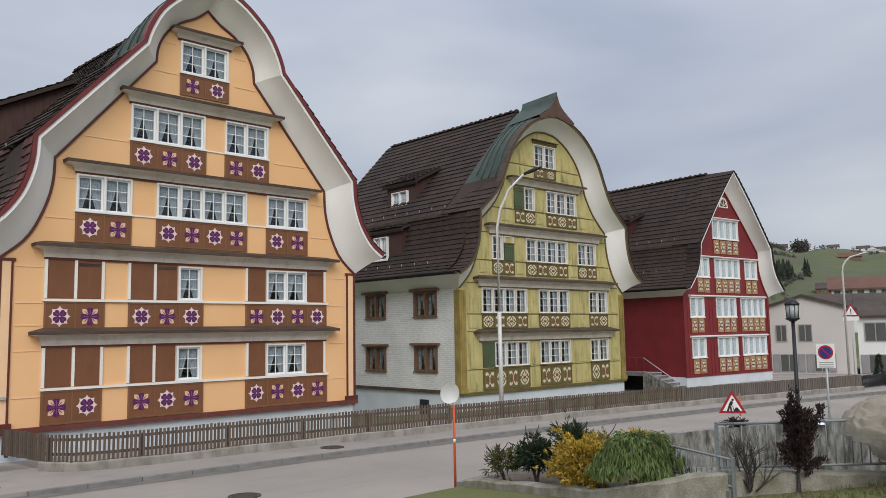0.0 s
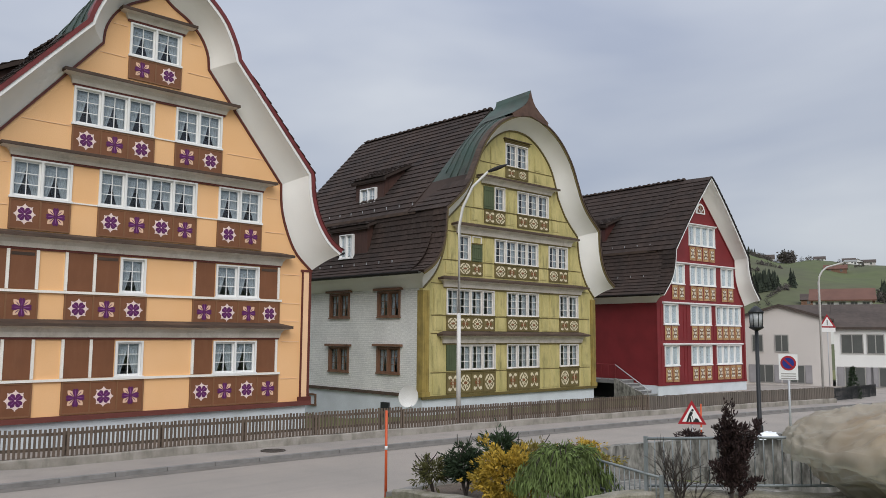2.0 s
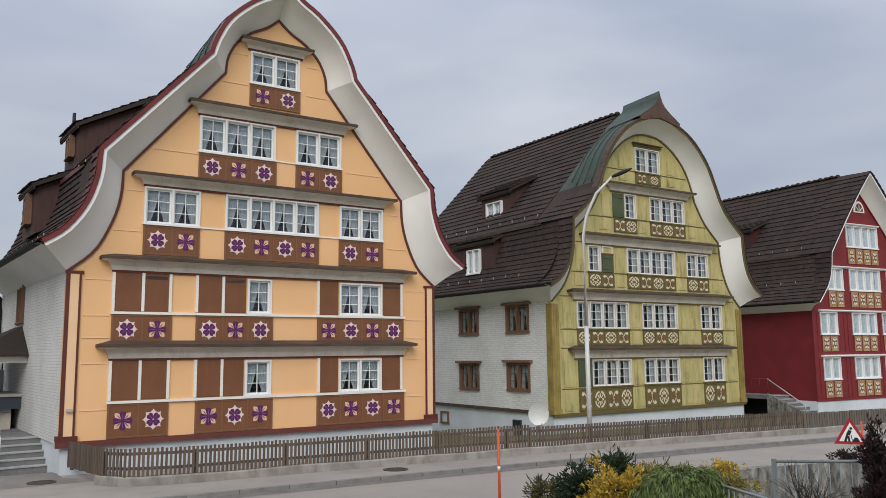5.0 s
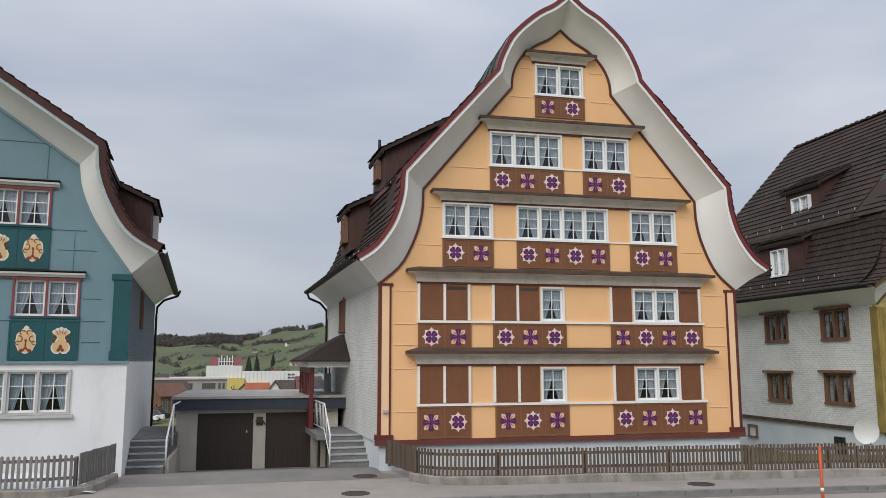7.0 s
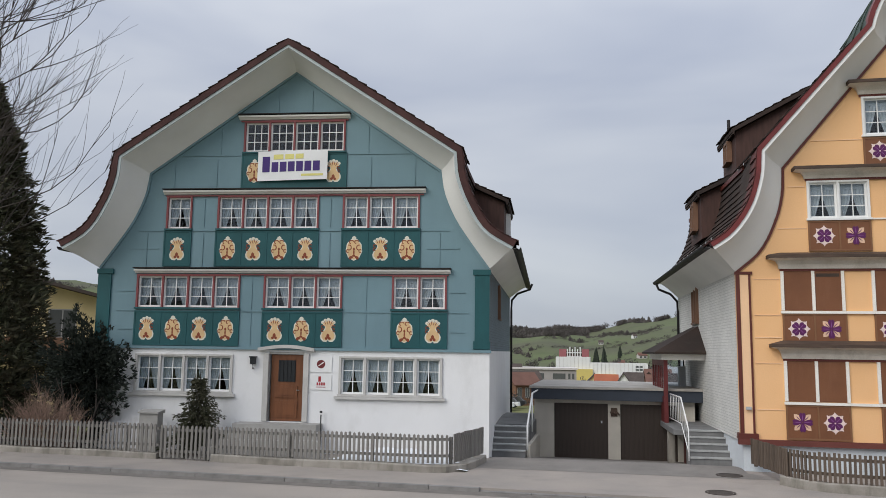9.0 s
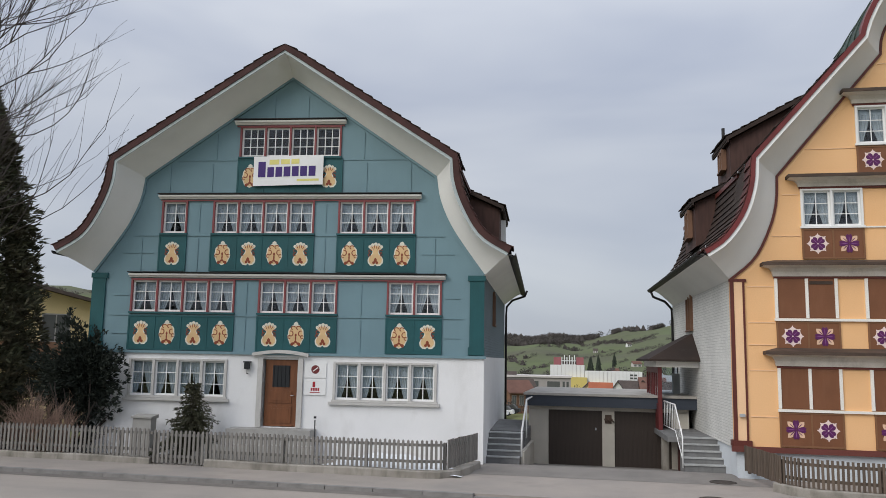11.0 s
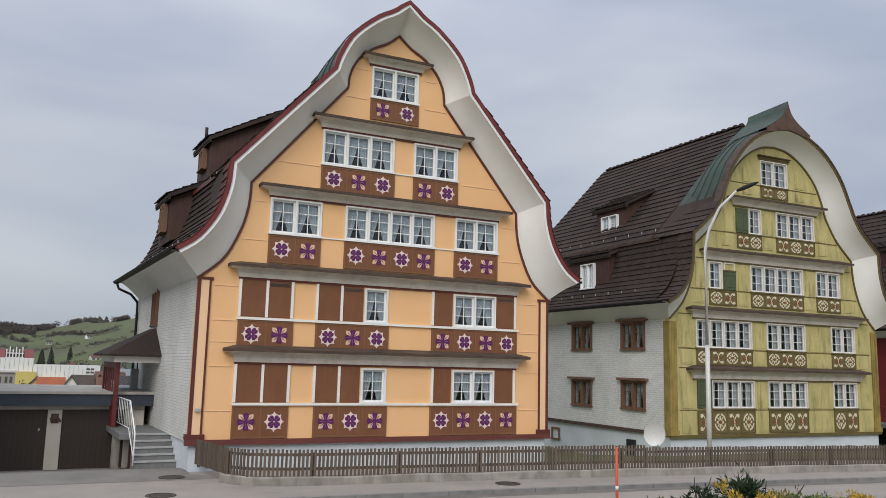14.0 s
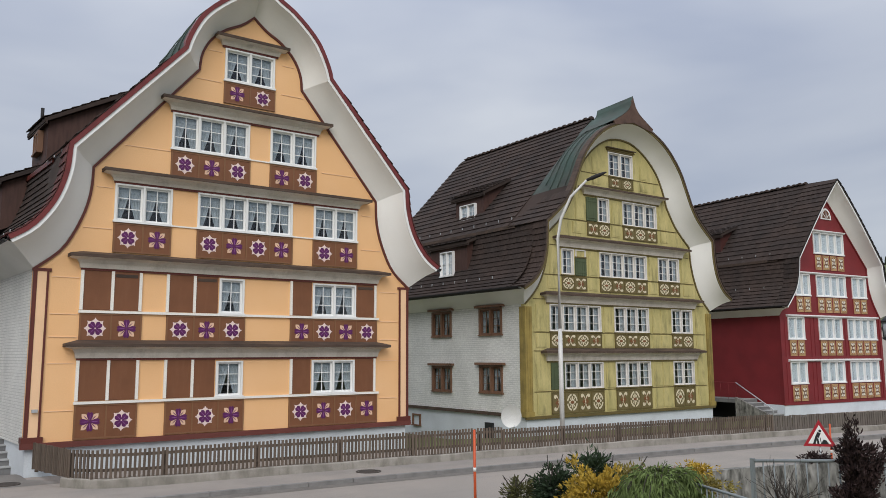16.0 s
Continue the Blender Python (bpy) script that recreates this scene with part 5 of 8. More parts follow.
# ---- roof dormers, pipes, doors and side windows of the houses ----
def dormer(house, s, y0, y1, xf, zb, zt, rise, back, mats=("dormer_wood", "tile"), win=True, pane=(0.7, 0.55), style="dormer", drop=0.0):
    """Shed dormer on a slope: red-brown cheeks and front, thick tiled roof. s: which slope; xf: |x| of its front; back: |x| where its roof runs out."""
    bm = bmesh.new()
    prism(bm, [(s * xf, zb - 0.25), (s * xf, zt), (s * back, zt + rise), (s * back, zb - 0.25 + rise)], y0, y1, 0)
    part("dormer_body", bm, mats[0], house, "red-brown boarded dormer")
    bm = bmesh.new()
    slope = rise / (xf - back)
    o = 0.16
    pts = [(s * (xf + o), zt - slope * o + 0.02), (s * (xf + o), zt - slope * o + 0.15), (s * back, zt + rise + 0.17), (s * back, zt + rise + 0.02)]
    prism(bm, pts, y0 - 0.22, y1 + 0.22, 0)
    box(bm, s * (xf + o - 0.05) - 0.03, s * (xf + o - 0.05) + 0.03, y0 - 0.24, y1 + 0.24, zt - slope * o - 0.04, zt - slope * o + 0.06, 0)
    part("dormer_roof", bm, mats[1], house, "tiled dormer roof")
    n = 8
    line = [(s * (back + (xf + o - back) * i / n), zt + rise + 0.175 - slope * (xf + o - back) * i / n) for i in range(n + 1)]
    tile_field("dormer_tiles", line, y0 - 0.22, y1 + 0.22, 0.32, 0.27, mats[1], house)
    if win:
        window(house, (s * (xf + 0.10), (y0 + y1) / 2, (zb + zt) / 2 - pane[1] / 2 + 0.02 - drop), pane[0], pane[1], 2, style, math.pi / 2 * s)


dormer(house_green, -1, 4.7, 6.9, 4.3, 9.55, 10.7, 0.75, 2.75, pane=(1.2, 0.72), drop=0.17)
dormer(house_green, -1, 4.0, 6.9, 5.8, 6.5, 8.15, 0.55, 4.4, pane=(1.0, 1.1))
dormer(house_red, -1, 4.6, 6.9, 3.0, 8.95, 9.85, 0.55, 1.6, ("red_wood", "tile"), win=False)
dormer(house_yellow, -1, 4.6, 6.7, 4.85, 9.75, 10.8, 1.3, 2.4, pane=(0.9, 0.7), style="brown")
dormer(house_yellow, -1, 4.6, 6.7, 6.05, 7.35, 8.62, 0.55, 4.9, pane=(1.0, 0.95), style="brown")
dormer(house_blue, 1, 4.2, 7.2, 6.45, 7.0, 8.52, 0.85, 4.6, pane=(1.1, 1.0))
bm = bmesh.new()
box(bm, -4.72, -4.34, 6.95, 7.33, 9.6, 11.28)
box(bm, -4.76, -4.30, 6.91, 7.37, 11.28, 11.36)
tube(bm, [(-4.53, 7.14, 11.33), (-4.53, 7.14, 11.95)], 0.06, 8)
part("chimney", bm, "gutter", house_yellow, "grey chimney with a metal pipe")


def downpipe(house, s, hw, tipx, tipz, y, zbot, label):
    bm = bmesh.new()
    tube(bm, [(s * (tipx + 0.12), y, tipz - 0.1), (s * (tipx + 0.02), y, tipz - 0.35), (s * (hw + 0.35), y, tipz - 0.55), (s * (hw + 0.09), y, tipz - 0.85), (s * (hw + 0.07), y, tipz - 1.3), (s * (hw + 0.07), y, zbot)], 0.05, 8)
    part("downpipe", bm, "gutter", house, label)


downpipe(house_yellow, -1, 5.95, 6.75, 6.2, 10.6, -0.3, "dark metal downpipe")
downpipe(house_blue, 1, 6.25, 7.15, 6.4, 12.6, -0.3, "dark metal downpipe")
downpipe(house_yellow, 1, 5.95, 6.7, 6.2, 10.6, -0.3, "dark metal downpipe")
# side windows
for y, z in ((5.8, 4.02), (2.2, 4.02), (5.8, 1.55), (2.2, 1.6)):
    window(house_green, (-5.955, y, z), 1.55, 1.12, 2, "brown", -math.pi / 2, "brown framed window in shingles")
    bm = bmesh.new()
    box(bm, -6.12, -5.952, y - 0.95, y + 0.95, z + 1.14, z + 1.24)
    part("window_hood", bm, "brown_wood", house_green)
window(house_green, (-5.912, 7.95, -0.1), 0.7, 0.5, 1, "brown", -math.pi / 2)
window(house_yellow, (-5.955, 6.9, 4.35), 1.5, 1.35, 2, "brown", -math.pi / 2, "brown framed side window")
window(house_blue, (6.226, 5.0, 4.4), 1.3, 1.15, 2, "brown", math.pi / 2, "dark framed side window")
# no hole is cut: a black block gives the cellar opening its darkness
bm = bmesh.new()
box(bm, -6.02, -5.915, 2.1, 2.6, -0.4, 0.35)
part("cellar_hatch", bm, "black", house_green, "black block in place of a shaded cellar opening")
bm = bmesh.new()
box(bm, -6.0, -5.952, 0.3, 11.6, 0.66, 0.80)
part("wall_ledge", bm, "pent", house_green)

def skew_plan(house, k):
    """The side walls do not stand square to the facade: everything behind it leans sideways by k metres a metre."""
    for ob in house.children:
        if ob.type == "MESH" and ob.data.users == 1 and ob.location.length < 1e-6:
            for v in ob.data.vertices:
                if v.co.y > 0.26:
                    v.co.x += k * (v.co.y - 0.26)
        elif ob.location.y > 0.26:
            ob.location.x += k * (ob.location.y - 0.26)


skew_plan(house_yellow, -0.055)
skew_plan(house_blue, 0.026)

# blue house: door, steps, lamp, plates, banner
M["door_wood"] = material("red_brown_door_wood", (0.19, 0.072, 0.03), 0.45, vary=0.25, size=2, grain=30, stretch_by=(4, 1, 0.6))
bm = bmesh.new()
box(bm, -0.47, 0.53, 0.06, 0.12, 1.02, 3.02, 0)
for z0, z1 in ((1.12, 1.62), (1.72, 2.08)):
    box(bm, -0.32, 0.38, 0.035, 0.061, z0, z1, 0)
    box(bm, -0.24, 0.30, 0.022, 0.036, z0 + 0.07, z1 - 0.07, 0)
box(bm, -0.24, 0.30, 0.045, 0.061, 2.2, 2.85, 1)
door = part("door", bm, ["door_wood", "black"], house_blue, "red-brown panelled front door with a barred pane")
for i in range(5):
    bm = bmesh.new()
    box(bm, -0.22 + i * 0.12, -0.20 + i * 0.12, 0.028, 0.044, 2.2, 2.85)
    part("window_bar", bm, "black", door)
bm = bmesh.new()
tube(bm, [(0.44, 0.05, 1.95), (0.44, 0.0, 1.95), (0.36, 0.0, 1.95)], 0.012, 6)
part("handle", bm, "steel", door)
bm = bmesh.new()
box(bm, -0.68, -0.52, -0.12, 0.1, 1.0, 3.05)
box(bm, 0.58, 0.74, -0.12, 0.1, 1.0, 3.05)
arch = [(-0.85 + 1.76 * i / 10, 3.12 + 0.1 * math.sin(math.pi * i / 10)) for i in range(11)]
prism(bm, arch + [(x, z + 0.1) for x, z in arch[::-1]], -0.2, 0.1)
box(bm, -0.52, 0.58, 0.0, 0.2, 3.03, 3.1)
part("door_surround", bm, "win_stone", house_blue, "grey stone door surround with a curved head")
for i in range(4):
    bm = bmesh.new()
    box(bm, -1.35 - 0.2 * i, 1.2 + 0.12 * i, -0.75 - 0.3 * i, -0.041 if i == 0 else -0.75 - 0.3 * (i - 1), -0.1, 0.98 - 0.2 * i)
    part("doorstep", bm, "stone", house_blue)
bm = bmesh.new()
box(bm, -1.07, -0.93, -0.22, -0.08, 2.72, 2.92)
box(bm, -1.1, -0.9, -0.25, -0.05, 2.92, 2.96)
tube(bm, [(-1.0, -0.04, 2.6), (-1.0, -0.15, 2.58), (-1.0, -0.15, 2.72)], 0.015, 6)
part("wall_lantern", bm, "black", house_blue, "dark iron wall lantern")
M["sign_red"] = material("sign_red_paint", (0.36, 0.018, 0.028), 0.4, vary=0.05, bump=0)
M["sign_white"] = material("sign_white_sheet", (0.80, 0.80, 0.79), 0.4, vary=0.04, bump=0, grain_vary=0.02)
M["sign_blue"] = material("sign_blue_paint", (0.02, 0.035, 0.22), 0.4, vary=0.05, bump=0)
for z, kind in ((2.50, 0), (1.98, 1)):
    bm = bmesh.new()
    box(bm, 0.78, 1.46, -0.07, -0.042, z, z + 0.46, 0)
    if kind == 0:
        prism(bm, blob(1.12, z + 0.25, 0.13, 0.13, 16), -0.074, -0.069, 2)
        prism(bm, [(1.03, z + 0.2), (1.06, z + 0.19), (1.21, z + 0.3), (1.19, z + 0.32)], -0.077, -0.073, 0)
    else:
        box(bm, 1.05, 1.13, -0.074, -0.069, z + 0.24, z + 0.4, 1)
        for k in range(4):
            box(bm, 1.0 + 0.07 * k, 1.05 + 0.07 * k, -0.074, -0.069, z + 0.13, z + 0.22, 1)
        box(bm, 0.98, 1.28, -0.074, -0.069, z + 0.07, z + 0.09, 1)
    part("name_plate", bm, ["sign_white", "sign_red", "y_fascia"], house_blue, "white plate with a red emblem")
bm = bmesh.new()
tube(bm, [(1.2, -0.2, 0.3), (1.2, -0.2, 1.25)], 0.02, 6)
tube(bm, [(1.2, -0.2, 1.3), (1.2, -0.2, 1.36)], 0.04, 6)
part("boot_post", bm, "black", house_blue)
bm = bmesh.new()
box(bm, 6.26, 6.3, 3.4, 4.4, 0.75, 2.75)
part("side_door", bm, "brown_wood", house_blue, "dark side door")

M["banner"] = material("white_banner_cloth", (0.82, 0.82, 0.82), 0.7, vary=0.06, size=1.5, grain=60, bump=0.1, grain_vary=0.02)
M["banner_purple"] = material("banner_purple_print", (0.05, 0.02, 0.16), 0.6, vary=0.05, bump=0)
M["banner_yellow"] = material("banner_yellow_print", (0.72, 0.66, 0.22), 0.6, vary=0.05, bump=0)
banner = thing("banner", house_blue.matrix_world @ Matrix.Translation((0, 0, 8.95)), "white cloth banner with purple and yellow print hung on the gable", "banner")
bm = bmesh.new()


def sag(x, z):
    return -0.13 - 0.03 * math.sin(x * 2.3 + 0.5) * math.cos(z * 2)


sheet(bm, [[(x, sag(x, z), z + 0.02 * x) for x in [-1.13 + 2.26 * i / 16 for i in range(17)]] for z in [0.47 - 0.95 * j / 8 for j in range(9)]])
part("cloth", bm, "banner", banner, fix=False)
for mat, bars in (("banner_purple", [(-0.98, -0.74, -0.2, 0.3)] + [(-0.68 + 0.27 * k, -0.46 + 0.27 * k, -0.2, 0.12) for k in range(6)]), ("banner_yellow", [(-0.62, -0.3, 0.2, 0.36), (-0.24, 0.05, 0.2, 0.36), (0.1, 0.36, 0.2, 0.36), (0.3, 1.0, -0.36, -0.29)])):
    for x0, x1, z0, z1 in bars:
        bm = bmesh.new()
        sheet(bm, [[(x, sag(x, z) - 0.006, z + 0.02 * x) for x in (x0, (x0 + x1) / 2, x1)] for z in (z1, z0)])
        part("printed_bar", bm, mat, banner, fix=False)

# ---- yellow house: porch with steps ----
porch = thing("porch", pose(3.70, 25.1, 0, 0, 0, 3.15) @ Matrix.Diagonal((0.84, 1, 1, 1)), "red timber entrance porch with concrete steps and a white railing", "porch")
M["porch_red"] = material("oxblood_porch_paint", (0.15, 0.028, 0.028), 0.55, vary=0.18, size=2)
M["step"] = material("grey_concrete_steps", (0.20, 0.20, 0.20), 0.85, vary=0.2, size=2, grain=50, bump=0.3, streak=0.4, streak_color=(0.11, 0.11, 0.105))
M["nosing"] = material("pale_worn_step_edge", (0.40, 0.405, 0.40), 0.85, vary=0.2, size=3, grain=50)
for i in range(5):
    bm = bmesh.new()
    box(bm, -1.42 + 0.03 * i, 0.0, 0.28 * i, 0.28 * i + 0.34, -0.3, 0.20 + 0.17 * i - 0.035)
    box(bm, -1.44 + 0.03 * i, 0.0, 0.28 * i - 0.03, 0.28 * i + 0.32, 0.20 + 0.17 * i - 0.034, 0.20 + 0.17 * i, 1)
    part("step", bm, ["step", "nosing"], porch)
bm = bmesh.new()
box(bm, -1.75, 0.0, 1.4, 7.3, 0.70, 0.87)
part("landing", bm, "step", porch, "grey concrete landing")
for y in (2.9, 6.9):
    bm = bmesh.new()
    box(bm, -1.72, -1.46, y, y + 0.26, -0.8, 0.69)
    part("pier", bm, "concrete", porch)
bm = bmesh.new()
box(bm, -1.25, -1.1, 2.1, 2.25, -0.8, 0.69)
part("support_post", bm, "red_wood", porch)
for x, y in ((-1.7, 3.8), (-1.7, 7.0), (-1.7, 5.4)):
    bm = bmesh.new()
    box(bm, x, x + 0.16, y, y + 0.16, 0.872, 3.02)
    part("post", bm, "porch_red", porch)
bm = bmesh.new()
box(bm, -1.7, -1.62, 3.962, 6.998, 0.88, 1.75)
box(bm, -1.7, -1.62, 3.962, 6.998, 2.8, 2.99)
for y in (4.5, 5.0, 5.9, 6.4):
    box(bm, -1.69, -1.63, y, y + 0.08, 1.751, 2.799)
part("side_panel", bm, "porch_red", porch, "red boarded porch side with narrow panes")
for y0, y1 in ((3.97, 4.49), (4.59, 4.99), (5.57, 5.89), (5.99, 6.39), (6.49, 6.99)):
    bm = bmesh.new()
    box(bm, -1.665, -1.655, y0, y1, 1.752, 2.798)
    part("side_pane", bm, "glass", porch)
bm = bmesh.new()
box(bm, -1.6, -0.05, 6.95, 7.0, 0.88, 1.8)
part("back_panel", bm, "cream", porch)
for x0, x1 in ((-1.55, -1.1), (-1.05, -0.35)):
    bm = bmesh.new()
    box(bm, x0, x1, 6.96, 6.975, 1.85, 2.95)
    part("pane", bm, "glass", porch, "wind-screen pane")
bm = bmesh.new()
for x in (-1.6, -1.1, -0.36):
    box(bm, x, x + 0.05, 6.93, 7.0, 1.8, 3.0)
box(bm, -1.6, -0.3, 6.93, 7.0, 1.8, 1.86)
part("screen_frame", bm, "black", porch)
bm = bmesh.new()
box(bm, -0.62, -0.32, 6.6, 6.85, 2.0, 2.75)
part("letter_box", bm, "steel", porch, "grey metal letter box")
bm = bmesh.new()
box(bm, -0.06, -0.002, 5.2, 6.2, 0.88, 2.95)
part("door", bm, "brown_wood", porch, "dark brown entrance door")
bm = bmesh.new()
box(bm, -1.8, 0.06, 3.65, 7.2, 3.0, 3.22)
part("canopy_beam", bm, "cream", porch)
bm = bmesh.new()
rows = [[(-2.1, 3.35, 3.2), (0.06, 3.35, 3.2), (0.06, 7.6, 3.2), (-2.1, 7.6, 3.2)], [(-2.1, 3.35, 3.27), (0.06, 3.35, 3.27), (0.06, 7.6, 3.27), (-2.1, 7.6, 3.27)], [(-0.1, 4.8, 4.2), (0.06, 4.8, 4.2), (0.06, 6.2, 4.2), (-0.1, 6.2, 4.2)]]
vr = sheet(bm, rows, close=True, smooth=False)
bm.faces.new(vr[0])
bm.faces.new(vr[-1])
part("canopy_roof", bm, "tile", porch, "dark tiled canopy roof")
bm = bmesh.new()
tube(bm, [(-1.48, -0.05, 0.1), (-1.48, -0.05, 1.0), (-1.46, 1.4, 1.85), (-1.5, 3.75, 1.85)], 0.025, 8)
tube(bm, [(-1.48, 0.0, 0.35), (-1.46, 1.4, 1.05), (-1.5, 3.75, 1.05)], 0.018, 6)
part("railing", bm, "white", porch, "white metal stair railing")
bar_bm = bmesh.new()
tube(bar_bm, [(0, 0, 0), (0, 0, 0.8)], 0.011, 5)
BAR = mesh_of("baluster", bar_bm, "white")
for i in range(11):
    y = 0.1 + 0.36 * i
    z = 0.38 + 0.7 / 1.4 * min(y, 1.4)
    piece("baluster", BAR, porch, (-1.47, y, z))
bm = bmesh.new()
prism(bm, [(0.0, -0.2), (0.0, 0.9), (0.1, 0.9), (0.1, -0.2)], 0.0, 1.8)
part("cheek_wall", bm, "plinth", porch)
bm = bmesh.new()
box(bm, 0.12, 0.26, -1.49, -1.42, 1.72, 1.8)
tagged(part("house_plate", bm, "steel"), "small grey enamel plate on the corner board", "plate")
bpy.data.objects["house_plate"].matrix_world = pose(3.72, 24.9, 0)

# ---- garages between the houses ----
garage = thing("garage", pose(-2.45, 29.6, -0.58), "low flat-roofed double garage with dark brown doors", "garage")
M["garage_wall"] = material("beige_garage_plaster", (0.56, 0.52, 0.45), 0.9, vary=0.12, size=1.5)
M["garage_fascia"] = material("slate_blue_metal_fascia", (0.055, 0.065, 0.085), 0.5, metal=0.3, vary=0.15)
M["garage_top"] = material("pale_roof_edge_concrete", (0.46, 0.43, 0.39), 0.85, vary=0.2, size=1.5)
M["garage_door"] = material("dark_brown_garage_door", (0.045, 0.032, 0.025), 0.55, vary=0.2, size=1.5, stretch_by=(6, 1, 0.4))
bm = bmesh.new()
for x0, x1 in ((0, 0.72), (2.62, 3.05), (5.0, 5.6)):
    box(bm, x0, x1, 0, 0.25, 0, 1.98)
box(bm, 0, 5.6, 0.02, 0.25, 1.985, 2.11)
box(bm, 0, 0.25, 0.25, 6, 0, 2.11)
box(bm, 5.35, 5.6, 0.25, 6, 0, 2.11)
box(bm, 0.25, 5.35, 5.8, 6, 0, 2.11)
part("wall", bm, "garage_wall", garage)
bm = bmesh.new()
box(bm, -0.08, 5.85, -0.3, 6.2, 2.12, 2.50, 0)
box(bm, -0.15, 5.92, -0.37, 6.27, 2.502, 2.585, 1)
part("flat_roof", bm, ["garage_fascia", "garage_top"], garage, "flat roof with a slate-blue fascia")
for x0, x1 in ((0.72, 2.62), (3.05, 5.0)):
    bm = bmesh.new()
    n = 12
    box(bm, x0, x1, 0.1, 0.14, 0.0, 1.98)
    d = part("garage_door", bm, "garage_door", garage, "dark brown boarded garage door")
    bm = bmesh.new()
    box(bm, 0.0015, (x1 - x0) / n - 0.0015, 0.08, 0.099, 0.03, 1.98)
    me = mesh_of("board", bm, "garage_door")
    for i in range(n):
        piece("board", me, d, (x0 + (x1 - x0) * i / n, 0, 0))
    bm = bmesh.new()
    box(bm, x1 - 0.25, x1 - 0.2, 0.04, 0.08, 1.3, 1.38)
    part("handle", bm, "steel", d)
bm = bmesh.new()
box(bm, 2.72, 2.95, -0.03, -0.001, 1.55, 1.85)
for k in range(3):
    tube(bm, [(2.7 + 0.12 * k, -0.06, 1.72), (2.78 + 0.12 * k, -0.06, 1.6)], 0.03, 6)
part("wall_ornament", bm, "pent", garage)
# steps beside the blue house
stair = thing("outdoor_stair", pose(-3.72, 25.3, 0), "grey concrete steps up to the side door", "stair")
for i in range(5):
    bm = bmesh.new()
    box(bm, -0.05, 1.35, 0.29 * i, 0.29 * i + 0.4, -0.5, 0.137 + 0.16 * i)
    box(bm, -0.05, 1.35, 0.29 * i - 0.025, 0.29 * i + 0.4, 0.138 + 0.16 * i, 0.17 + 0.16 * i, 1)
    part("step", bm, ["step", "nosing"], stair)
bm = bmesh.new()
box(bm, -0.05, 1.35, 1.85, 7.0, -0.8, 0.81)
part("landing", bm, "step", stair)
bm = bmesh.new()
box(bm, 1.352, 1.46, 0.4, 7.0, -0.8, 0.3)
part("cheek_wall", bm, "garage_wall", stair)
bm = bmesh.new()
tube(bm, [(1.42, -0.05, 0.2), (1.42, -0.05, 0.95), (1.42, 1.7, 1.85), (1.42, 4.5, 1.85)], 0.03, 8)
tube(bm, [(1.42, 1.7, 0.6), (1.42, 1.7, 1.85)], 0.025, 6)
part("handrail", bm, "white", stair, "white handrail")
for x0, x1, y0, y1, nm in ((-3.3, 3.75, 21.9, 36, "driveway"),):
    bm = bmesh.new()
    ys = [y0 + 0.5 * i for i in range(int((y1 - y0) / 0.5))]
    sheet(bm, [[(x0 - (1.1 if y < 24 else 0), y, 0.09 - 0.62 * min(1, max(0, (y - 24.2) / 5.3))), (x1 + (0.6 if y < 22.6 else 0), y, 0.09 - 0.62 * min(1, max(0, (y - 24.2) / 5.3)))] for y in ys])
    tagged(part(nm, bm, "drive"), "worn asphalt drive sloping down to the garages", "driveway", kind="structure")

# ---- kerbs ----
kerb = thing("kerb", pose(0, 0, 0), "row of granite kerb stones along the pavement", "kerb", kind="structure")
stone_bm = bmesh.new()
box(stone_bm, 0.006, 1.19, 0, 0.16, -0.15, 0.095)
STONE = mesh_of("kerb_stone", stone_bm, "kerb")
x = -34.0
while x < 44:
    x2 = x + 1.2
    if not -3.0 < x < 2.6:
        piece("kerb_stone", STONE, kerb, (x, kerb_y(x), 0), math.atan2(kerb_y(x2) - kerb_y(x), 1.2))
    else:
        piece("kerb_stone", STONE, kerb, (x, kerb_y(x), -0.065), math.atan2(kerb_y(x2) - kerb_y(x), 1.2))
    x = x + 1.2

# ---- picket fences on low walls ----
def along(points, step):
    out, carry = [], 0.0
    for (xa, ya), (xb, yb) in zip(points, points[1:]):
        L = math.hypot(xb - xa, yb - ya)
        d = carry
        while d < L:
            out.append((xa + (xb - xa) * d / L, ya + (yb - ya) * d / L, math.atan2(yb - ya, xb - xa)))
            d += step
        carry = d - L
    return out


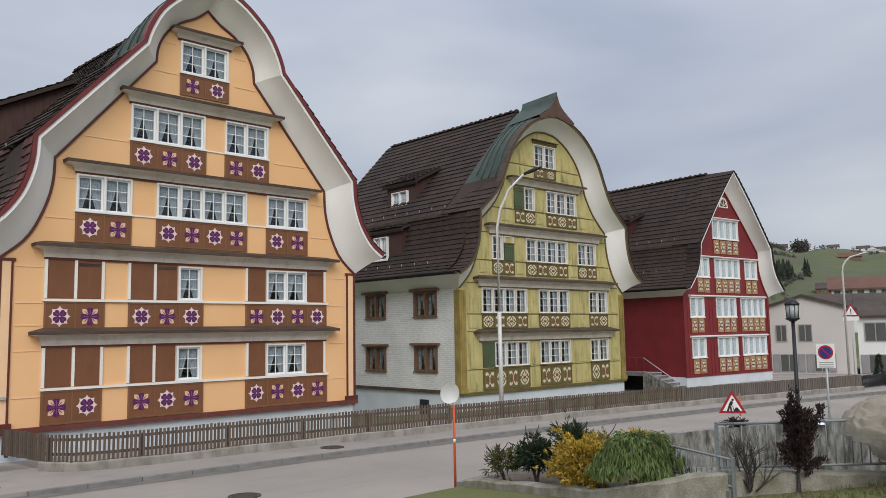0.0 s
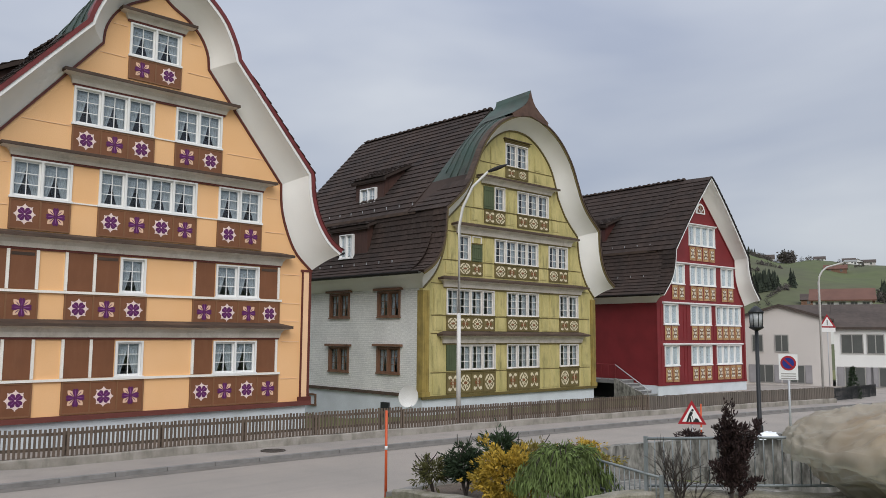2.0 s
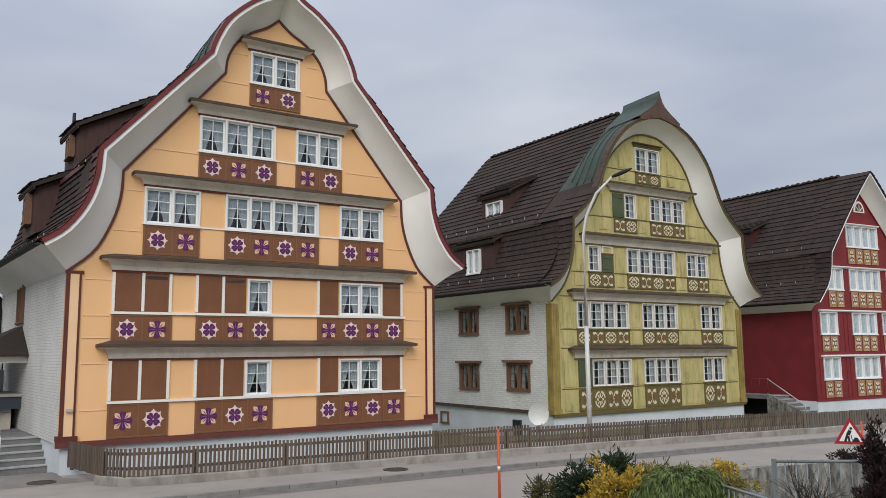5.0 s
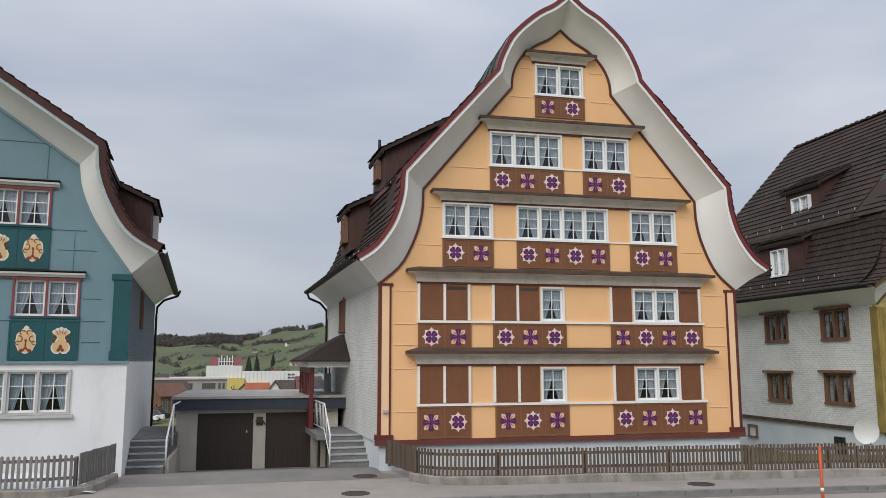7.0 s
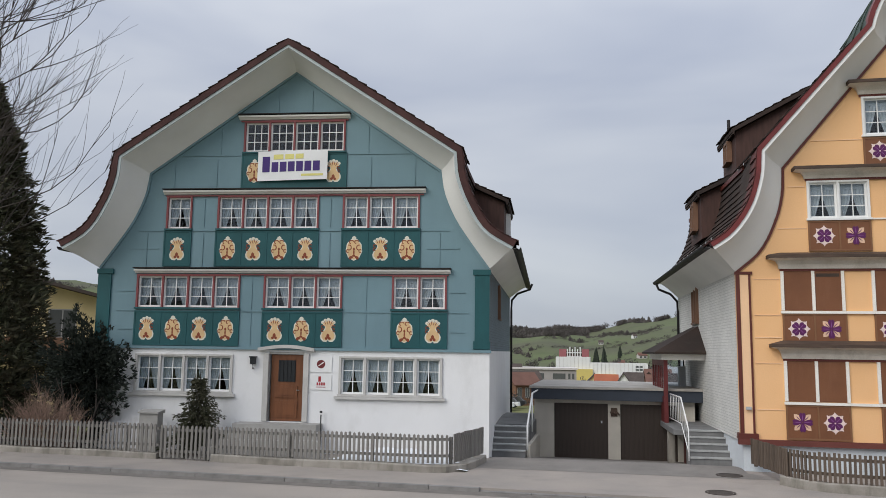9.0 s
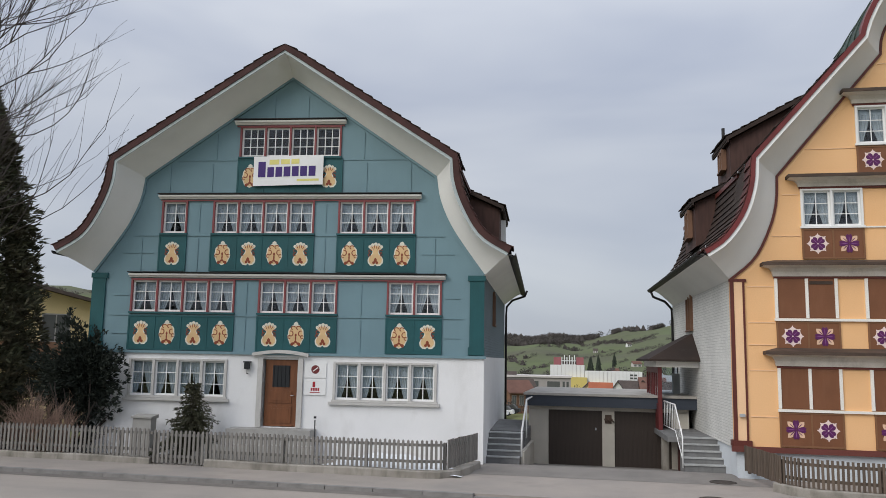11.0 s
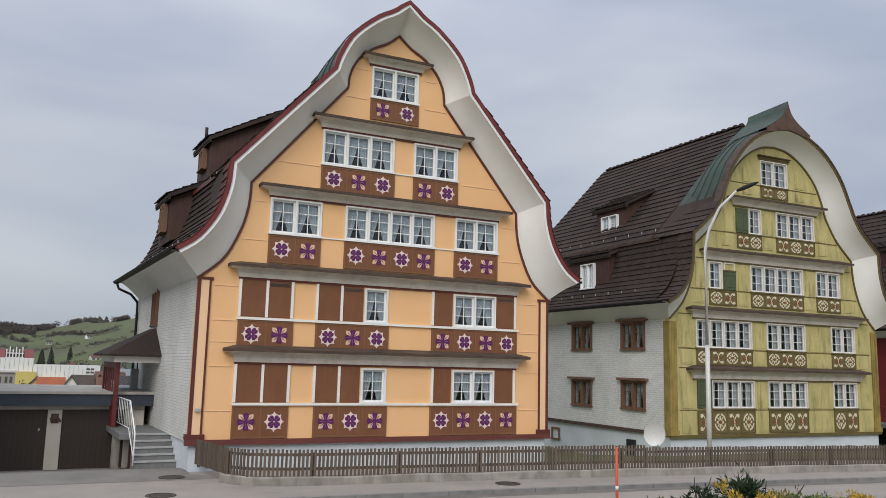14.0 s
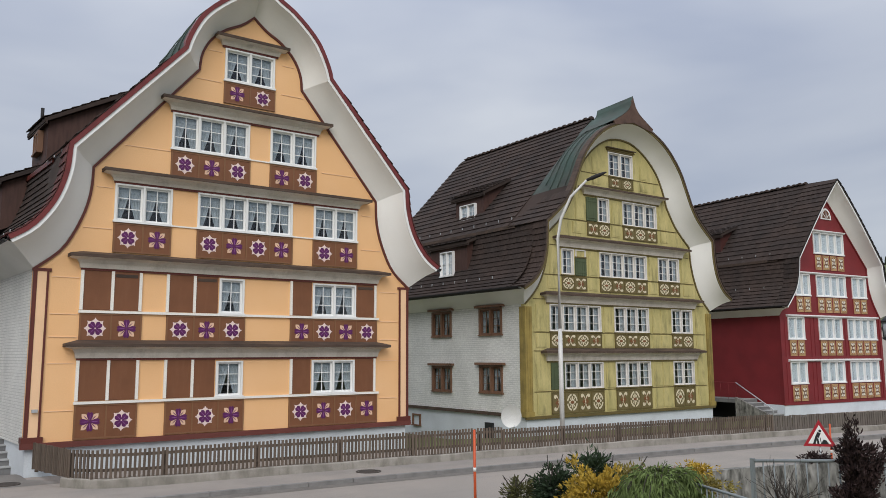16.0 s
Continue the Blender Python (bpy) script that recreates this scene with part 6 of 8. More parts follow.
def picket_fence(name, points, zb, height, pitch, wide, mat, label, post_every=2.3, pointed=False):
    fence = thing(name, pose(points[0][0], points[0][1], 0), label, "fence")
    ox, oy = points[0]
    bm = bmesh.new()
    if pointed:
        prism(bm, [(-wide / 2, 0), (wide / 2, 0), (wide / 2, height - wide / 2), (0, height), (-wide / 2, height - wide / 2)], -0.012, 0.012)
    else:
        box(bm, -wide / 2, wide / 2, -0.012, 0.012, 0, height)
    me = mesh_of("pale", bm, mat)
    rng = random.Random(len(points))
    for x, y, a in along(points, pitch):
        p = piece("pale", me, fence, (x - ox + 0.02 * math.sin(a), y - oy - 0.02 * math.cos(a), zb + 0.03 + rng.uniform(-0.012, 0.012)), a)
        p.rotation_euler = (0, rng.uniform(-0.012, 0.012), a)
    for h in (0.18, height - 0.14):
        bm = bmesh.new()
        rows = []
        for x, y, a in along(points, 0.5) + [(points[-1][0], points[-1][1], 0)]:
            x, y = x - ox, y - oy
            rows.append([(x, y + 0.0, zb + h), (x, y + 0.045, zb + h), (x, y + 0.045, zb + h + 0.07), (x, y, zb + h + 0.07)])
        sheet(bm, rows, close=True, smooth=False)
        part("rail", bm, mat, fence)
    bm = bmesh.new()
    box(bm, -0.04, 0.04, 0.046, 0.12, -0.05, height - 0.06)
    me = mesh_of("post", bm, mat)
    for x, y, a in along(points, post_every):
        piece("post", me, fence, (x - ox, y - oy, zb), a)
    return fence


def low_wall(points, height, thick, label, mat="concrete"):
    bm = bmesh.new()
    pts = along(points, 0.6)
    rows = []
    for x, y, a in pts + [(*points[-1], pts[-1][2])]:
        nx, ny = math.sin(a), -math.cos(a)
        w = thick / 2
        j = 0.012 * math.sin(x * 9.1 + y * 5)
        rows.append([(x + nx * w, y + ny * w, -0.1), (x + nx * (w - 0.01), y + ny * (w - 0.01), height - 0.03 + j), (x + nx * (w - 0.04), y + ny * (w - 0.04), height + j), (x - nx * w, y - ny * w, height + j), (x - nx * w, y - ny * w, -0.1)])
    vr = sheet(bm, rows, smooth=False)
    bm.faces.new(vr[0])
    bm.faces.new(vr[-1])
    return tagged(part("garden_wall", bm, mat), label, "wall", kind="structure")


front = [(x, wall_y(x) + 0.12) for x in [5.9 + 1.3 * i for i in range(27)] + [40.6]]
yellow_line = [(3.95, 23.35), (4.35, 21.1), (4.75, 20.6), (5.3, 20.38)] + front
low_wall([(4.3, 21.3), (4.7, 20.6), (5.3, 20.38)] + front, 0.30, 0.24, "low stained concrete garden wall")
cut = next(i for i, p in enumerate(yellow_line) if p[0] > 16)
picket_fence("picket_fence", yellow_line[:cut + 1], 0.27, 0.67, 0.105, 0.06, "fence", "weathered brown picket fence on a low wall")
cut2 = next(i for i, p in enumerate(yellow_line) if p[0] > 27)
picket_fence("picket_fence", yellow_line[cut:cut2 + 1], 0.25, 0.62, 0.11, 0.068, "fence", "weathered brown picket fence in front of the green house")
picket_fence("picket_fence", yellow_line[cut2:], 0.25, 0.56, 0.13, 0.10, "fence_mid", "grey-brown boarded fence in front of the red house")
picket_fence("picket_fence", [(41.2, wall_y(41.2) + 0.5), (46.5, wall_y(46.5) + 1.6)], 0.1, 0.62, 0.13, 0.06, "black", "dark picket fence before the pale building")
bl = [(x, wall_y(x) + 0.12) for x in [-34 + 1.5 * i for i in range(15)]]
low_wall(bl + [(-12.3, wall_y(-12.3) + 0.12)], 0.26, 0.22, "low concrete garden wall")
low_wall([(-10.6, wall_y(-10.6) + 0.12), (-6, wall_y(-6) + 0.1), (-4.5, 20.75), (-3.9, 20.9), (-3.55, 21.5), (-3.4, 23.2)], 0.28, 0.26, "low stained concrete garden wall")
picket_fence("picket_fence", bl + [(-12.3, wall_y(-12.3) + 0.12)], 0.25, 0.78, 0.135, 0.068, "fence_grey", "silver-grey picket fence on a low wall", pointed=True)
picket_fence("garden_gate", [(-12.2, wall_y(-12.2) + 0.1), (-10.7, wall_y(-10.7) + 0.1)], 0.10, 0.9, 0.135, 0.068, "fence_grey", "silver-grey picket gate between two low walls", 1.4, True)
picket_fence("picket_fence", [(-10.6, wall_y(-10.6) + 0.12), (-6, wall_y(-6) + 0.1), (-4.5, 20.8), (-3.95, 21.0)], 0.27, 0.74, 0.125, 0.065, "fence_grey", "silver-grey picket fence bending round the corner", pointed=True)
picket_fence("picket_fence", [(-3.85, 21.1), (-3.5, 22.6), (-3.4, 23.2)], 0.28, 0.74, 0.14, 0.1, "fence_grey", "short grey fence beside the drive", 1.0)
M["snow"] = material("old_snow", (0.85, 0.87, 0.9), 0.7, vary=0.05, size=4, grain=30, bump=0.4)
bm = bmesh.new()
sheet(bm, [[(x, y, 0.12 + 0.42 * max(0.0, 1 - ((x + 5.6) / 2.0) ** 2) * max(0.0, 1 - ((y - 21.8) / 0.75) ** 2) + 0.03 * math.sin(7 * x + 4 * y)) for x in [-7.7 + 0.2 * i for i in range(22)]] for y in [21.0 + 0.12 * j for j in range(14)]])
tagged(part("snow_heap", bm, "snow"), "flat heap of old snow behind the fence", "snow")
# manhole covers
M["iron"] = material("rusty_cast_iron", (0.09, 0.075, 0.065), 0.7, metal=0.4, vary=0.25, size=8, grain=60, bump=0.4)
for x, y, z in ((11.35, 18.95, 0.089), (6.35, 15.0, 0.004), (2.6, 19.6, 0.089), (3.2, 22.4, 0.094)):
    cover = thing("manhole_cover", pose(x, y, z), "round rusty iron manhole cover in the asphalt", "manhole cover", "manhole covers")
    bm = bmesh.new()
    for r0, r1, h in ((0.0, 0.27, 0.008), (0.29, 0.34, 0.01)):
        sheet(bm, [[(r0 * math.cos(a), r0 * math.sin(a), h) for a in (2 * math.pi * i / 24 for i in range(24))], [(r1 * math.cos(a), r1 * math.sin(a), h) for a in (2 * math.pi * i / 24 for i in range(24))], [(r1 * math.cos(a), r1 * math.sin(a), -0.02) for a in (2 * math.pi * i / 24 for i in range(24))]], close=True, smooth=False) if r0 else sheet(bm, [[(0.001 * math.cos(a), 0.001 * math.sin(a), h) for a in (2 * math.pi * i / 24 for i in range(24))], [(r1 * math.cos(a), r1 * math.sin(a), h) for a in (2 * math.pi * i / 24 for i in range(24))]], close=True, smooth=False)
    part("lid", bm, "iron", cover)

# ---- street furniture ----
lamp = thing("street_lamp", pose(18.69, 19.13, 0), "tall grey street lamp with a bent arm behind the fence", "street lamp")
bm = bmesh.new()
tube(bm, [(0, 0, 0), (0, 0, 4.0)], [0.085, 0.07], 12)
tube(bm, [(0, 0, 4.0), (0, 0, 7.0), (0.08, -0.08, 7.65), (0.32, -0.33, 8.4), (0.7, -0.73, 8.95)], [0.06, 0.052, 0.05, 0.045, 0.04], 10)
part("pole", bm, "lamp_paint", lamp, "pale grey tapered pole")
bm = bmesh.new()
d = Vector((0.69, -0.72, 0.38)).normalized()
p0 = Vector((0.68, -0.71, 8.93))
tube(bm, [p0 + d * k * 0.12 for k in range(7)], [0.04, 0.055, 0.07, 0.07, 0.065, 0.05, 0.02], 8)
part("lamp_head", bm, "gutter", lamp, "flat grey lamp head")
dish = thing("satellite_dish", pose(19.75, 22.94, 0, 0, 0, -32), "white satellite dish on a pole beside the green house", "satellite dish")
M["dish"] = material("off_white_dish_enamel", (0.74, 0.74, 0.72), 0.4, vary=0.06)
bm = bmesh.new()
rows = [[(0.38 * r * math.cos(a), -0.1 + 0.12 * r * r * -1 - 0.16 * 0.42 * r * math.sin(a), 0.92 + 0.42 * r * math.sin(a)) for a in (2 * math.pi * i / 28 for i in range(28))] for r in (0.02, 0.3, 0.6, 0.85, 1.0)]
sheet(bm, rows, close=True)
part("reflector", bm, "dish", dish, fix=False)
bm = bmesh.new()
tube(bm, [(0, 0.0, 0), (0, 0.0, 0.95)], 0.03, 8)
part("mast", bm, "steel", dish)
bm = bmesh.new()
tube(bm, [(0, -0.1, 0.5), (0.06, -0.55, 0.55)], 0.015, 6)
tube(bm, [(0.06, -0.5, 0.55), (0.06, -0.62, 0.6)], 0.035, 8)
part("receiver_arm", bm, "steel", dish)
M["orange"] = material("orange_snow_pole_paint", (0.62, 0.10, 0.03), 0.5, vary=0.15, size=4)
for x, y, h in ((9.47, 11.93, 1.79), (21.2, 11.6, 1.3)):
    pole = thing("snow_pole", pose(x, y, 0.0, 1, -1.2), "thin orange snow pole at the edge of the street", "snow pole", "snow poles")
    bm = bmesh.new()
    tube(bm, [(0, 0, 0), (0, 0, h)], [0.028, 0.024], 8)
    part("rod", bm, "orange", pole)
    bm = bmesh.new()
    tube(bm, [(0, 0, h - 0.75), (0, 0, h - 0.68)], 0.029, 8)
    part("reflector_band", bm, "sign_white", pole)

# steps along the side of the red house, down to the street
st2 = thing("outdoor_stair", house_red.matrix_world @ pose(-5.5, 0, 0), "grey stone steps with dark and pale handrails beside the red house", "stair")
for i in range(5):
    bm = bmesh.new()
    box(bm, 0.06, 1.12, 0.05 + 0.39 * i, 0.05 + 0.39 * (i + 1) + (0.0 if i == 4 else 0.04), -0.2, 0.137 + 0.17 * i)
    box(bm, 0.06, 1.12, 0.02 + 0.39 * i, 0.05 + 0.39 * (i + 1), 0.138 + 0.17 * i, 0.17 + 0.17 * i, 1)
    part("step", bm, ["step", "nosing"], st2)
bm = bmesh.new()
box(bm, -0.06, 1.12, 2.01, 6.5, 0.66, 0.85)
part("landing", bm, "step", st2, "grey stone landing at the side door")
bm = bmesh.new()
profile_x(bm, [(-0.15, -0.2), (-0.15, 0.12), (2.0, 0.95), (2.0, -0.2)], -0.08, 0.057)
part("cheek_wall", bm, "stained_wall", st2, "stained stone cheek of the steps")
bm = bmesh.new()
profile_x(bm, [(3.6, -0.2), (3.6, 0.65), (6.5, 0.65), (6.5, -0.2)], -0.06, 0.06)
part("landing_wall", bm, "stained_wall", st2, "stained stone wall under the landing")
# solid black block painted in for the deep shade below the landing
bm = bmesh.new()
box(bm, 0.9, 1.1, 2.02, 6.4, -0.2, 0.65)
part("cellar_wall", bm, "black", st2, "black block in place of the shade under the landing")
bm = bmesh.new()
tube(bm, [(0, -0.17, 0.08), (0, -0.17, 0.45), (0, 1.97, 1.68)], 0.028, 6)
part("handrail", bm, "steel", st2, "pale metal handrail")
bm = bmesh.new()
tube(bm, [(0, 1.97, 0.86), (0, 1.97, 1.68), (0, 6.4, 1.68), (0, 6.4, 0.86)], 0.022, 6)
for k in range(1, 9):
    tube(bm, [(0, 1.97 + 0.5 * k, 0.85), (0, 1.97 + 0.5 * k, 1.68)], 0.012, 5)
part("balustrade", bm, "r_wall", st2, "dark red balustrade of the landing")
# ---- far: hills, woods, town ----
M["meadow"] = material("spring_meadow", (0.090, 0.114, 0.040), 0.95, vary=0.35, size=0.016, mix_at=0.55, second=(0.082, 0.080, 0.046), grain=0.12, bump=0, grain_vary=0.12, streak=0.45, streak_color=(0.060, 0.055, 0.042), streak_size=(0.012, 0.012, 0.05), streak_at=0.58)
M["wood"] = material("bare_hill_wood", (0.098, 0.086, 0.076), 0.95, vary=0.3, size=0.05, grain=0.6, bump=0, rand=0.4)
M["conifer"] = material("dark_conifer_needles", (0.026, 0.034, 0.022), 0.9, vary=0.3, size=2, grain=8, bump=0, rand=0.45)
M["tan_wall"] = material("pale_far_wall", (0.58, 0.545, 0.515), 0.9, vary=0.08, size=0.3)
M["far_white"] = material("far_white_wall", (0.76, 0.76, 0.74), 0.9, vary=0.08, size=0.2)
M["far_yellow"] = material("far_yellow_wall", (0.62, 0.50, 0.16), 0.9, vary=0.1, size=0.2)
M["far_pink"] = material("far_pink_wall", (0.36, 0.13, 0.14), 0.9, vary=0.1, size=0.2)
M["far_roof_red"] = material("far_red_roof", (0.15, 0.075, 0.055), 0.9, vary=0.2, size=0.5)
M["far_roof_brown"] = material("far_brown_roof", (0.085, 0.065, 0.055), 0.9, vary=0.25, size=0.6, grain=5, grain_vary=0.25, streak=0.5, streak_color=(0.045, 0.036, 0.032), streak_size=(2.5, 2.5, 2.5), streak_at=0.5)
M["far_roof_orange"] = material("far_orange_tile_roof", (0.34, 0.10, 0.045), 0.9, vary=0.2, size=0.5)
M["town_grey"] = material("grey_brown_town_wall", (0.36, 0.335, 0.315), 0.9, vary=0.12, size=0.4)
M["shutter_grey"] = material("grey_shutter_paint", (0.30, 0.29, 0.30), 0.7, vary=0.15)
M["pale_yellow"] = material("pale_yellow_plaster", (0.72, 0.58, 0.31), 0.9, vary=0.1, size=0.8)
M["far_glass"] = material("far_dark_window", (0.10, 0.105, 0.10), 0.25, vary=0.1, bump=0)

CREST = [(-180, 3), (-120, 3.2), (-80, 4.0), (-50, 4.4), (-38, 4.3), (-33, 3.8), (-20, 2.0), (-7, 1.46), (-3, 1.72), (-0.7, 1.6), (0.8, 1.78), (2.2, 2.12), (5, 2.62), (12, 3.4), (30, 4), (50, 4.8), (66, 5.1), (70, 4.9), (74, 4.4), (100, 4), (140, 3.2), (180, 3)]


def crest(az):
    for (a, e), (b, f) in zip(CREST, CREST[1:]):
        if a <= az <= b:
            return e + (f - e) * (az - a) / (b - a)
    return 3.0


def hill_z(az, r):
    w = min(1.0, max(0.0, (r - 190) / 520))
    w = w * w * (3 - 2 * w)
    top = 3.2 + 700 * math.tan(radians(crest(az) - 0.12))
    bumpy = (noise.noise(Vector((az * 0.09, r * 0.006, 3.0))) * 9 + noise.noise(Vector((az * 0.35, r * 0.012, 7.0))) * 7) * w
    return -5.2 + (top + 5.2) * w + bumpy * (1 - max(0, (r - 560) / 300))


bm = bmesh.new()
rs = [150, 190, 215, 240, 270, 300, 330, 360, 390, 420, 450, 480, 510, 540, 570, 600, 625, 650, 675, 700, 760, 900]
sheet(bm, [[(r * math.sin(radians(a)), r * math.cos(radians(a)), hill_z(a, r) if r <= 700 else hill_z(a, 700) - (r - 700) * 0.25) for a in [-180 + 2 * i for i in range(84)] + [-12 + 0.5 * i for i in range(48)] + [12 + 2 * i for i in range(24)] + [60 + 0.5 * i for i in range(40)] + [80 + 2 * i for i in range(51)]] for r in rs])
tagged(part("hills", bm, "meadow", fix=False), "green meadow hills round the town", "hills", kind="structure")


def clumps(name, spots, mat, label, blades=10):
    """Far trees in one object: firs as ragged stacked tiers, leafless trees as loose round clouds of small flakes."""
    rng = random.Random(len(spots))
    verts, faces = [], []
    for x, y, z, h, w, tall in spots:
        if tall:
            for k in range(6):
                low, ring, b = h * (0.06 + 0.145 * k), w * (1.0 - 0.145 * k) * 1.15, len(verts)
                turn = rng.uniform(0, 6.28)
                for i in range(8):
                    r = ring * (1.15 if i % 2 else 0.55) * rng.uniform(0.8, 1.15)
                    verts.append((x + r * math.cos(turn + 0.785 * i), y + r * math.sin(turn + 0.785 * i), z + low - rng.uniform(0, 0.05) * h))
                verts.append((x + rng.uniform(-0.03, 0.03) * h, y, z + low + h * 0.30))
                faces += [(b + i, b + (i + 1) % 8, b + 8) for i in range(8)]
            continue
        for k in range(blades * 8):
            d = Vector((rng.gauss(0, 1), rng.gauss(0, 1), rng.gauss(0, 1))).normalized() * rng.random() ** 0.45
            c = Vector((x + d.x * w * 0.75, y + d.y * w * 0.75, z + h * 0.55 + d.z * h * 0.47))
            u = Vector((rng.gauss(0, 1), rng.gauss(0, 1), rng.gauss(0, 1))).normalized() * h * rng.uniform(0.05, 0.13)
            v = u.cross(Vector((rng.gauss(0, 1), rng.gauss(0, 1), rng.gauss(0, 1)))).normalized() * h * rng.uniform(0.03, 0.08)
            b = len(verts)
            verts += [tuple(c - u), tuple(c + v), tuple(c + u), tuple(c - v)]
            faces.append((b, b + 1, b + 2, b + 3))
    me = bpy.data.meshes.new(name)
    me.from_pydata(verts, [], faces)
    me.materials.append(M[mat])
    return tagged(new(name, me), label, "trees", kind="stuff")


def on_hill(az, r, h, wide, tall, sink=0.5):
    return (r * math.sin(radians(az)), r * math.cos(radians(az)), hill_z(az, r) - sink, h, h * wide, tall)


rng = random.Random(11)
spots = []
# woods along the crests
for _ in range(2600):
    az, r = rng.uniform(-60, 100), rng.uniform(655, 702)
    if noise.noise(Vector((az * 0.22, r * 0.012, 9.0))) < 0.02 or 66.5 < az < 75:
        continue
    spots.append(on_hill(az, r, rng.uniform(2.5, 5.5), 0.6, rng.random() < 0.3))
for _ in range(3300):
    az = rng.uniform(-11, 6)
    r = rng.uniform(530 if az < -3.2 else 575 if az < -1 else 665, 702)
    if az > -0.9 and noise.noise(Vector((az * 1.1, 4.0, 2.0))) < 0.05:
        continue
    spots.append(on_hill(az, r, rng.uniform(2.2, 4.6), 0.75, rng.random() < 0.12, 0.8))
# copses, hedges and single trees on the slopes
for _ in range(70):
    az0, r0 = rng.choice((rng.uniform(-12, 8), rng.uniform(63, 76), rng.uniform(-50, -25))), rng.uniform(300, 600)
    lean, n = rng.uniform(-40, 40), rng.randint(4, 26)
    for k in range(n):
        u = (k / n - 0.5) * rng.uniform(0.8, 1.2)
        if 67.3 < az0 < 74 and r0 > 420:
            continue
        spots.append(on_hill(az0 + u * n * 0.07, r0 + lean * u + rng.uniform(-4, 4), rng.uniform(1.4, 3.4), 0.7, rng.random() < 0.15))
# hedges and orchards between the houses and the slope
for _ in range(26):
    az0, r0 = rng.uniform(-7, 5), rng.uniform(330, 560)
    for k in range(rng.randint(5, 18)):
        spots.append(on_hill(az0 + k * 0.11, r0 + k * 1.5 + rng.uniform(-3, 3), rng.uniform(1.0, 2.4), 0.75, rng.random() < 0.1))
# the dark copse in the middle of the slope
for _ in range(150):
    u = rng.random()
    spots.append(on_hill(-3.9 + 1.5 * u + rng.gauss(0, 0.12), 505 + 55 * u + rng.uniform(-14, 14), rng.uniform(2, 4.2), 0.6, False))
# rounded bare trees over the red house
for az0, n, h0 in ((67.3, 46, 11), (65.6, 40, 5), (66.3, 30, 4.5), (68.5, 8, 5), (70.6, 10, 4), (71.6, 12, 3.5), (72.9, 40, 6), (65.3, 30, 4), (69.2, 6, 3)):
    for _ in range(n):
        spots.append(on_hill(az0 + rng.gauss(0, 0.22), rng.uniform(600, 680) if az0 < 72 else rng.uniform(420, 460), h0 * rng.uniform(0.5, 1.0), 0.55, False, 0.8))
clumps("hill_wood", spots, "wood", "dark woods and bare trees along the hill crests", 6)
spots = []
for az, r, n, sp in ((65.7, 432, 70, 1.05), (67.6, 445, 3, 0.1), (73.4, 430, 9, 0.6), (-0.42, 300, 3, 0.1), (0.1, 320, 2, 0.05), (1.15, 340, 2, 0.1), (-35, 320, 9, 2.0), (65.1, 640, 9, 0.35)):
    for _ in range(n):
        h = rng.uniform(5, 7.5) if az < 60 or r > 600 else rng.uniform(6.5, 11)
        spots.append(on_hill(az + rng.uniform(-sp, sp), r + rng.uniform(-8, 8), h, 0.2, True))
clumps("fir_group", spots, "conifer", "dark fir trees on the hillside", 5)


def far_house(m, w, d, h, roof_h, wall, roof, label, rows=2, cols=3, flat=False, over=0.5, along_x=True, shutters=False, name="house", bays=None):
    """A plain building: walls, gabled or flat roof and its windows; x along the front, y into the building."""
    ho = thing(name, m, label, "building")
    bm = bmesh.new()
    if flat or along_x:
        box(bm, -w / 2, w / 2, 0, d, -2, h)
    if along_x and not flat:
        profile_x(bm, [(0.02, h - 0.01), (d / 2, h + roof_h - 0.05), (d - 0.02, h - 0.01)], -w / 2 + 0.01, w / 2 - 0.01)
    elif not flat:
        prism(bm, [(-w / 2, -2), (w / 2, -2), (w / 2, h), (0, h + roof_h), (-w / 2, h)], 0, d)
    part("wall", bm, wall, ho)
    bm = bmesh.new()
    t = 0.16
    if flat:
        box(bm, -w / 2 - 0.2, w / 2 + 0.2, -0.2, d + 0.2, h, h + 0.35)
    elif along_x:
        s = roof_h / (d / 2)
        profile_x(bm, [(-over, h - s * over), (d / 2, h + roof_h), (d + over, h - s * over), (d + over, h - s * over + t), (d / 2, h + roof_h + t), (-over, h - s * over + t)], -w / 2 - over, w / 2 + over)
    else:
        s = roof_h / (w / 2)
        prism(bm, [(-w / 2 - over, h - s * over), (0, h + roof_h), (w / 2 + over, h - s * over), (w / 2 + over, h - s * over + t), (0, h + roof_h + t), (-w / 2 - over, h - s * over + t)], -over, d + over)
    part("roof", bm, roof, ho)
    sh = h / rows
    if bays is None:
        bays = [(-w / 2 + w * (c + 0.5) / cols, min(1.2, w / cols * 0.5), sh * (r + 0.34), sh * 0.45, r == 0) for r in range(rows) for c in range(cols)]
    for x, ww, z, wh, low in bays:
        bm = bmesh.new()
        box(bm, x - ww / 2 - 0.06, x + ww / 2 + 0.06, -0.05, 0.02, z - 0.06, z + wh + 0.06, 1)
        box(bm, x - ww / 2, x - 0.03, -0.06, 0, z, z + wh, 0)
        box(bm, x + 0.03, x + ww / 2, -0.06, 0, z, z + wh, 0)
        part("window", bm, ["far_glass", "stone"], ho)
        if shutters and low:
            for s in (-1, 1):
                bm = bmesh.new()
                box(bm, *sorted((x + s * (ww / 2 + 0.08), x + s * (ww / 2 + 0.5))), -0.07, -0.01, z - 0.04, z + wh + 0.04)
                part("shutter", bm, "shutter_grey", ho)
    return ho


def at_az(az, r, z, turn=0.0):
    return pose(r * math.sin(radians(az)), r * math.cos(radians(az)), z, 0, 0, -az + turn)


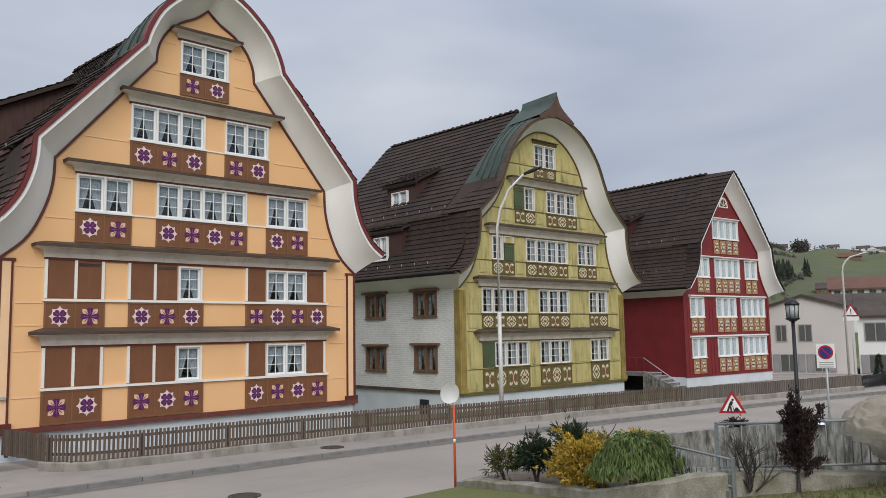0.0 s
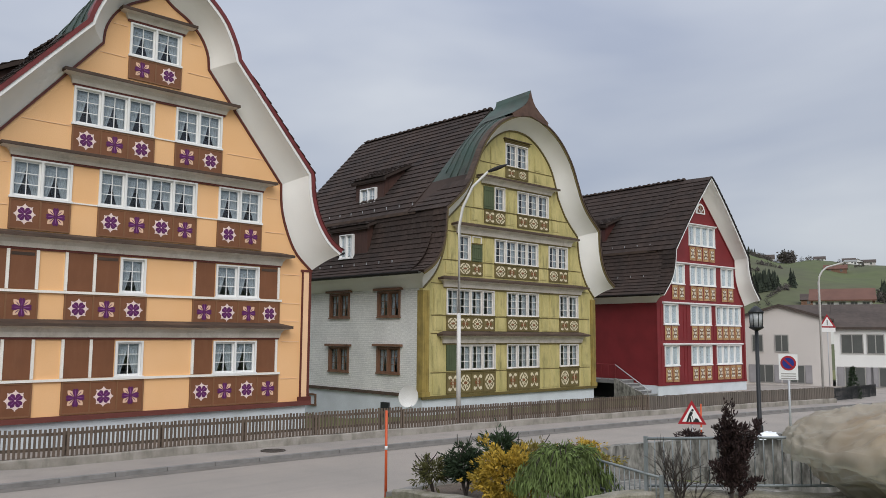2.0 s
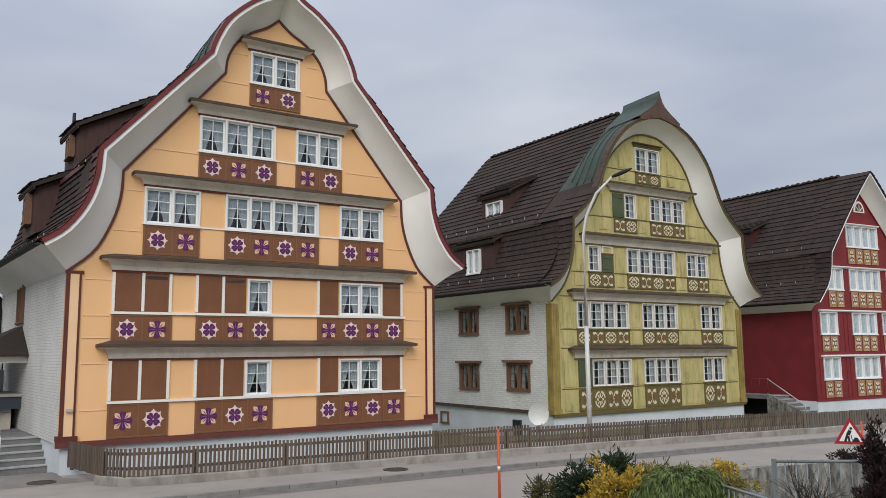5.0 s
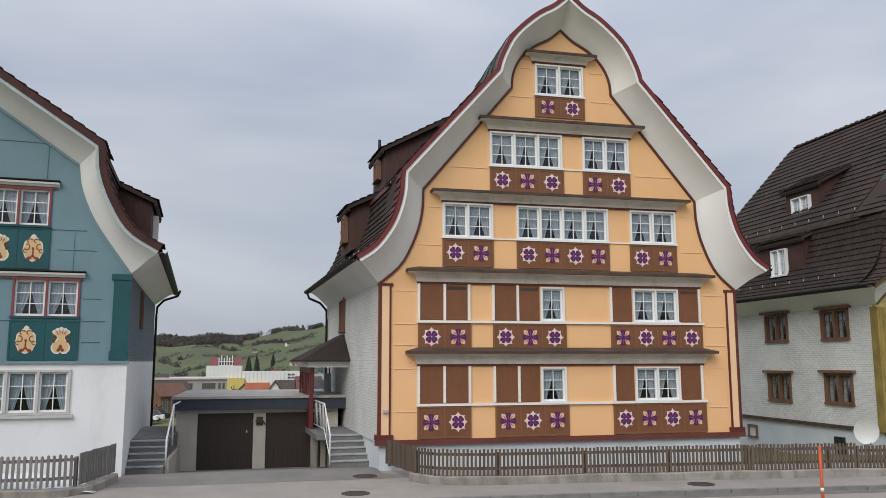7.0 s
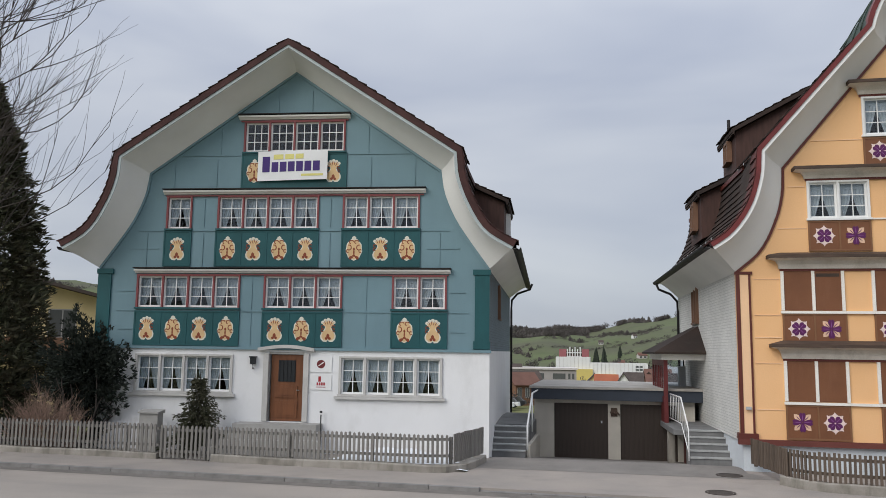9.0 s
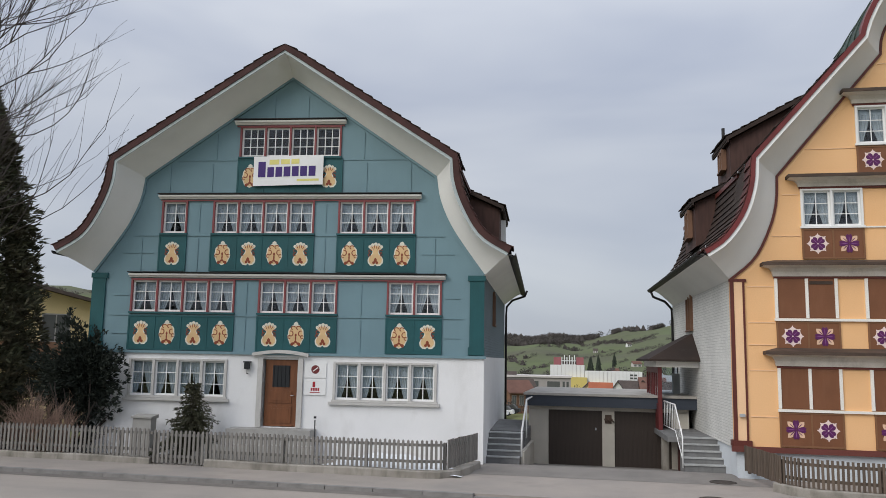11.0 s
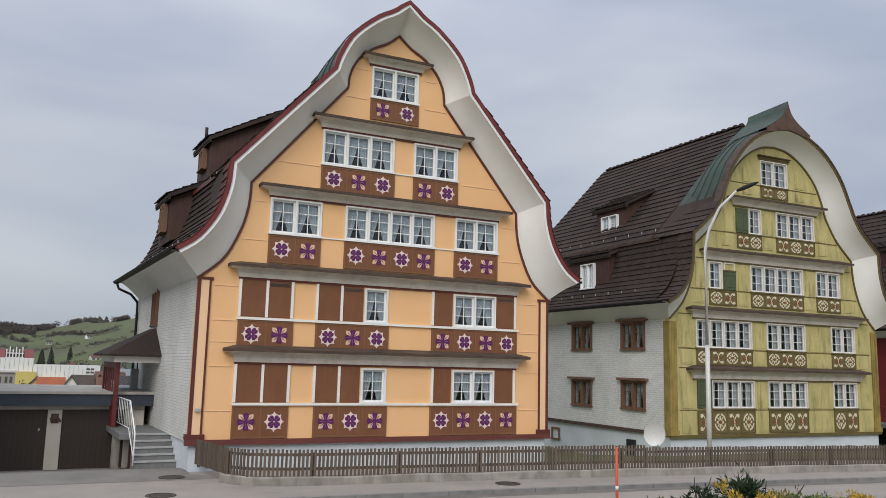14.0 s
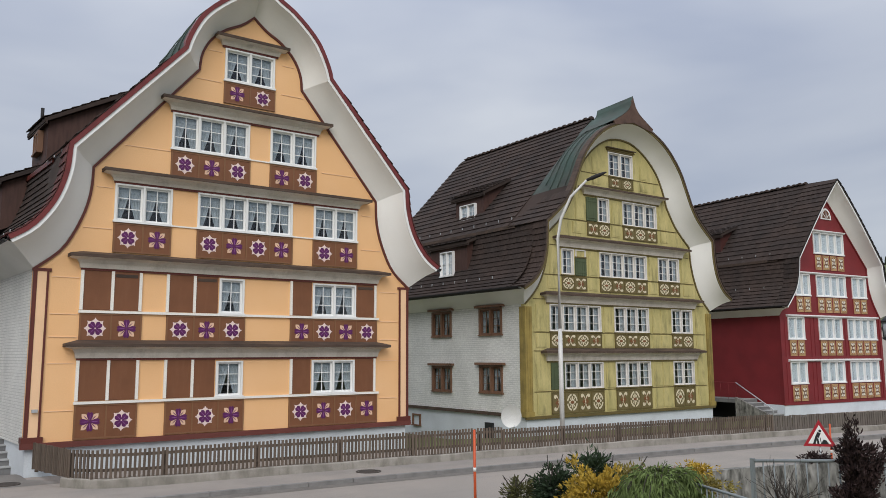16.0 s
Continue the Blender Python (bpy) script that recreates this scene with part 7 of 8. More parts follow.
# pale building beyond the red house: gable block and long wing
far_house(pose(53.1, 22.9, -0.6, 0, 0, -67.6), 6.2, 9, 4.95, 0.95, "tan_wall", "far_roof_brown", "pale two-storey house with a low gable and grey shutters", 2, 3, along_x=False, shutters=True, over=0.22,
          bays=[(-1.4, 0.6, 2.9, 1.05, False), (0.1, 0.75, 2.9, 1.05, False), (-1.0, 1.0, 0.85, 1.1, True), (1.0, 0.8, 0.85, 1.1, True)])
wing = far_house(pose(55.91, 15.65, -0.6, 0, 0, -72), 9.0, 8.4, 4.45, 1.55, "far_white", "far_roof_brown", "white two-storey wing with grey shutters and a brown roof", 2, 5, shutters=True, over=0.25,
          bays=[(-3.45, 1.2, 2.85, 1.15, False), (-2.1, 0.9, 2.85, 1.15, False), (-0.9, 0.95, 2.85, 1.15, False), (0.4, 1.0, 2.85, 1.15, False), (2.4, 1.0, 2.85, 1.15, False), (-3.35, 1.1, 0.75, 1.15, True), (-1.55, 0.8, 0.75, 1.15, True), (0.4, 0.9, 0.75, 1.15, True), (2.5, 0.9, 0.75, 1.15, True)])
bm = bmesh.new()
profile_x(bm, [(1.5, 5.0), (4.2, 6.0), (8.0, 4.6), (8.0, 4.76), (4.2, 6.16), (1.5, 5.16)], -8.2, -4.76)
part("cross_roof", bm, "far_roof_brown", wing)
far_house(at_az(70.5, 112, 4.35), 6.7, 6, 3.65, 1.35, "far_white", "far_roof_red", "white house with a reddish tiled roof", 2, 5)
far_house(at_az(75.0, 92, -1.6), 7, 9, 4.4, 2.4, "far_white", "far_roof_brown", "white gabled house with a brown roof", 2, 3, along_x=False)
for az, r, w, d, h, rh, wall, roof, ax in ((70.2, 560, 13, 8, 3, 2.5, "brown_wood", "far_roof_red", True), (67.6, 690, 8, 8, 3, 2, "far_white", "far_roof_brown", False), (69.3, 690, 8, 8, 3, 2, "far_white", "far_roof_brown", True),
                                           (72, 690, 12, 8, 3, 2, "tan_wall", "far_roof_brown", True), (69, 380, 12, 8, 3, 2.5, "brown_wood", "far_roof_brown", True), (66.2, 690, 9, 7, 3, 3, "tan_wall", "far_roof_brown", True),
                                           (71.0, 690, 9, 8, 3, 2, "far_white", "far_roof_brown", True), (71.5, 690, 7, 8, 3, 2, "far_white", "far_roof_brown", False)):
    far_house(at_az(az, r, hill_z(az, r) - 0.5), w, d, h, rh, wall, roof, "small far farmhouse on the green hillside", 1, 2, along_x=ax, name="farmhouse")
# town behind the garages
fac = thing("factory", at_az(0.0, 220, -5.2), "long white and yellow factory hall in the town", "factory")
for x0, x1, n, top in ((-12.4, -3.35, 9, 7.32), (-3.3, 11.8, 15, 5.85)):
    bm = bmesh.new()
    box(bm, x0, x1, 0.01, 14, 0, top - 0.1)
    part("hall", bm, "tan_wall", fac)
    for i in range(n):
        bm = bmesh.new()
        w = (x1 - x0) / n
        box(bm, x0 + i * w + 0.04, x0 + (i + 1) * w - 0.04, -0.15, 0, 2.0, top)
        part("panel", bm, "far_white", fac)
for x0, x1, z0, z1 in ((-8.4, -2.6, 0.6, 4.1), (-2.4, 3.6, 0.6, 2.9), (11.9, 15.4, 0.6, 4.0)):
    bm = bmesh.new()
    box(bm, x0, x1, -1.2, -0.2, z0 - 0.6, z1)
    part("annex", bm, "far_yellow", fac, "yellow lower annex")
for x0, z0 in ((8.6, 3.9), (8.6, 4.7), (9.6, 3.9), (9.6, 4.7)):
    bm = bmesh.new()
    box(bm, x0, x0 + 0.8, -0.22, -0.16, z0, z0 + 0.45)
    part("window", bm, "far_glass", fac)
# turreted pink building on the rise behind
pink = thing("building", at_az(-1.95, 265, -2.5), "pinkish building with a white glazed middle and turrets", "building")
for x0, x1, top, m in ((-4.8, -2.5, 6.9, "far_pink"), (2.5, 4.8, 6.9, "far_pink"), (-2.5, 2.5, 6.2, "far_roof_brown")):
    bm = bmesh.new()
    box(bm, x0, x1, 0 if m == "far_pink" else 0.4, 8, 0, top)
    part("wing", bm, m, pink)
for i in range(6):
    bm = bmesh.new()
    x = -2.3 + 0.82 * i
    box(bm, x, x + 0.3, 0.2, 0.39, 3.0, 7.6 if i in (1, 3, 5) else 6.9)
    part("pillar", bm, "far_white", pink)
for z in (4.3, 5.6):
    bm = bmesh.new()
    box(bm, -2.4, 2.4, 0.22, 0.385, z, z + 0.28)
    part("ledge", bm, "far_white", pink)
# flat grey building with a band of dark windows
grey = thing("building", at_az(-4.2, 150, -5.2), "low grey flat-roofed building with a dark window band", "building")
bm = bmesh.new()
box(bm, -6.2, 6.3, 0, 9, 0, 5.25)
part("wall", bm, "town_grey", grey)
bm = bmesh.new()
box(bm, -6.4, 6.5, -0.3, 9.2, 5.27, 5.6)
part("roof", bm, "tan_wall", grey)
for x0, x1 in ((-5.6, -2.8), (-2.4, 0.4), (2.0, 4.3), (4.8, 5.2), (5.5, 5.9)):
    bm = bmesh.new()
    box(bm, x0, x1, -0.06, 0, 3.6, 4.6)
    part("window", bm, "far_glass", grey)


def parked_car(m, paint, label):
    """A small far car: body, glazed cabin and four wheels."""
    car = thing("car", m, label, "car", "cars parked in the town")
    bm = bmesh.new()
    profile_x(bm, [(0, 0.3), (4.0, 0.3), (4.05, 0.75), (3.0, 0.88), (0.1, 0.85)], -0.8, 0.8)
    part("body", bm, paint, car)
    bm = bmesh.new()
    profile_x(bm, [(0.4, 0.86), (3.0, 0.89), (2.3, 1.4), (0.9, 1.42)], -0.7, 0.7)
    part("cabin", bm, "far_glass", car)
    for x in (-0.75, 0.75):
        for y in (0.75, 3.2):
            bm = bmesh.new()
            tube(bm, [(x - 0.1, y, 0.3), (x + 0.1, y, 0.3)], 0.3, 10)
            part("wheel", bm, "black", car)


for az, r, paint, label in ((-6.15, 122, "far_white", "small white car parked in the town"), (-5.75, 124, "far_white", "small white car parked in the town"), (-5.3, 128, "black", "small dark car parked in the town")):
    parked_car(at_az(az, r, -5.2, 80), paint, label)
for az, r, w, h, rh, wall, roof, ax in ((0.25, 128, 3.2, 3.9, 1.15, "tan_wall", "far_roof_orange", True), (1.42, 124, 2.2, 3.9, 1.6, "far_white", "far_roof_brown", False), (2.1, 130, 2.6, 3.8, 1.6, "brown_wood", "far_roof_brown", True), (-0.55, 134, 2.2, 3.9, 1.1, "pale_yellow", "far_roof_brown", False),
                                        (3.1, 140, 3.4, 3.6, 1.8, "brown_wood", "far_roof_brown", False), (4.6, 128, 4, 3.8, 1.6, "tan_wall", "far_roof_brown", True), (6.6, 150, 6, 4.0, 1.9, "far_white", "far_roof_red", True), (-7.0, 150, 7, 4.6, 1.6, "far_white", "far_roof_brown", True)):
    far_house(at_az(az, r, -5.3), w, 5, h, rh, wall, roof, "small town house with a pitched roof", 1, 2, along_x=ax, over=0.3, name="town_house")
# small houses scattered up the slope
for az, r, w, wall, roof, ax in ((-5.4, 250, 2.2, "far_white", "far_roof_brown", False), (-4.7, 262, 2, "far_white", "far_roof_red", True), (-3.8, 255, 2.6, "far_white", "far_roof_brown", True), (-3.1, 250, 1.8, "tan_wall", "far_roof_brown", False),
                                 (0.55, 262, 3.0, "far_white", "stone", False), (1.85, 270, 2.8, "far_white", "far_roof_brown", False), (2.45, 255, 2.6, "far_white", "far_roof_brown", False), (2.75, 330, 3.4, "tan_wall", "far_roof_red", True), (2.25, 450, 2.2, "far_white", "far_roof_brown", True),
                                 (3.5, 262, 3.0, "tan_wall", "far_roof_brown", True), (4.4, 275, 3, "far_white", "far_roof_red", False), (-0.1, 430, 2.4, "tan_wall", "far_roof_brown", True), (1.3, 300, 2.4, "brown_wood", "far_roof_red", True), (5.2, 330, 3, "far_white", "far_roof_brown", True)):
    far_house(at_az(az, r, hill_z(az, r) - 0.3, rng.uniform(-25, 25)), w, 3, 1.5, 1.0, wall, roof, "small far house on the green hillside", 1, 2, along_x=ax, over=0.15, name="farmhouse")
for k in range(14):
    az, r = rng.choice((rng.uniform(-9, -5), rng.uniform(3.5, 8))), rng.uniform(130, 215)
    far_house(at_az(az, r, -5.4, rng.uniform(-30, 30)), rng.uniform(3.5, 6), rng.uniform(4, 6), rng.uniform(3.0, 4.2), rng.uniform(1.2, 2.0), rng.choice(("far_white", "tan_wall", "brown_wood")),
              rng.choice(("far_roof_brown", "far_roof_red", "stone", "far_roof_brown")), "small town house with a pitched roof", 1, 3, along_x=rng.random() < 0.6, name="town_house")
spots = []
for _ in range(150):
    az, r = rng.uniform(-9, 8), rng.uniform(126, 300)
    spots.append((r * math.sin(radians(az)), r * math.cos(radians(az)), hill_z(az, max(r, 150)) - 0.4, rng.uniform(1.2, 3.0) * (1.5 if r > 225 else 1), 1.3, False))
clumps("town_trees", spots, "wood", "bare trees and hedges between the town roofs", 6)
# yellow house beyond the conifer
far_house(pose(-28.3, 34.95, -0.3, 0, 0, 36), 7.5, 8, 5.9, 0.9, "pale_yellow", "far_roof_brown", "pale yellow plastered house with a brown balcony", 2, 2, over=0.9, along_x=False)
bm = bmesh.new()
box(bm, -1.0, 3.4, -1.0, 0.0, 2.9, 3.9)
ob = tagged(part("balcony", bm, "brown_wood"), "dark brown wooden balcony front", "balcony")
ob.matrix_world = pose(-28.3, 34.95, -0.3, 0, 0, 36)
# back garden walls that close the sides of the street
lampf = thing("street_lamp", pose(45.0, 17.14, 0, 0, 0, -68.5), "thin far street lamp with a bent arm", "street lamp")
bm = bmesh.new()
tube(bm, [(0, 0, 0), (0, 0, 6.3), (0.05, 0, 6.6), (0.2, 0, 6.9), (0.45, 0, 7.12), (1.1, 0, 7.3), (1.6, 0, 7.4)], [0.07, 0.055, 0.05, 0.05, 0.045, 0.04, 0.035], 8)
part("pole", bm, "lamp_paint", lampf)
bm = bmesh.new()
box(bm, 1.3, 1.95, -0.1, 0.1, 7.38, 7.48)
part("lamp_head", bm, "steel", lampf)


def triangle_sign(name, m, size, zc, label, kind, pole_to):
    sg = thing(name, m, label, "road sign")
    h = size * 0.866

    def tri(k, y0, y1, mat, bm, zo=0.0):
        prism(bm, [(-size / 2 * k, -h / 3 * k + zc), (size / 2 * k, -h / 3 * k + zc), (0, h * 2 / 3 * k + zc)], y0, y1, mat)
    bm = bmesh.new()
    tri(1.0, -0.012, 0.012, 0, bm)
    tri(0.70, -0.016, -0.011, 1, bm)
    part("plate", bm, ["sign_red", "sign_white"], sg, "red-edged white triangle")
    bm = bmesh.new()
    if kind == "works":
        prism(bm, [(0.02, zc - 0.16), (0.21, zc - 0.16), (0.15, zc - 0.06), (0.09, zc - 0.05)], -0.022, -0.015)
        prism(bm, [(-0.16, zc - 0.16), (-0.10, zc - 0.16), (-0.04, zc + 0.03), (-0.09, zc + 0.04)], -0.022, -0.015)
        prism(bm, [(-0.06, zc - 0.16), (-0.01, zc - 0.16), (-0.03, zc - 0.02), (-0.07, zc - 0.02)], -0.0225, -0.0152)
        prism(bm, [(-0.10, zc + 0.02), (-0.02, zc - 0.01), (0.03, zc + 0.1), (-0.04, zc + 0.14)], -0.023, -0.016)
        disc(bm, 0.015, zc + 0.165, 0.035, -0.024, -0.0165, 10)
        prism(bm, [(-0.0, zc + 0.0), (0.02, zc + 0.0), (0.04, zc - 0.13), (0.025, zc - 0.13)], -0.022, -0.015)
    else:
        box(bm, -0.025, 0.025, -0.022, -0.015, zc - 0.04, zc + 0.2)
        box(bm, -0.025, 0.025, -0.022, -0.015, zc - 0.14, zc - 0.08)
    part("pictogram", bm, "black", sg, "black pictogram shapes")
    bm = bmesh.new()
    tube(bm, [(0, 0.04, pole_to), (0, 0.04, zc)], 0.025, 8)
    part("pole", bm, "steel", sg)
    return sg


triangle_sign("road_works_sign", pose(20.07, 11.26, 0, 0, 0, -58), 0.77, 1.04, "red and white triangular road works sign on a post", "works", 0.0)
ts = triangle_sign("warning_sign", pose(50.3, 18.75, 0, 0, 0, -69.5), 0.95, 4.12, "red-edged white warning triangle with an exclamation mark", "warn", 0.0)
bm = bmesh.new()
box(bm, -0.44, 0.44, -0.015, 0.01, 3.58, 3.83)
part("under_plate", bm, "sign_white", ts)
np_ = thing("no_parking_sign", pose(20.4, 8.65, 0, 0, 0, -66), "white board with a round blue and red no-parking sign", "road sign")
bm = bmesh.new()
box(bm, -0.23, 0.23, -0.012, 0.0, 2.16, 2.82, 0)
part("board", bm, "sign_white", np_, "white sign board")
bm = bmesh.new()
prism(bm, blob(0, 2.59, 0.19, 0.19, 28), -0.018, -0.011, 0)
prism(bm, blob(0, 2.59, 0.143, 0.143, 24), -0.022, -0.017, 1)
prism(bm, [(-0.13, 2.69), (-0.10, 2.72), (0.13, 2.49), (0.10, 2.46)], -0.026, -0.021, 0)
part("disc", bm, ["sign_red", "sign_blue"], np_, "blue disc with a red rim and bar")
bm = bmesh.new()
for k in range(3):
    box(bm, -0.18, 0.18, -0.016, -0.011, 2.30 - 0.06 * k, 2.325 - 0.06 * k)
part("text_bars", bm, "stone", np_)
bm = bmesh.new()
tube(bm, [(0, 0.03, 0), (0, 0.03, 2.8)], 0.03, 8)
part("pole", bm, "steel", np_)
M["lantern_glass"] = material("milky_lantern_glass", (0.42, 0.44, 0.45), 0.25, vary=0.1, size=4, bump=0)
lan = thing("street_lantern", pose(20.9, 9.7, -0.06), "dark iron lantern post with a glass head", "street lamp")
bm = bmesh.new()
tube(bm, [(0, 0, 0), (0, 0, 0.9), (0, 0, 0.95), (0, 0, 3.58)], [0.09, 0.09, 0.06, 0.05], 12)
part("post", bm, "black", lan)
bm = bmesh.new()
tube(bm, [(0, 0, 3.50), (0, 0, 3.57), (0, 0, 3.61)], [0.07, 0.19, 0.20], 12)
part("collar", bm, "black", lan)
bm = bmesh.new()
tube(bm, [(0, 0, 3.61), (0, 0, 3.98)], [0.165, 0.185], 8)
glass_body = part("lantern_glass", bm, "lantern_glass", lan, "milky lantern glass")
for k in range(8):
    a = 2 * math.pi * k / 8
    bm = bmesh.new()
    tube(bm, [(0.17 * math.cos(a), 0.17 * math.sin(a), 3.61), (0.19 * math.cos(a), 0.19 * math.sin(a), 3.99)], 0.010, 4)
    part("glazing_bar", bm, "black", glass_body)
bm = bmesh.new()
tube(bm, [(0, 0, 3.98), (0, 0, 4.02), (0, 0, 4.14), (0, 0, 4.18)], [0.215, 0.215, 0.09, 0.03], 8)
part("hood", bm, "black", lan)
# ---- garden on the viewer's side, trees and shrubs ----
M["needle_dark"] = material("dark_green_needles", (0.022, 0.042, 0.016), 0.8, vary=0.3, size=6, grain=30, bump=0, rand=0.5)
M["needle_gold"] = material("golden_yellow_needles", (0.44, 0.29, 0.035), 0.8, vary=0.3, size=6, second=(0.20, 0.15, 0.02), grain=30, bump=0, rand=0.4)
M["needle_green"] = material("fresh_green_needles", (0.125, 0.175, 0.05), 0.8, vary=0.3, size=6, grain=30, bump=0, rand=0.45)
M["needle_olive"] = material("olive_needles", (0.10, 0.10, 0.03), 0.8, vary=0.3, size=6, grain=30, bump=0, rand=0.45)
M["needle_lime"] = material("yellow_green_needles", (0.26, 0.205, 0.045), 0.8, vary=0.3, size=6, second=(0.12, 0.11, 0.03), grain=30, bump=0, rand=0.4)
M["needle_brown"] = material("dark_bronze_needles", (0.028, 0.014, 0.013), 0.8, vary=0.3, size=6, grain=30, bump=0, rand=0.5)
M["needle_fir"] = material("grey_green_fir_needles", (0.062, 0.066, 0.036), 0.85, vary=0.35, size=3, second=(0.085, 0.075, 0.045), grain=20, bump=0, rand=0.6)
M["bark"] = material("dark_grey_bark", (0.06, 0.048, 0.042), 0.9, vary=0.3, size=8, grain=60, bump=0.5)
M["dry_grass"] = material("dry_reed_straw", (0.30, 0.205, 0.16), 0.9, vary=0.3, size=8, grain=40, bump=0, rand=0.35)
M["dry_twig"] = material("dry_reddish_twigs", (0.33, 0.225, 0.175), 0.9, vary=0.3, size=8, grain=40, bump=0, rand=0.4)
M["yew"] = material("black_green_yew_needles", (0.02, 0.028, 0.02), 0.85, vary=0.3, size=4, grain=20, bump=0, rand=0.5)
M["thuja"] = material("dull_green_thuja", (0.098, 0.108, 0.060), 0.85, vary=0.35, size=1.5, second=(0.105, 0.078, 0.050), grain=10, bump=0, rand=0.6)


def sprays(name, tips, mat, parent, blade, width, per=6, seed=1, droop=0.0, spread=0.8, label=""):
    """Foliage as many small pointed blades: tips is a list of (place, outward direction, scale)."""
    rng = random.Random(seed)
    verts, faces = [], []
    for p, d, sc in tips:
        d = d.normalized()
        for _ in range(per):
            v = (d + Vector((rng.gauss(0, 1), rng.gauss(0, 1), rng.gauss(0, 1))) * spread * 0.6 - Vector((0, 0, droop))).normalized()
            side = v.cross(Vector((rng.gauss(0, 1), rng.gauss(0, 1), rng.gauss(0, 1))))
            if side.length < 1e-3:
                continue
            side = side.normalized() * width * sc * rng.uniform(0.7, 1.2)
            L = blade * sc * rng.uniform(0.6, 1.25)
            base = p + Vector((rng.gauss(0, 1), rng.gauss(0, 1), rng.gauss(0, 1))) * blade * 0.25 * sc
            mid = base + v * L * 0.5
            end = base + v * L - Vector((0, 0, droop * L * 0.4))
            k = len(verts)
            verts += [tuple(base), tuple(mid + side), tuple(end), tuple(mid - side)]
            faces += [(k, k + 1, k + 2, k + 3)]
    me = bpy.data.meshes.new(name)
    me.from_pydata(verts, [], faces)
    me.materials.append(M[mat])
    ob = new(name, me)
    ob.parent = parent
    return tagged(ob, label)


def ball_tips(n, rx, ry, rz, cz, seed, inner=0.55, lump=0.25):
    rng = random.Random(seed)
    out = []
    for _ in range(n):
        d = Vector((rng.gauss(0, 1), rng.gauss(0, 1), rng.gauss(0, 1))).normalized()
        r = rng.uniform(inner, 1.0) * (1 + lump * noise.noise(d * 2.3 + Vector((seed, 0, 0))) * 1.6)
        out.append((Vector((d.x * rx * r, d.y * ry * r, cz + d.z * rz * r)), d + Vector((0, 0, 0.2)), 1.0))
    return out


def branchy(bm, base, direction, length, radius, depth, rng, lift=0.1, kids=3, spread=0.7, tips=None):
    """A limb that forks; collects its twig ends."""
    pts, p, d = [base], base.copy(), direction.normalized()
    n = 4
    for i in range(n):
        d = (d + Vector((rng.gauss(0, 0.14), rng.gauss(0, 0.14), rng.gauss(0, 0.1) + lift * 0.3))).normalized()
        p = p + d * length / n
        pts.append(p.copy())
    tube(bm, pts, [radius * (1 - 0.55 * i / n) for i in range(n + 1)], 5 if radius > 0.012 else 3, cap=False)
    if depth == 0:
        if tips is not None:
            tips.append((p, d, 1.0))
        return
    for k in range(kids):
        at = pts[rng.randint(1, n)]
        nd = (d + Vector((rng.gauss(0, spread), rng.gauss(0, spread), rng.gauss(0, spread * 0.7) + lift))).normalized()
        branchy(bm, at, nd, length * rng.uniform(0.5, 0.8), radius * 0.5, depth - 1, rng, lift, kids, spread, tips)


def shrub(name, m, label, foliage, trunk_h=0.25, trunk_r=0.03, category="shrub"):
    th = thing(name, m, label, category)
    bm = bmesh.new()
    rng = random.Random(int(m.translation.x * 100))
    for k in range(3):
        branchy(bm, Vector((0, 0, -0.05)), Vector((rng.uniform(-0.5, 0.5), rng.uniform(-0.5, 0.5), 1)), trunk_h * 1.6, trunk_r, 1, rng)
    part("trunk", bm, "bark", th, fix=False)
    for args in foliage:
        sprays("foliage", *args[:1], args[1], th, *args[2:])
    return th


def gz(x, y):
    return ground_z(x, y)


shrub("dwarf_pine", pose(9.15, 10.25, 0.55), "small olive-green dwarf pine in the garden bed", [(ball_tips(170, 0.36, 0.36, 0.22, 0.32, 3, 0.3, 0.5), "needle_olive", 0.10, 0.012, 8, 1)], 0.3)
shrub("dwarf_pine", pose(9.2, 9.5, 0.6), "dark green rounded dwarf conifer on a bent stem", [(ball_tips(420, 0.36, 0.36, 0.28, 0.45, 5, 0.4, 0.4), "needle_dark", 0.09, 0.014, 8, 2)], 0.4)
shrub("golden_conifer", pose(8.55, 7.95, 0.75), "golden-yellow dwarf conifer in the garden bed", [(ball_tips(760, 0.56, 0.56, 0.44, 0.40, 7, 0.55, 0.5), "needle_gold", 0.075, 0.015, 9, 3)], 0.3)
shrub("golden_conifer", pose(10.6, 9.2, 0.55), "yellowish low conifer behind the weeping one", [(ball_tips(420, 0.62, 0.5, 0.27, 0.52, 8, 0.4, 0.5), "needle_lime", 0.08, 0.014, 8, 4)], 0.3)
shrub("low_conifer", pose(12.6, 9.3, 0.35), "yellow-green low conifer beside the railing", [(ball_tips(220, 0.4, 0.5, 0.2, 0.45, 9, 0.4, 0.5), "needle_lime", 0.08, 0.014, 8, 5)], 0.3)
shrub("dark_shrub", pose(9.0, 8.5, 0.7), "dark upright shrub behind the golden conifer", [(ball_tips(200, 0.28, 0.28, 0.28, 0.75, 12, 0.3, 0.6), "needle_dark", 0.11, 0.014, 7, 6)], 0.5)
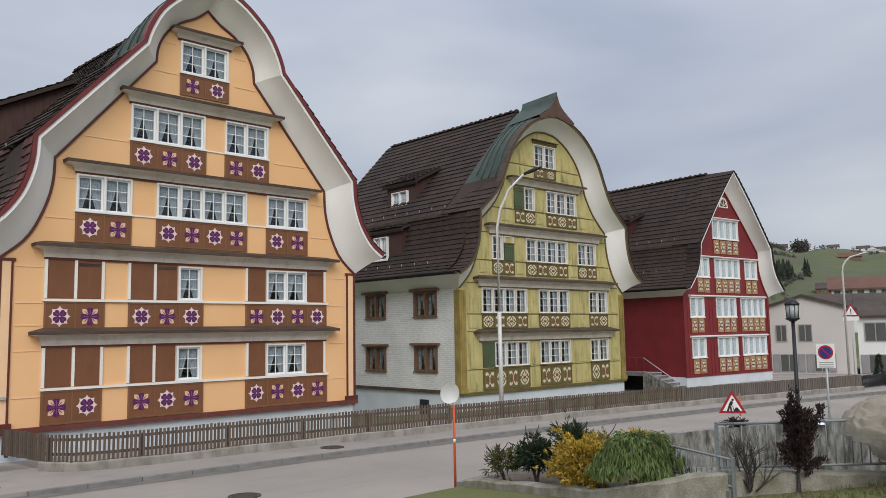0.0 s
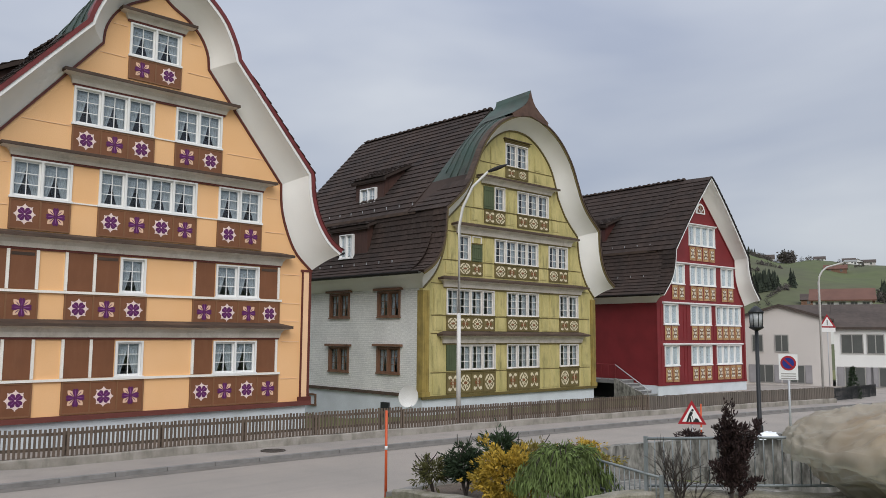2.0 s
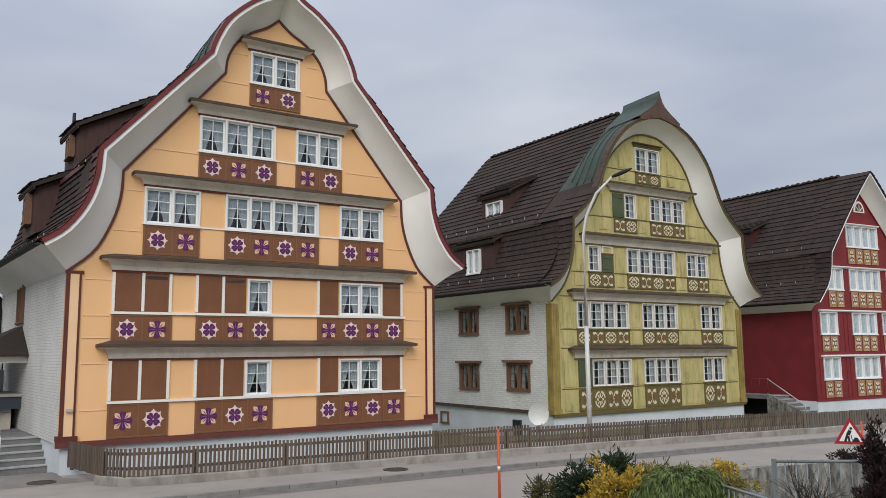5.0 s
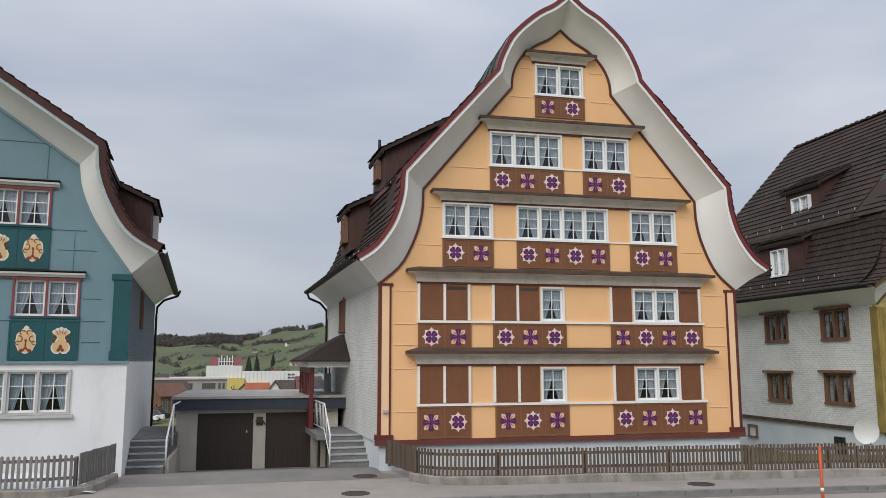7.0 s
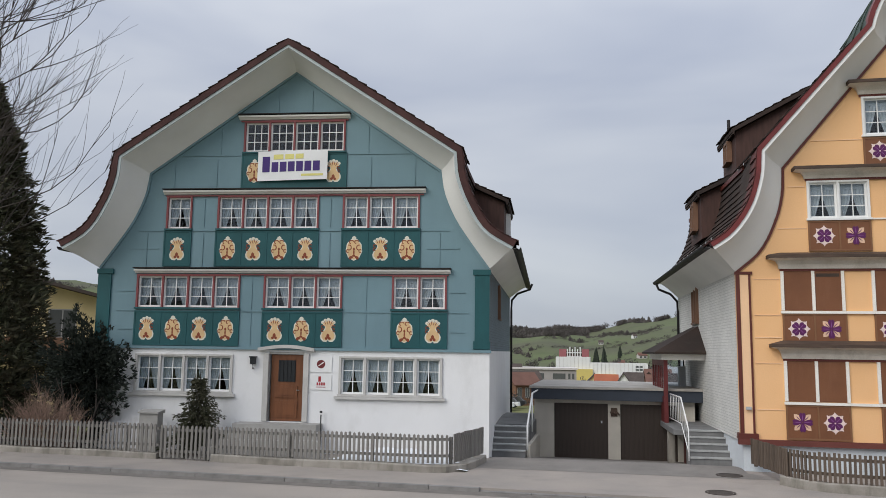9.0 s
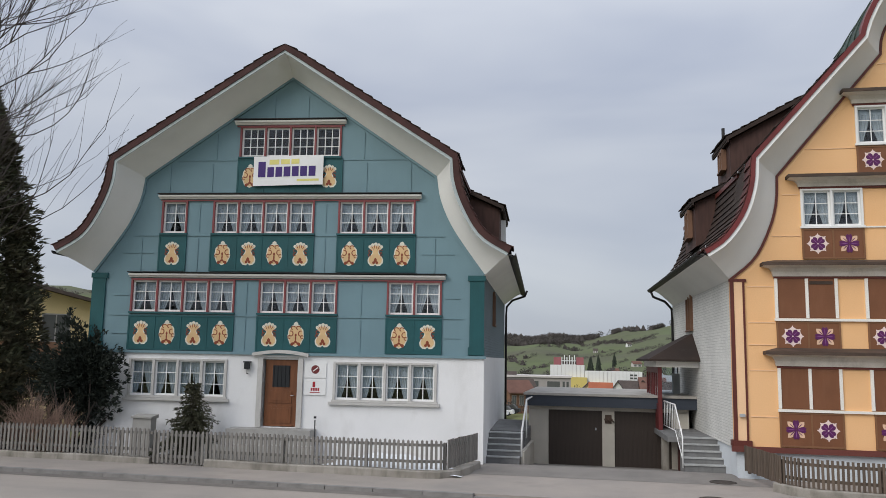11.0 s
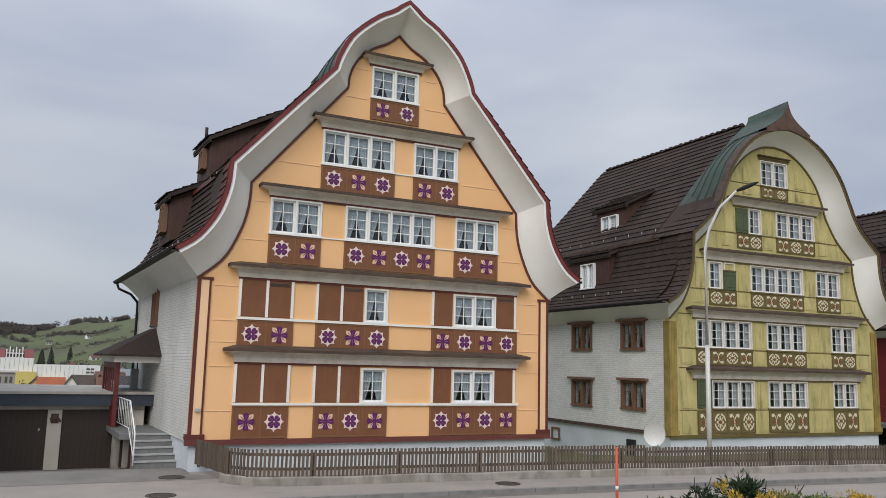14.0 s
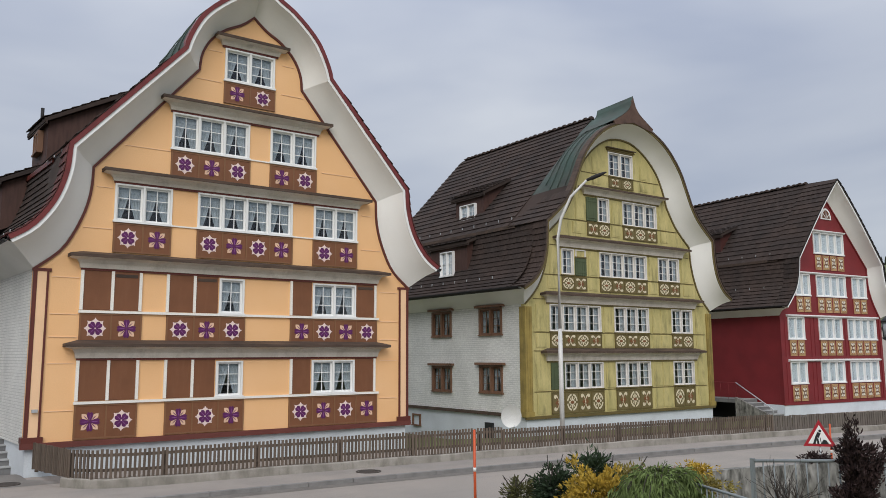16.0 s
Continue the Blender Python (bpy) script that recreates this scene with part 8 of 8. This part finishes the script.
# weeping conifer: arching branches with hanging sprays
weep = thing("weeping_conifer", pose(8.45, 6.85, 0.9), "fresh green weeping conifer with arching branches", "shrub")
bm = bmesh.new()
tips = []
rng = random.Random(21)
for k in range(85):
    a = rng.uniform(0, 6.283)
    R = rng.uniform(0.45, 0.8)
    top = rng.uniform(0.55, 0.78)
    pts = []
    for i in range(9):
        t = i / 8
        pts.append(Vector((R * t * math.cos(a), R * t * math.sin(a), 0.15 + top * math.sin(min(1.0, t * 1.5) * math.pi / 2) * (1 - max(0, t - 0.45) * 1.45))))
    tube(bm, pts, [0.012 * (1 - 0.8 * i / 8) for i in range(9)], 3, cap=False)
    for i in range(2, 9):
        d = (pts[i] - pts[i - 1]).normalized()
        for _ in range(3):
            tips.append((pts[i].lerp(pts[i - 1], rng.random()), d + Vector((0, 0, -0.4)), 1.0))
part("trunk", bm, "bark", weep, fix=False)
sprays("foliage", tips, "needle_green", weep, 0.11, 0.011, 7, 22, droop=0.5, spread=0.7)
# dark column-shaped shrub
col = thing("column_shrub", pose(8.98, 4.62, 1.12) @ Matrix.Scale(0.94, 4), "dark bronze column-shaped evergreen shrub", "shrub")
bm = bmesh.new()
tube(bm, [(0, 0, -0.1), (0.02, 0, 0.3), (0, 0.02, 0.9)], [0.035, 0.03, 0.015], 6)
part("trunk", bm, "bark", col, fix=False)
tips = []
rng = random.Random(31)
SHOOTS = [(rng.uniform(0, 6.283), rng.uniform(0.04, 0.2), rng.uniform(0.15, 0.55), rng.uniform(0.85, 1.2)) for _ in range(17)]
SHOOTS += [(3.6, 0.05, 0.3, 1.42), (3.0, 0.09, 0.4, 1.33), (0.5, 0.04, 0.3, 1.27), (-0.95, 0.36, 0.62, 1.16), (-0.9, 0.30, 0.6, 1.02), (-0.8, 0.34, 0.22, 0.40), (2.6, 0.24, 0.3, 0.62), (-0.6, 0.25, 0.3, 0.8)]
for a, lean, z0, z1 in SHOOTS:
    for k in range(60):
        t = rng.random()
        z = z0 + (z1 - z0) * t
        r = lean * (0.35 + 0.65 * t) + rng.gauss(0, 0.035) * (1.25 - t)
        tips.append((Vector((r * math.cos(a) + rng.gauss(0, 0.03), r * math.sin(a) + rng.gauss(0, 0.03), z)), Vector((math.cos(a) * 0.5, math.sin(a) * 0.5, 0.9)), 1.0))
sprays("foliage", tips, "needle_brown", col, 0.062, 0.010, 8, 33, spread=0.75)
# bare twiggy shrub
bare = thing("bare_shrub", pose(8.56, 5.08, 1.06) @ Matrix.Scale(0.95, 4), "leafless twiggy shrub in the garden bed", "shrub")
bm = bmesh.new()
rng = random.Random(41)
for k in range(9):
    branchy(bm, Vector((rng.gauss(0, 0.06), rng.gauss(0, 0.06), 0)), Vector((rng.gauss(0, 0.38), rng.gauss(0, 0.38), 1)), 0.5, 0.016, 2, rng, 0.2, 4, 0.6)
part("crown", bm, "bark", bare, fix=False)

# garden bed, its edging wall and lawn
bm = bmesh.new()
edge = [(9.15, 11.2), (8.7, 9.6), (8.0, 7.2), (7.95, 6.15), (8.5, 5.45), (9.7, 4.05), (10.9, 2.65)]
inner = [(12.9, 11.0), (12.3, 9.9), (10.6, 8.2), (8.75, 6.7), (8.66, 5.58), (9.85, 4.18), (11.05, 2.78)]
rows = []
for (xa, ya), (xb, yb) in zip(edge, inner):
    row = []
    for i in range(13):
        t = i / 12
        x, y = xa + (xb - xa) * t, ya + (yb - ya) * t
        row.append((x, y, gz(x, y) + 0.06 + 0.05 * noise.noise(Vector((x * 2, y * 2, 0)))))
    rows.append(row)
sheet(bm, rows)
tagged(part("garden_bed", bm, "soil", fix=False), "dark soil bed with dry leaves", "garden bed", kind="structure")
bm = bmesh.new()
rows = []
for x, y, a in along(edge, 0.17):
    nx, ny = math.sin(a), -math.cos(a)
    zt = max(gz(x, y) + 0.15, min(1.3, 1.06 + 0.23 * (6.6 - y))) + 0.012 * math.sin(x * 17)
    rows.append([(x - nx * 0.13, y - ny * 0.13, zt - 0.5), (x - nx * 0.13, y - ny * 0.13, zt), (x + nx * 0.1, y + ny * 0.1, zt), (x + nx * 0.13, y + ny * 0.13, zt - 0.03), (x + nx * 0.13, y + ny * 0.13, zt - 0.5)])
vr = sheet(bm, rows, smooth=False)
bm.faces.new(vr[0])
bm.faces.new(vr[-1])
M["mossy_edge"] = material("mossy_concrete", (0.33, 0.305, 0.26), 0.95, vary=0.4, size=3.5, second=(0.17, 0.16, 0.105), mix_at=0.55, grain=45, bump=0.5, grain_vary=0.2, streak=0.5, streak_color=(0.10, 0.095, 0.06), streak_size=(4, 4, 1.5))
tagged(part("edging_wall", bm, "mossy_edge"), "low mossy concrete edging of the garden bed", "wall", kind="structure")
bm = bmesh.new()
pts = [(9.25, 11.55), (10.4, 11.75), (11.8, 11.8), (13.2, 11.6)]
rows = []
for x, y, a in along(pts, 0.4):
    rows.append([(x, y + 0.12, -0.1), (x, y + 0.12, 0.30), (x, y - 0.14, 0.32), (x, y - 0.14, -0.1)])
vr = sheet(bm, rows, smooth=False)
bm.faces.new(vr[0])
bm.faces.new(vr[-1])
tagged(part("edging_wall", bm, "kerb"), "pale stone edging towards the street", "wall", kind="structure")
# leaf litter and grass tufts
rng = random.Random(51)
tips = []
for _ in range(2600):
    x, y = rng.uniform(5.0, 12), rng.uniform(2.2, 6.0)
    if y < 13.1 - x * 1.0 + rng.uniform(0, 0.3) or y < 4.2:
        tips.append((Vector((x, y, gz(x, y))), Vector((0, 0, 1)), 1.0))
grass = sprays("grass", tips, "grass", None, 0.07, 0.006, 5, 52, spread=0.7, label="short winter grass of the lawn")
tagged(grass, category="grass", kind="stuff")
tips = []
for _ in range(200):
    t, s = rng.random(), rng.random()
    i = min(5, int(t * 6))
    f = t * 6 - i
    xa, ya = edge[i][0] + (edge[i + 1][0] - edge[i][0]) * f, edge[i][1] + (edge[i + 1][1] - edge[i][1]) * f
    xb, yb = inner[i][0] + (inner[i + 1][0] - inner[i][0]) * f, inner[i][1] + (inner[i + 1][1] - inner[i][1]) * f
    x, y = xa + (xb - xa) * s * 0.8, ya + (yb - ya) * s * 0.8
    tips.append((Vector((x, y, gz(x, y) + 0.08)), Vector((rng.gauss(0, 1), rng.gauss(0, 1), 0.4)), 1.0))
lit = sprays("leaf_litter", tips, "dry_grass", None, 0.06, 0.018, 2, 53, label="dry leaves scattered on the garden bed")
tagged(lit, category="leaves", kind="stuff")

# railings and the channel wall behind
def railing(name, a, b, za, zb, h, pitch, label, mat="rail_blue"):
    th = thing(name, pose(*a, 0), label, "railing")
    d = Vector((b[0] - a[0], b[1] - a[1], 0))
    L = d.length
    for hh in (0.0, h):
        bm = bmesh.new()
        tube(bm, [(0, 0, za + hh), (d.x, d.y, zb + hh)], 0.018, 8)
        part("rail", bm, mat, th)
    bm = bmesh.new()
    tube(bm, [(0, 0, 0), (0, 0, h)], 0.0085, 6)
    me = mesh_of("baluster", bm, mat)
    n = int(L / pitch)
    for i in range(1, n):
        t = i / n
        piece("baluster", me, th, (d.x * t, d.y * t, za + (zb - za) * t))
    for t in (0.0, 1.0):
        bm = bmesh.new()
        box(bm, d.x * t - 0.02, d.x * t + 0.02, d.y * t - 0.02, d.y * t + 0.02, za + (zb - za) * t - 0.5, za + (zb - za) * t + h + 0.03)
        part("post", bm, mat, th)
    return th


railing("railing", (8.47, 5.52), (10.85, 2.75), 1.35, 1.44, 0.60, 0.112, "blue-grey metal railing with upright bars on the mossy wall")
railing("railing", (8.76, 6.75), (8.396, 5.255), 1.20, 1.122, 0.37, 0.095, "low blue-grey railing beside the channel steps")
bm = bmesh.new()
rows = []
for x, y, zt in ((12.6, 11.4, 0.66), (15.2, 10.4, 0.76), (16.4, 9.4, 0.88), (16.8, 7.6, 1.14), (16.8, 4.0, 1.6), (16.8, 0.0, 1.9)):
    rows.append([(x, y, -0.4), (x, y, zt), (x + 0.3, y + 0.15, zt), (x + 0.3, y + 0.15, -0.4)])
vr = sheet(bm, rows, smooth=False)
tagged(part("channel_wall", bm, "stained_wall"), "streaked pale concrete wall of the channel", "wall", kind="structure")
bm = bmesh.new()
sheet(bm, [[(13.3, 11.0, 0.02), (15.3, 10.3, 0.02)], [(11.6, 8.4, 0.02), (16.4, 8.4, 0.02)], [(9.2, 6.6, 0.03), (16.8, 6.4, 0.03)], [(8.85, 5.5, 0.03), (16.8, 5.2, 0.03)], [(11.2, 2.7, 0.04), (16.9, 2.7, 0.04)]])
tagged(part("channel_floor", bm, "stained_wall", fix=False), "grey concrete floor of the channel", "floor", kind="structure")
for a, b, za, zb in (((9.2, 7.3), (8.50, 5.27), 1.06, 1.06),):
    bm = bmesh.new()
    d = Vector((b[0] - a[0], b[1] - a[1])).normalized()
    nx, ny = -d.y * 0.14, d.x * 0.14
    rows = [[(p[0] - nx, p[1] - ny, -0.2), (p[0] - nx, p[1] - ny, z), (p[0] + nx, p[1] + ny, z), (p[0] + nx, p[1] + ny, -0.2)] for p, z in ((a, za), (((a[0] + b[0]) / 2, (a[1] + b[1]) / 2), (za + zb) / 2), (b, zb))]
    vr = sheet(bm, rows, smooth=False)
    bm.faces.new(vr[0])
    bm.faces.new(vr[-1])
    tagged(part("parapet", bm, "kerb"), "pale stone ledge under the low railing", "wall", kind="structure")
# small heaps on the wall
for x, y, z, r, mat, nm, lb in ((16.75, 7.6, 1.09, 0.28, "snow", "snow_patch", "small patch of old snow beside the wall"),):
    bm = bmesh.new()
    sheet(bm, [[(r * 1.6 * k * math.cos(a), r * k * math.sin(a), 0.35 * r * (1 - k * k) + 0.03 * math.sin(5 * a + 7 * k)) for a in (2 * math.pi * i / 16 for i in range(16))] for k in (0.02, 0.3, 0.55, 0.8, 1.0)], close=True)
    ob = tagged(part(nm, bm, mat, fix=False), lb, nm.replace("_", " "))
    ob.location = (x, y, z)

# small plants along the top of the channel wall
for x, y, z, sz, mat, lb in ((13.3, 11.0, 0.6, 0.24, "needle_green", "small grey-green cushion plant on the wall"), (13.75, 10.75, 0.64, 0.2, "dry_grass", "small straw-coloured tuft on the wall"), (14.25, 10.6, 0.66, 0.27, "needle_gold", "small yellow-green plant on the wall"), (16.55, 9.35, 0.88, 0.2, "needle_brown", "small dark dry plant on the wall")):
    pl = thing("wall_plant", pose(x, y, z), lb, "plant")
    sprays("foliage", ball_tips(90, sz, sz, sz * 0.5, sz * 0.55, int(x * 10), 0.3, 0.8), mat if mat in M else "dry_grass", pl, 0.09, 0.016, 6, int(y * 10), spread=0.8)

# wrapped bundle under translucent sheeting
def sheet_material(name, color, second, clear, thin):
    """Milky plastic film: part of the light passes straight through, part is scattered to the far side."""
    m = material(name, color, 0.32, vary=0.3, size=2.2, second=second, mix_at=0.52, grain=9, bump=0.5, spec=0.6, grain_vary=0.05)
    t = m.node_tree
    out = t.nodes["Material Output"]
    body = t.nodes["Principled BSDF"]
    milky = t.nodes.new("ShaderNodeBsdfTranslucent")
    milky.inputs["Color"].default_value = (0.72, 0.72, 0.66, 1)
    plain = t.nodes.new("ShaderNodeBsdfTransparent")
    plain.inputs["Color"].default_value = (0.95, 0.96, 0.93, 1)
    first, last = t.nodes.new("ShaderNodeMixShader"), t.nodes.new("ShaderNodeMixShader")
    first.inputs[0].default_value, last.inputs[0].default_value = thin, clear
    t.links.new(body.outputs[0], first.inputs[1])
    t.links.new(milky.outputs[0], first.inputs[2])
    t.links.new(first.outputs[0], last.inputs[1])
    t.links.new(plain.outputs[0], last.inputs[2])
    t.links.new(last.outputs[0], out.inputs["Surface"])
    return m


M["tarp"] = sheet_material("milky_plastic_sheet", (0.56, 0.51, 0.42), (0.36, 0.27, 0.17), 0.34, 0.40)
M["straw_core"] = material("tan_dry_straw_bundle", (0.52, 0.36, 0.20), 0.9, vary=0.4, size=1.6, second=(0.24, 0.15, 0.09), mix_at=0.5, grain=22, bump=0.6, stretch_by=(1, 1, 2.2), grain_vary=0.15)
tarp = thing("wrapped_bundle", pose(10.55, 2.62, 1.12), "garden bundle wrapped in milky plastic sheeting", "tarpaulin")


def bundle(shrink, seed, amp, rings=120, sides=300):
    """A lens-shaped bundle: a hem that flares upwards to a rim, and a low domed top, crumpled into sharp folds."""
    rows = []
    for j in range(rings + 1):
        v = j / rings
        if v < 0.5:
            w = v / 0.5
            r, z, out, up = 0.72 + 1.08 * w, 0.80 * w, 0.6, -0.8
        else:
            w = (v - 0.5) / 0.5
            r, z, out, up = 1.80 * max(0.015, 1 - w ** 1.35), 0.80 + 0.50 * math.sin(w * math.pi / 2) ** 0.9, 0.35, 0.93
        row = []
        for i in range(sides):
            a = 2 * math.pi * i / sides
            p = Vector((r * math.cos(a), r * math.sin(a), z * 1.3))
            bend = noise.noise_vector(p * 0.9 + Vector((seed, 0, 0))) * 0.5
            q = p + bend
            fold = sum(k * (0.32 - abs(noise.noise(q * f + Vector((seed, f, 0))))) for f, k in ((0.9, 0.22), (1.9, 0.20), (4.2, 0.15), (9.0, 0.06), (18.0, 0.02)))
            d = amp * fold * min(1.0, r / 0.5)
            k = shrink * (r + d * out)
            row.append((k * math.cos(a), k * math.sin(a), z * (0.6 + 0.4 * shrink) + d * up * 0.7))
        rows.append(row)
    return rows


bm = bmesh.new()
sheet(bm, bundle(1.0, 0.0, 1.0), close=True)
part("sheeting", bm, "tarp", tarp, "creased milky plastic film", fix=False)
bm = bmesh.new()
vr = sheet(bm, [[(x, y, 0.04 + z) for x, y, z in row] for row in bundle(0.74, 3.0, 0.9, 40, 90)[15:]], close=True)
bm.faces.new(vr[-1])
part("bundle", bm, "straw_core", tarp, "tan straw bundle inside", fix=False)

# ---- shrubs and trees at the blue house ----
big = thing("thuja_tree", pose(-20.2, 22.6, 0), "tall dark conifer with dense dull green sprays", "tree")
bm = bmesh.new()
tube(bm, [(0, 0, -0.1), (0.05, 0, 4), (0, 0.05, 12)], [0.28, 0.2, 0.04], 8)
part("trunk", bm, "bark", big, fix=False)
tips = []
rng = random.Random(61)
for k in range(5200):
    z = 0.3 + 11.6 * rng.random() ** 1.15
    env = 2.55 * max(0.03, (1 - (z / 12.2) ** 2.2)) * (0.75 + 0.25 * min(1, z / 3))
    a = rng.uniform(0, 6.283)
    r = env * rng.uniform(0.55, 1.0) * (1 + 0.32 * noise.noise(Vector((math.cos(a) * 1.8, math.sin(a) * 1.8, z * 0.9))))
    tips.append((Vector((r * math.cos(a), r * math.sin(a), z)), Vector((math.cos(a), math.sin(a), 0.35)), 1.0))
sprays("crown", tips, "thuja", big, 0.26, 0.034, 13, 62, spread=0.8)
yew = thing("yew_shrub", pose(-15.75, 22.35, 0), "black-green spreading yew at the house corner", "shrub")
bm = bmesh.new()
rng = random.Random(71)
tips = []
for k in range(9):
    branchy(bm, Vector((rng.uniform(-0.3, 0.3), rng.uniform(-0.2, 0.2), 0)), Vector((rng.gauss(0, 0.45), rng.gauss(0, 0.12), 1)), 1.5, 0.05, 1, rng, 0.15, 3, 0.3, tips)
part("trunk", bm, "bark", yew, fix=False)
tips = ball_tips(3000, 1.2, 0.42, 1.3, 2.4, 72, 0.3, 0.8)
sprays("crown", tips, "yew", yew, 0.15, 0.026, 12, 73, spread=0.8)
reed = thing("dry_bush", pose(-16.29, 21.62, 0.1), "tangled dry reddish-brown twiggy bush behind the fence", "shrub")
rng = random.Random(81)
bm = bmesh.new()
for k in range(110):
    off = rng.uniform(-0.8, 0.8)
    branchy(bm, Vector((off, rng.gauss(0, 0.1), 0)), Vector((off * 0.25 + rng.gauss(0, 0.22), rng.gauss(0, 0.12), 1)), rng.uniform(0.8, 1.12) * (1 - 0.3 * abs(off)), 0.017, 2, rng, 0.14, 4, 0.5)
part("branchwork", bm, "dry_twig", reed, fix=False)
fir = thing("small_fir", pose(-11.7, 22.15, 0.05), "small young fir tree behind the picket fence", "tree")
bm = bmesh.new()
tube(bm, [(0, 0, 0), (0, 0, 2.45)], [0.05, 0.01], 6)
part("trunk", bm, "bark", fir, fix=False)
rng = random.Random(91)
tips = []
for tier in range(13):
    z = 0.22 + 2.1 * (tier / 13) ** 0.92
    reach = 1.18 * (1 - z / 2.5) * rng.uniform(0.88, 1.1) + 0.05
    n = 11 if tier < 7 else 7
    for k in range(n):
        a = 6.283 * k / n + rng.uniform(-0.3, 0.3) + tier
        L = reach * rng.uniform(0.6, 1.12)
        for i in range(max(3, int(L * 13))):
            u = (i + rng.random()) / max(3, int(L * 13))
            tips.append((Vector((L * u * math.cos(a), L * u * math.sin(a), z + 0.10 * L * u - 0.30 * L * u * u)), Vector((math.cos(a), math.sin(a), -0.1)), 0.75 + 0.4 * (1 - u)))
sprays("crown", tips, "needle_fir", fir, 0.14, 0.019, 11, 92, droop=0.12, spread=0.75)
far_fir = thing("small_fir", pose(44.2, 15.3, 0.0), "small dark fir beside the dark fence", "tree")
sprays("crown", [(Vector((r * math.cos(a), r * math.sin(a), z)), Vector((math.cos(a), math.sin(a), 0.2)), 1.0) for z, r, a in ((z, 0.42 * (1 - z / 1.75) * rng.uniform(0.4, 1), rng.uniform(0, 6.28)) for z in [0.1 + 1.6 * i / 260 for i in range(260)])], "needle_dark", far_fir, 0.12, 0.02, 6, 93)
boxu = thing("utility_box", pose(-13.35, 22.35, 0), "grey metal utility box by the wall", "utility box")
bm = bmesh.new()
box(bm, -0.3, 0.3, -0.15, 0.15, 0, 1.22)
part("cabinet", bm, "stone", boxu)
bm = bmesh.new()
profile_x(bm, [(-0.2, 1.222), (0.2, 1.222), (0.2, 1.33), (-0.2, 1.27)], -0.34, 0.34)
part("lid", bm, "stone", boxu)
# bare tree whose branches reach into the sky
bt = thing("bare_tree", pose(-17.3, 15.7, 0.0), "large leafless tree with long fine twigs", "tree")
bm = bmesh.new()
rng = random.Random(101)
tube(bm, [(0, 0, -0.1), (0.05, 0.1, 3), (0.2, 0.0, 6), (0.3, 0.1, 9), (0.2, 0.2, 12)], [0.24, 0.2, 0.15, 0.1, 0.05], 8)
for k in range(34):
    z = rng.uniform(4.2, 11.5)
    a = rng.uniform(-0.9, 1.1) if k % 4 else rng.uniform(1.2, 5)
    branchy(bm, Vector((0.2, 0.05, z)), Vector((math.cos(a), math.sin(a), rng.uniform(0.15, 0.6))), rng.uniform(2.8, 4.2), 0.03, 2, rng, 0.34, 5, 0.30)
part("crown", bm, "bark", bt, fix=False)
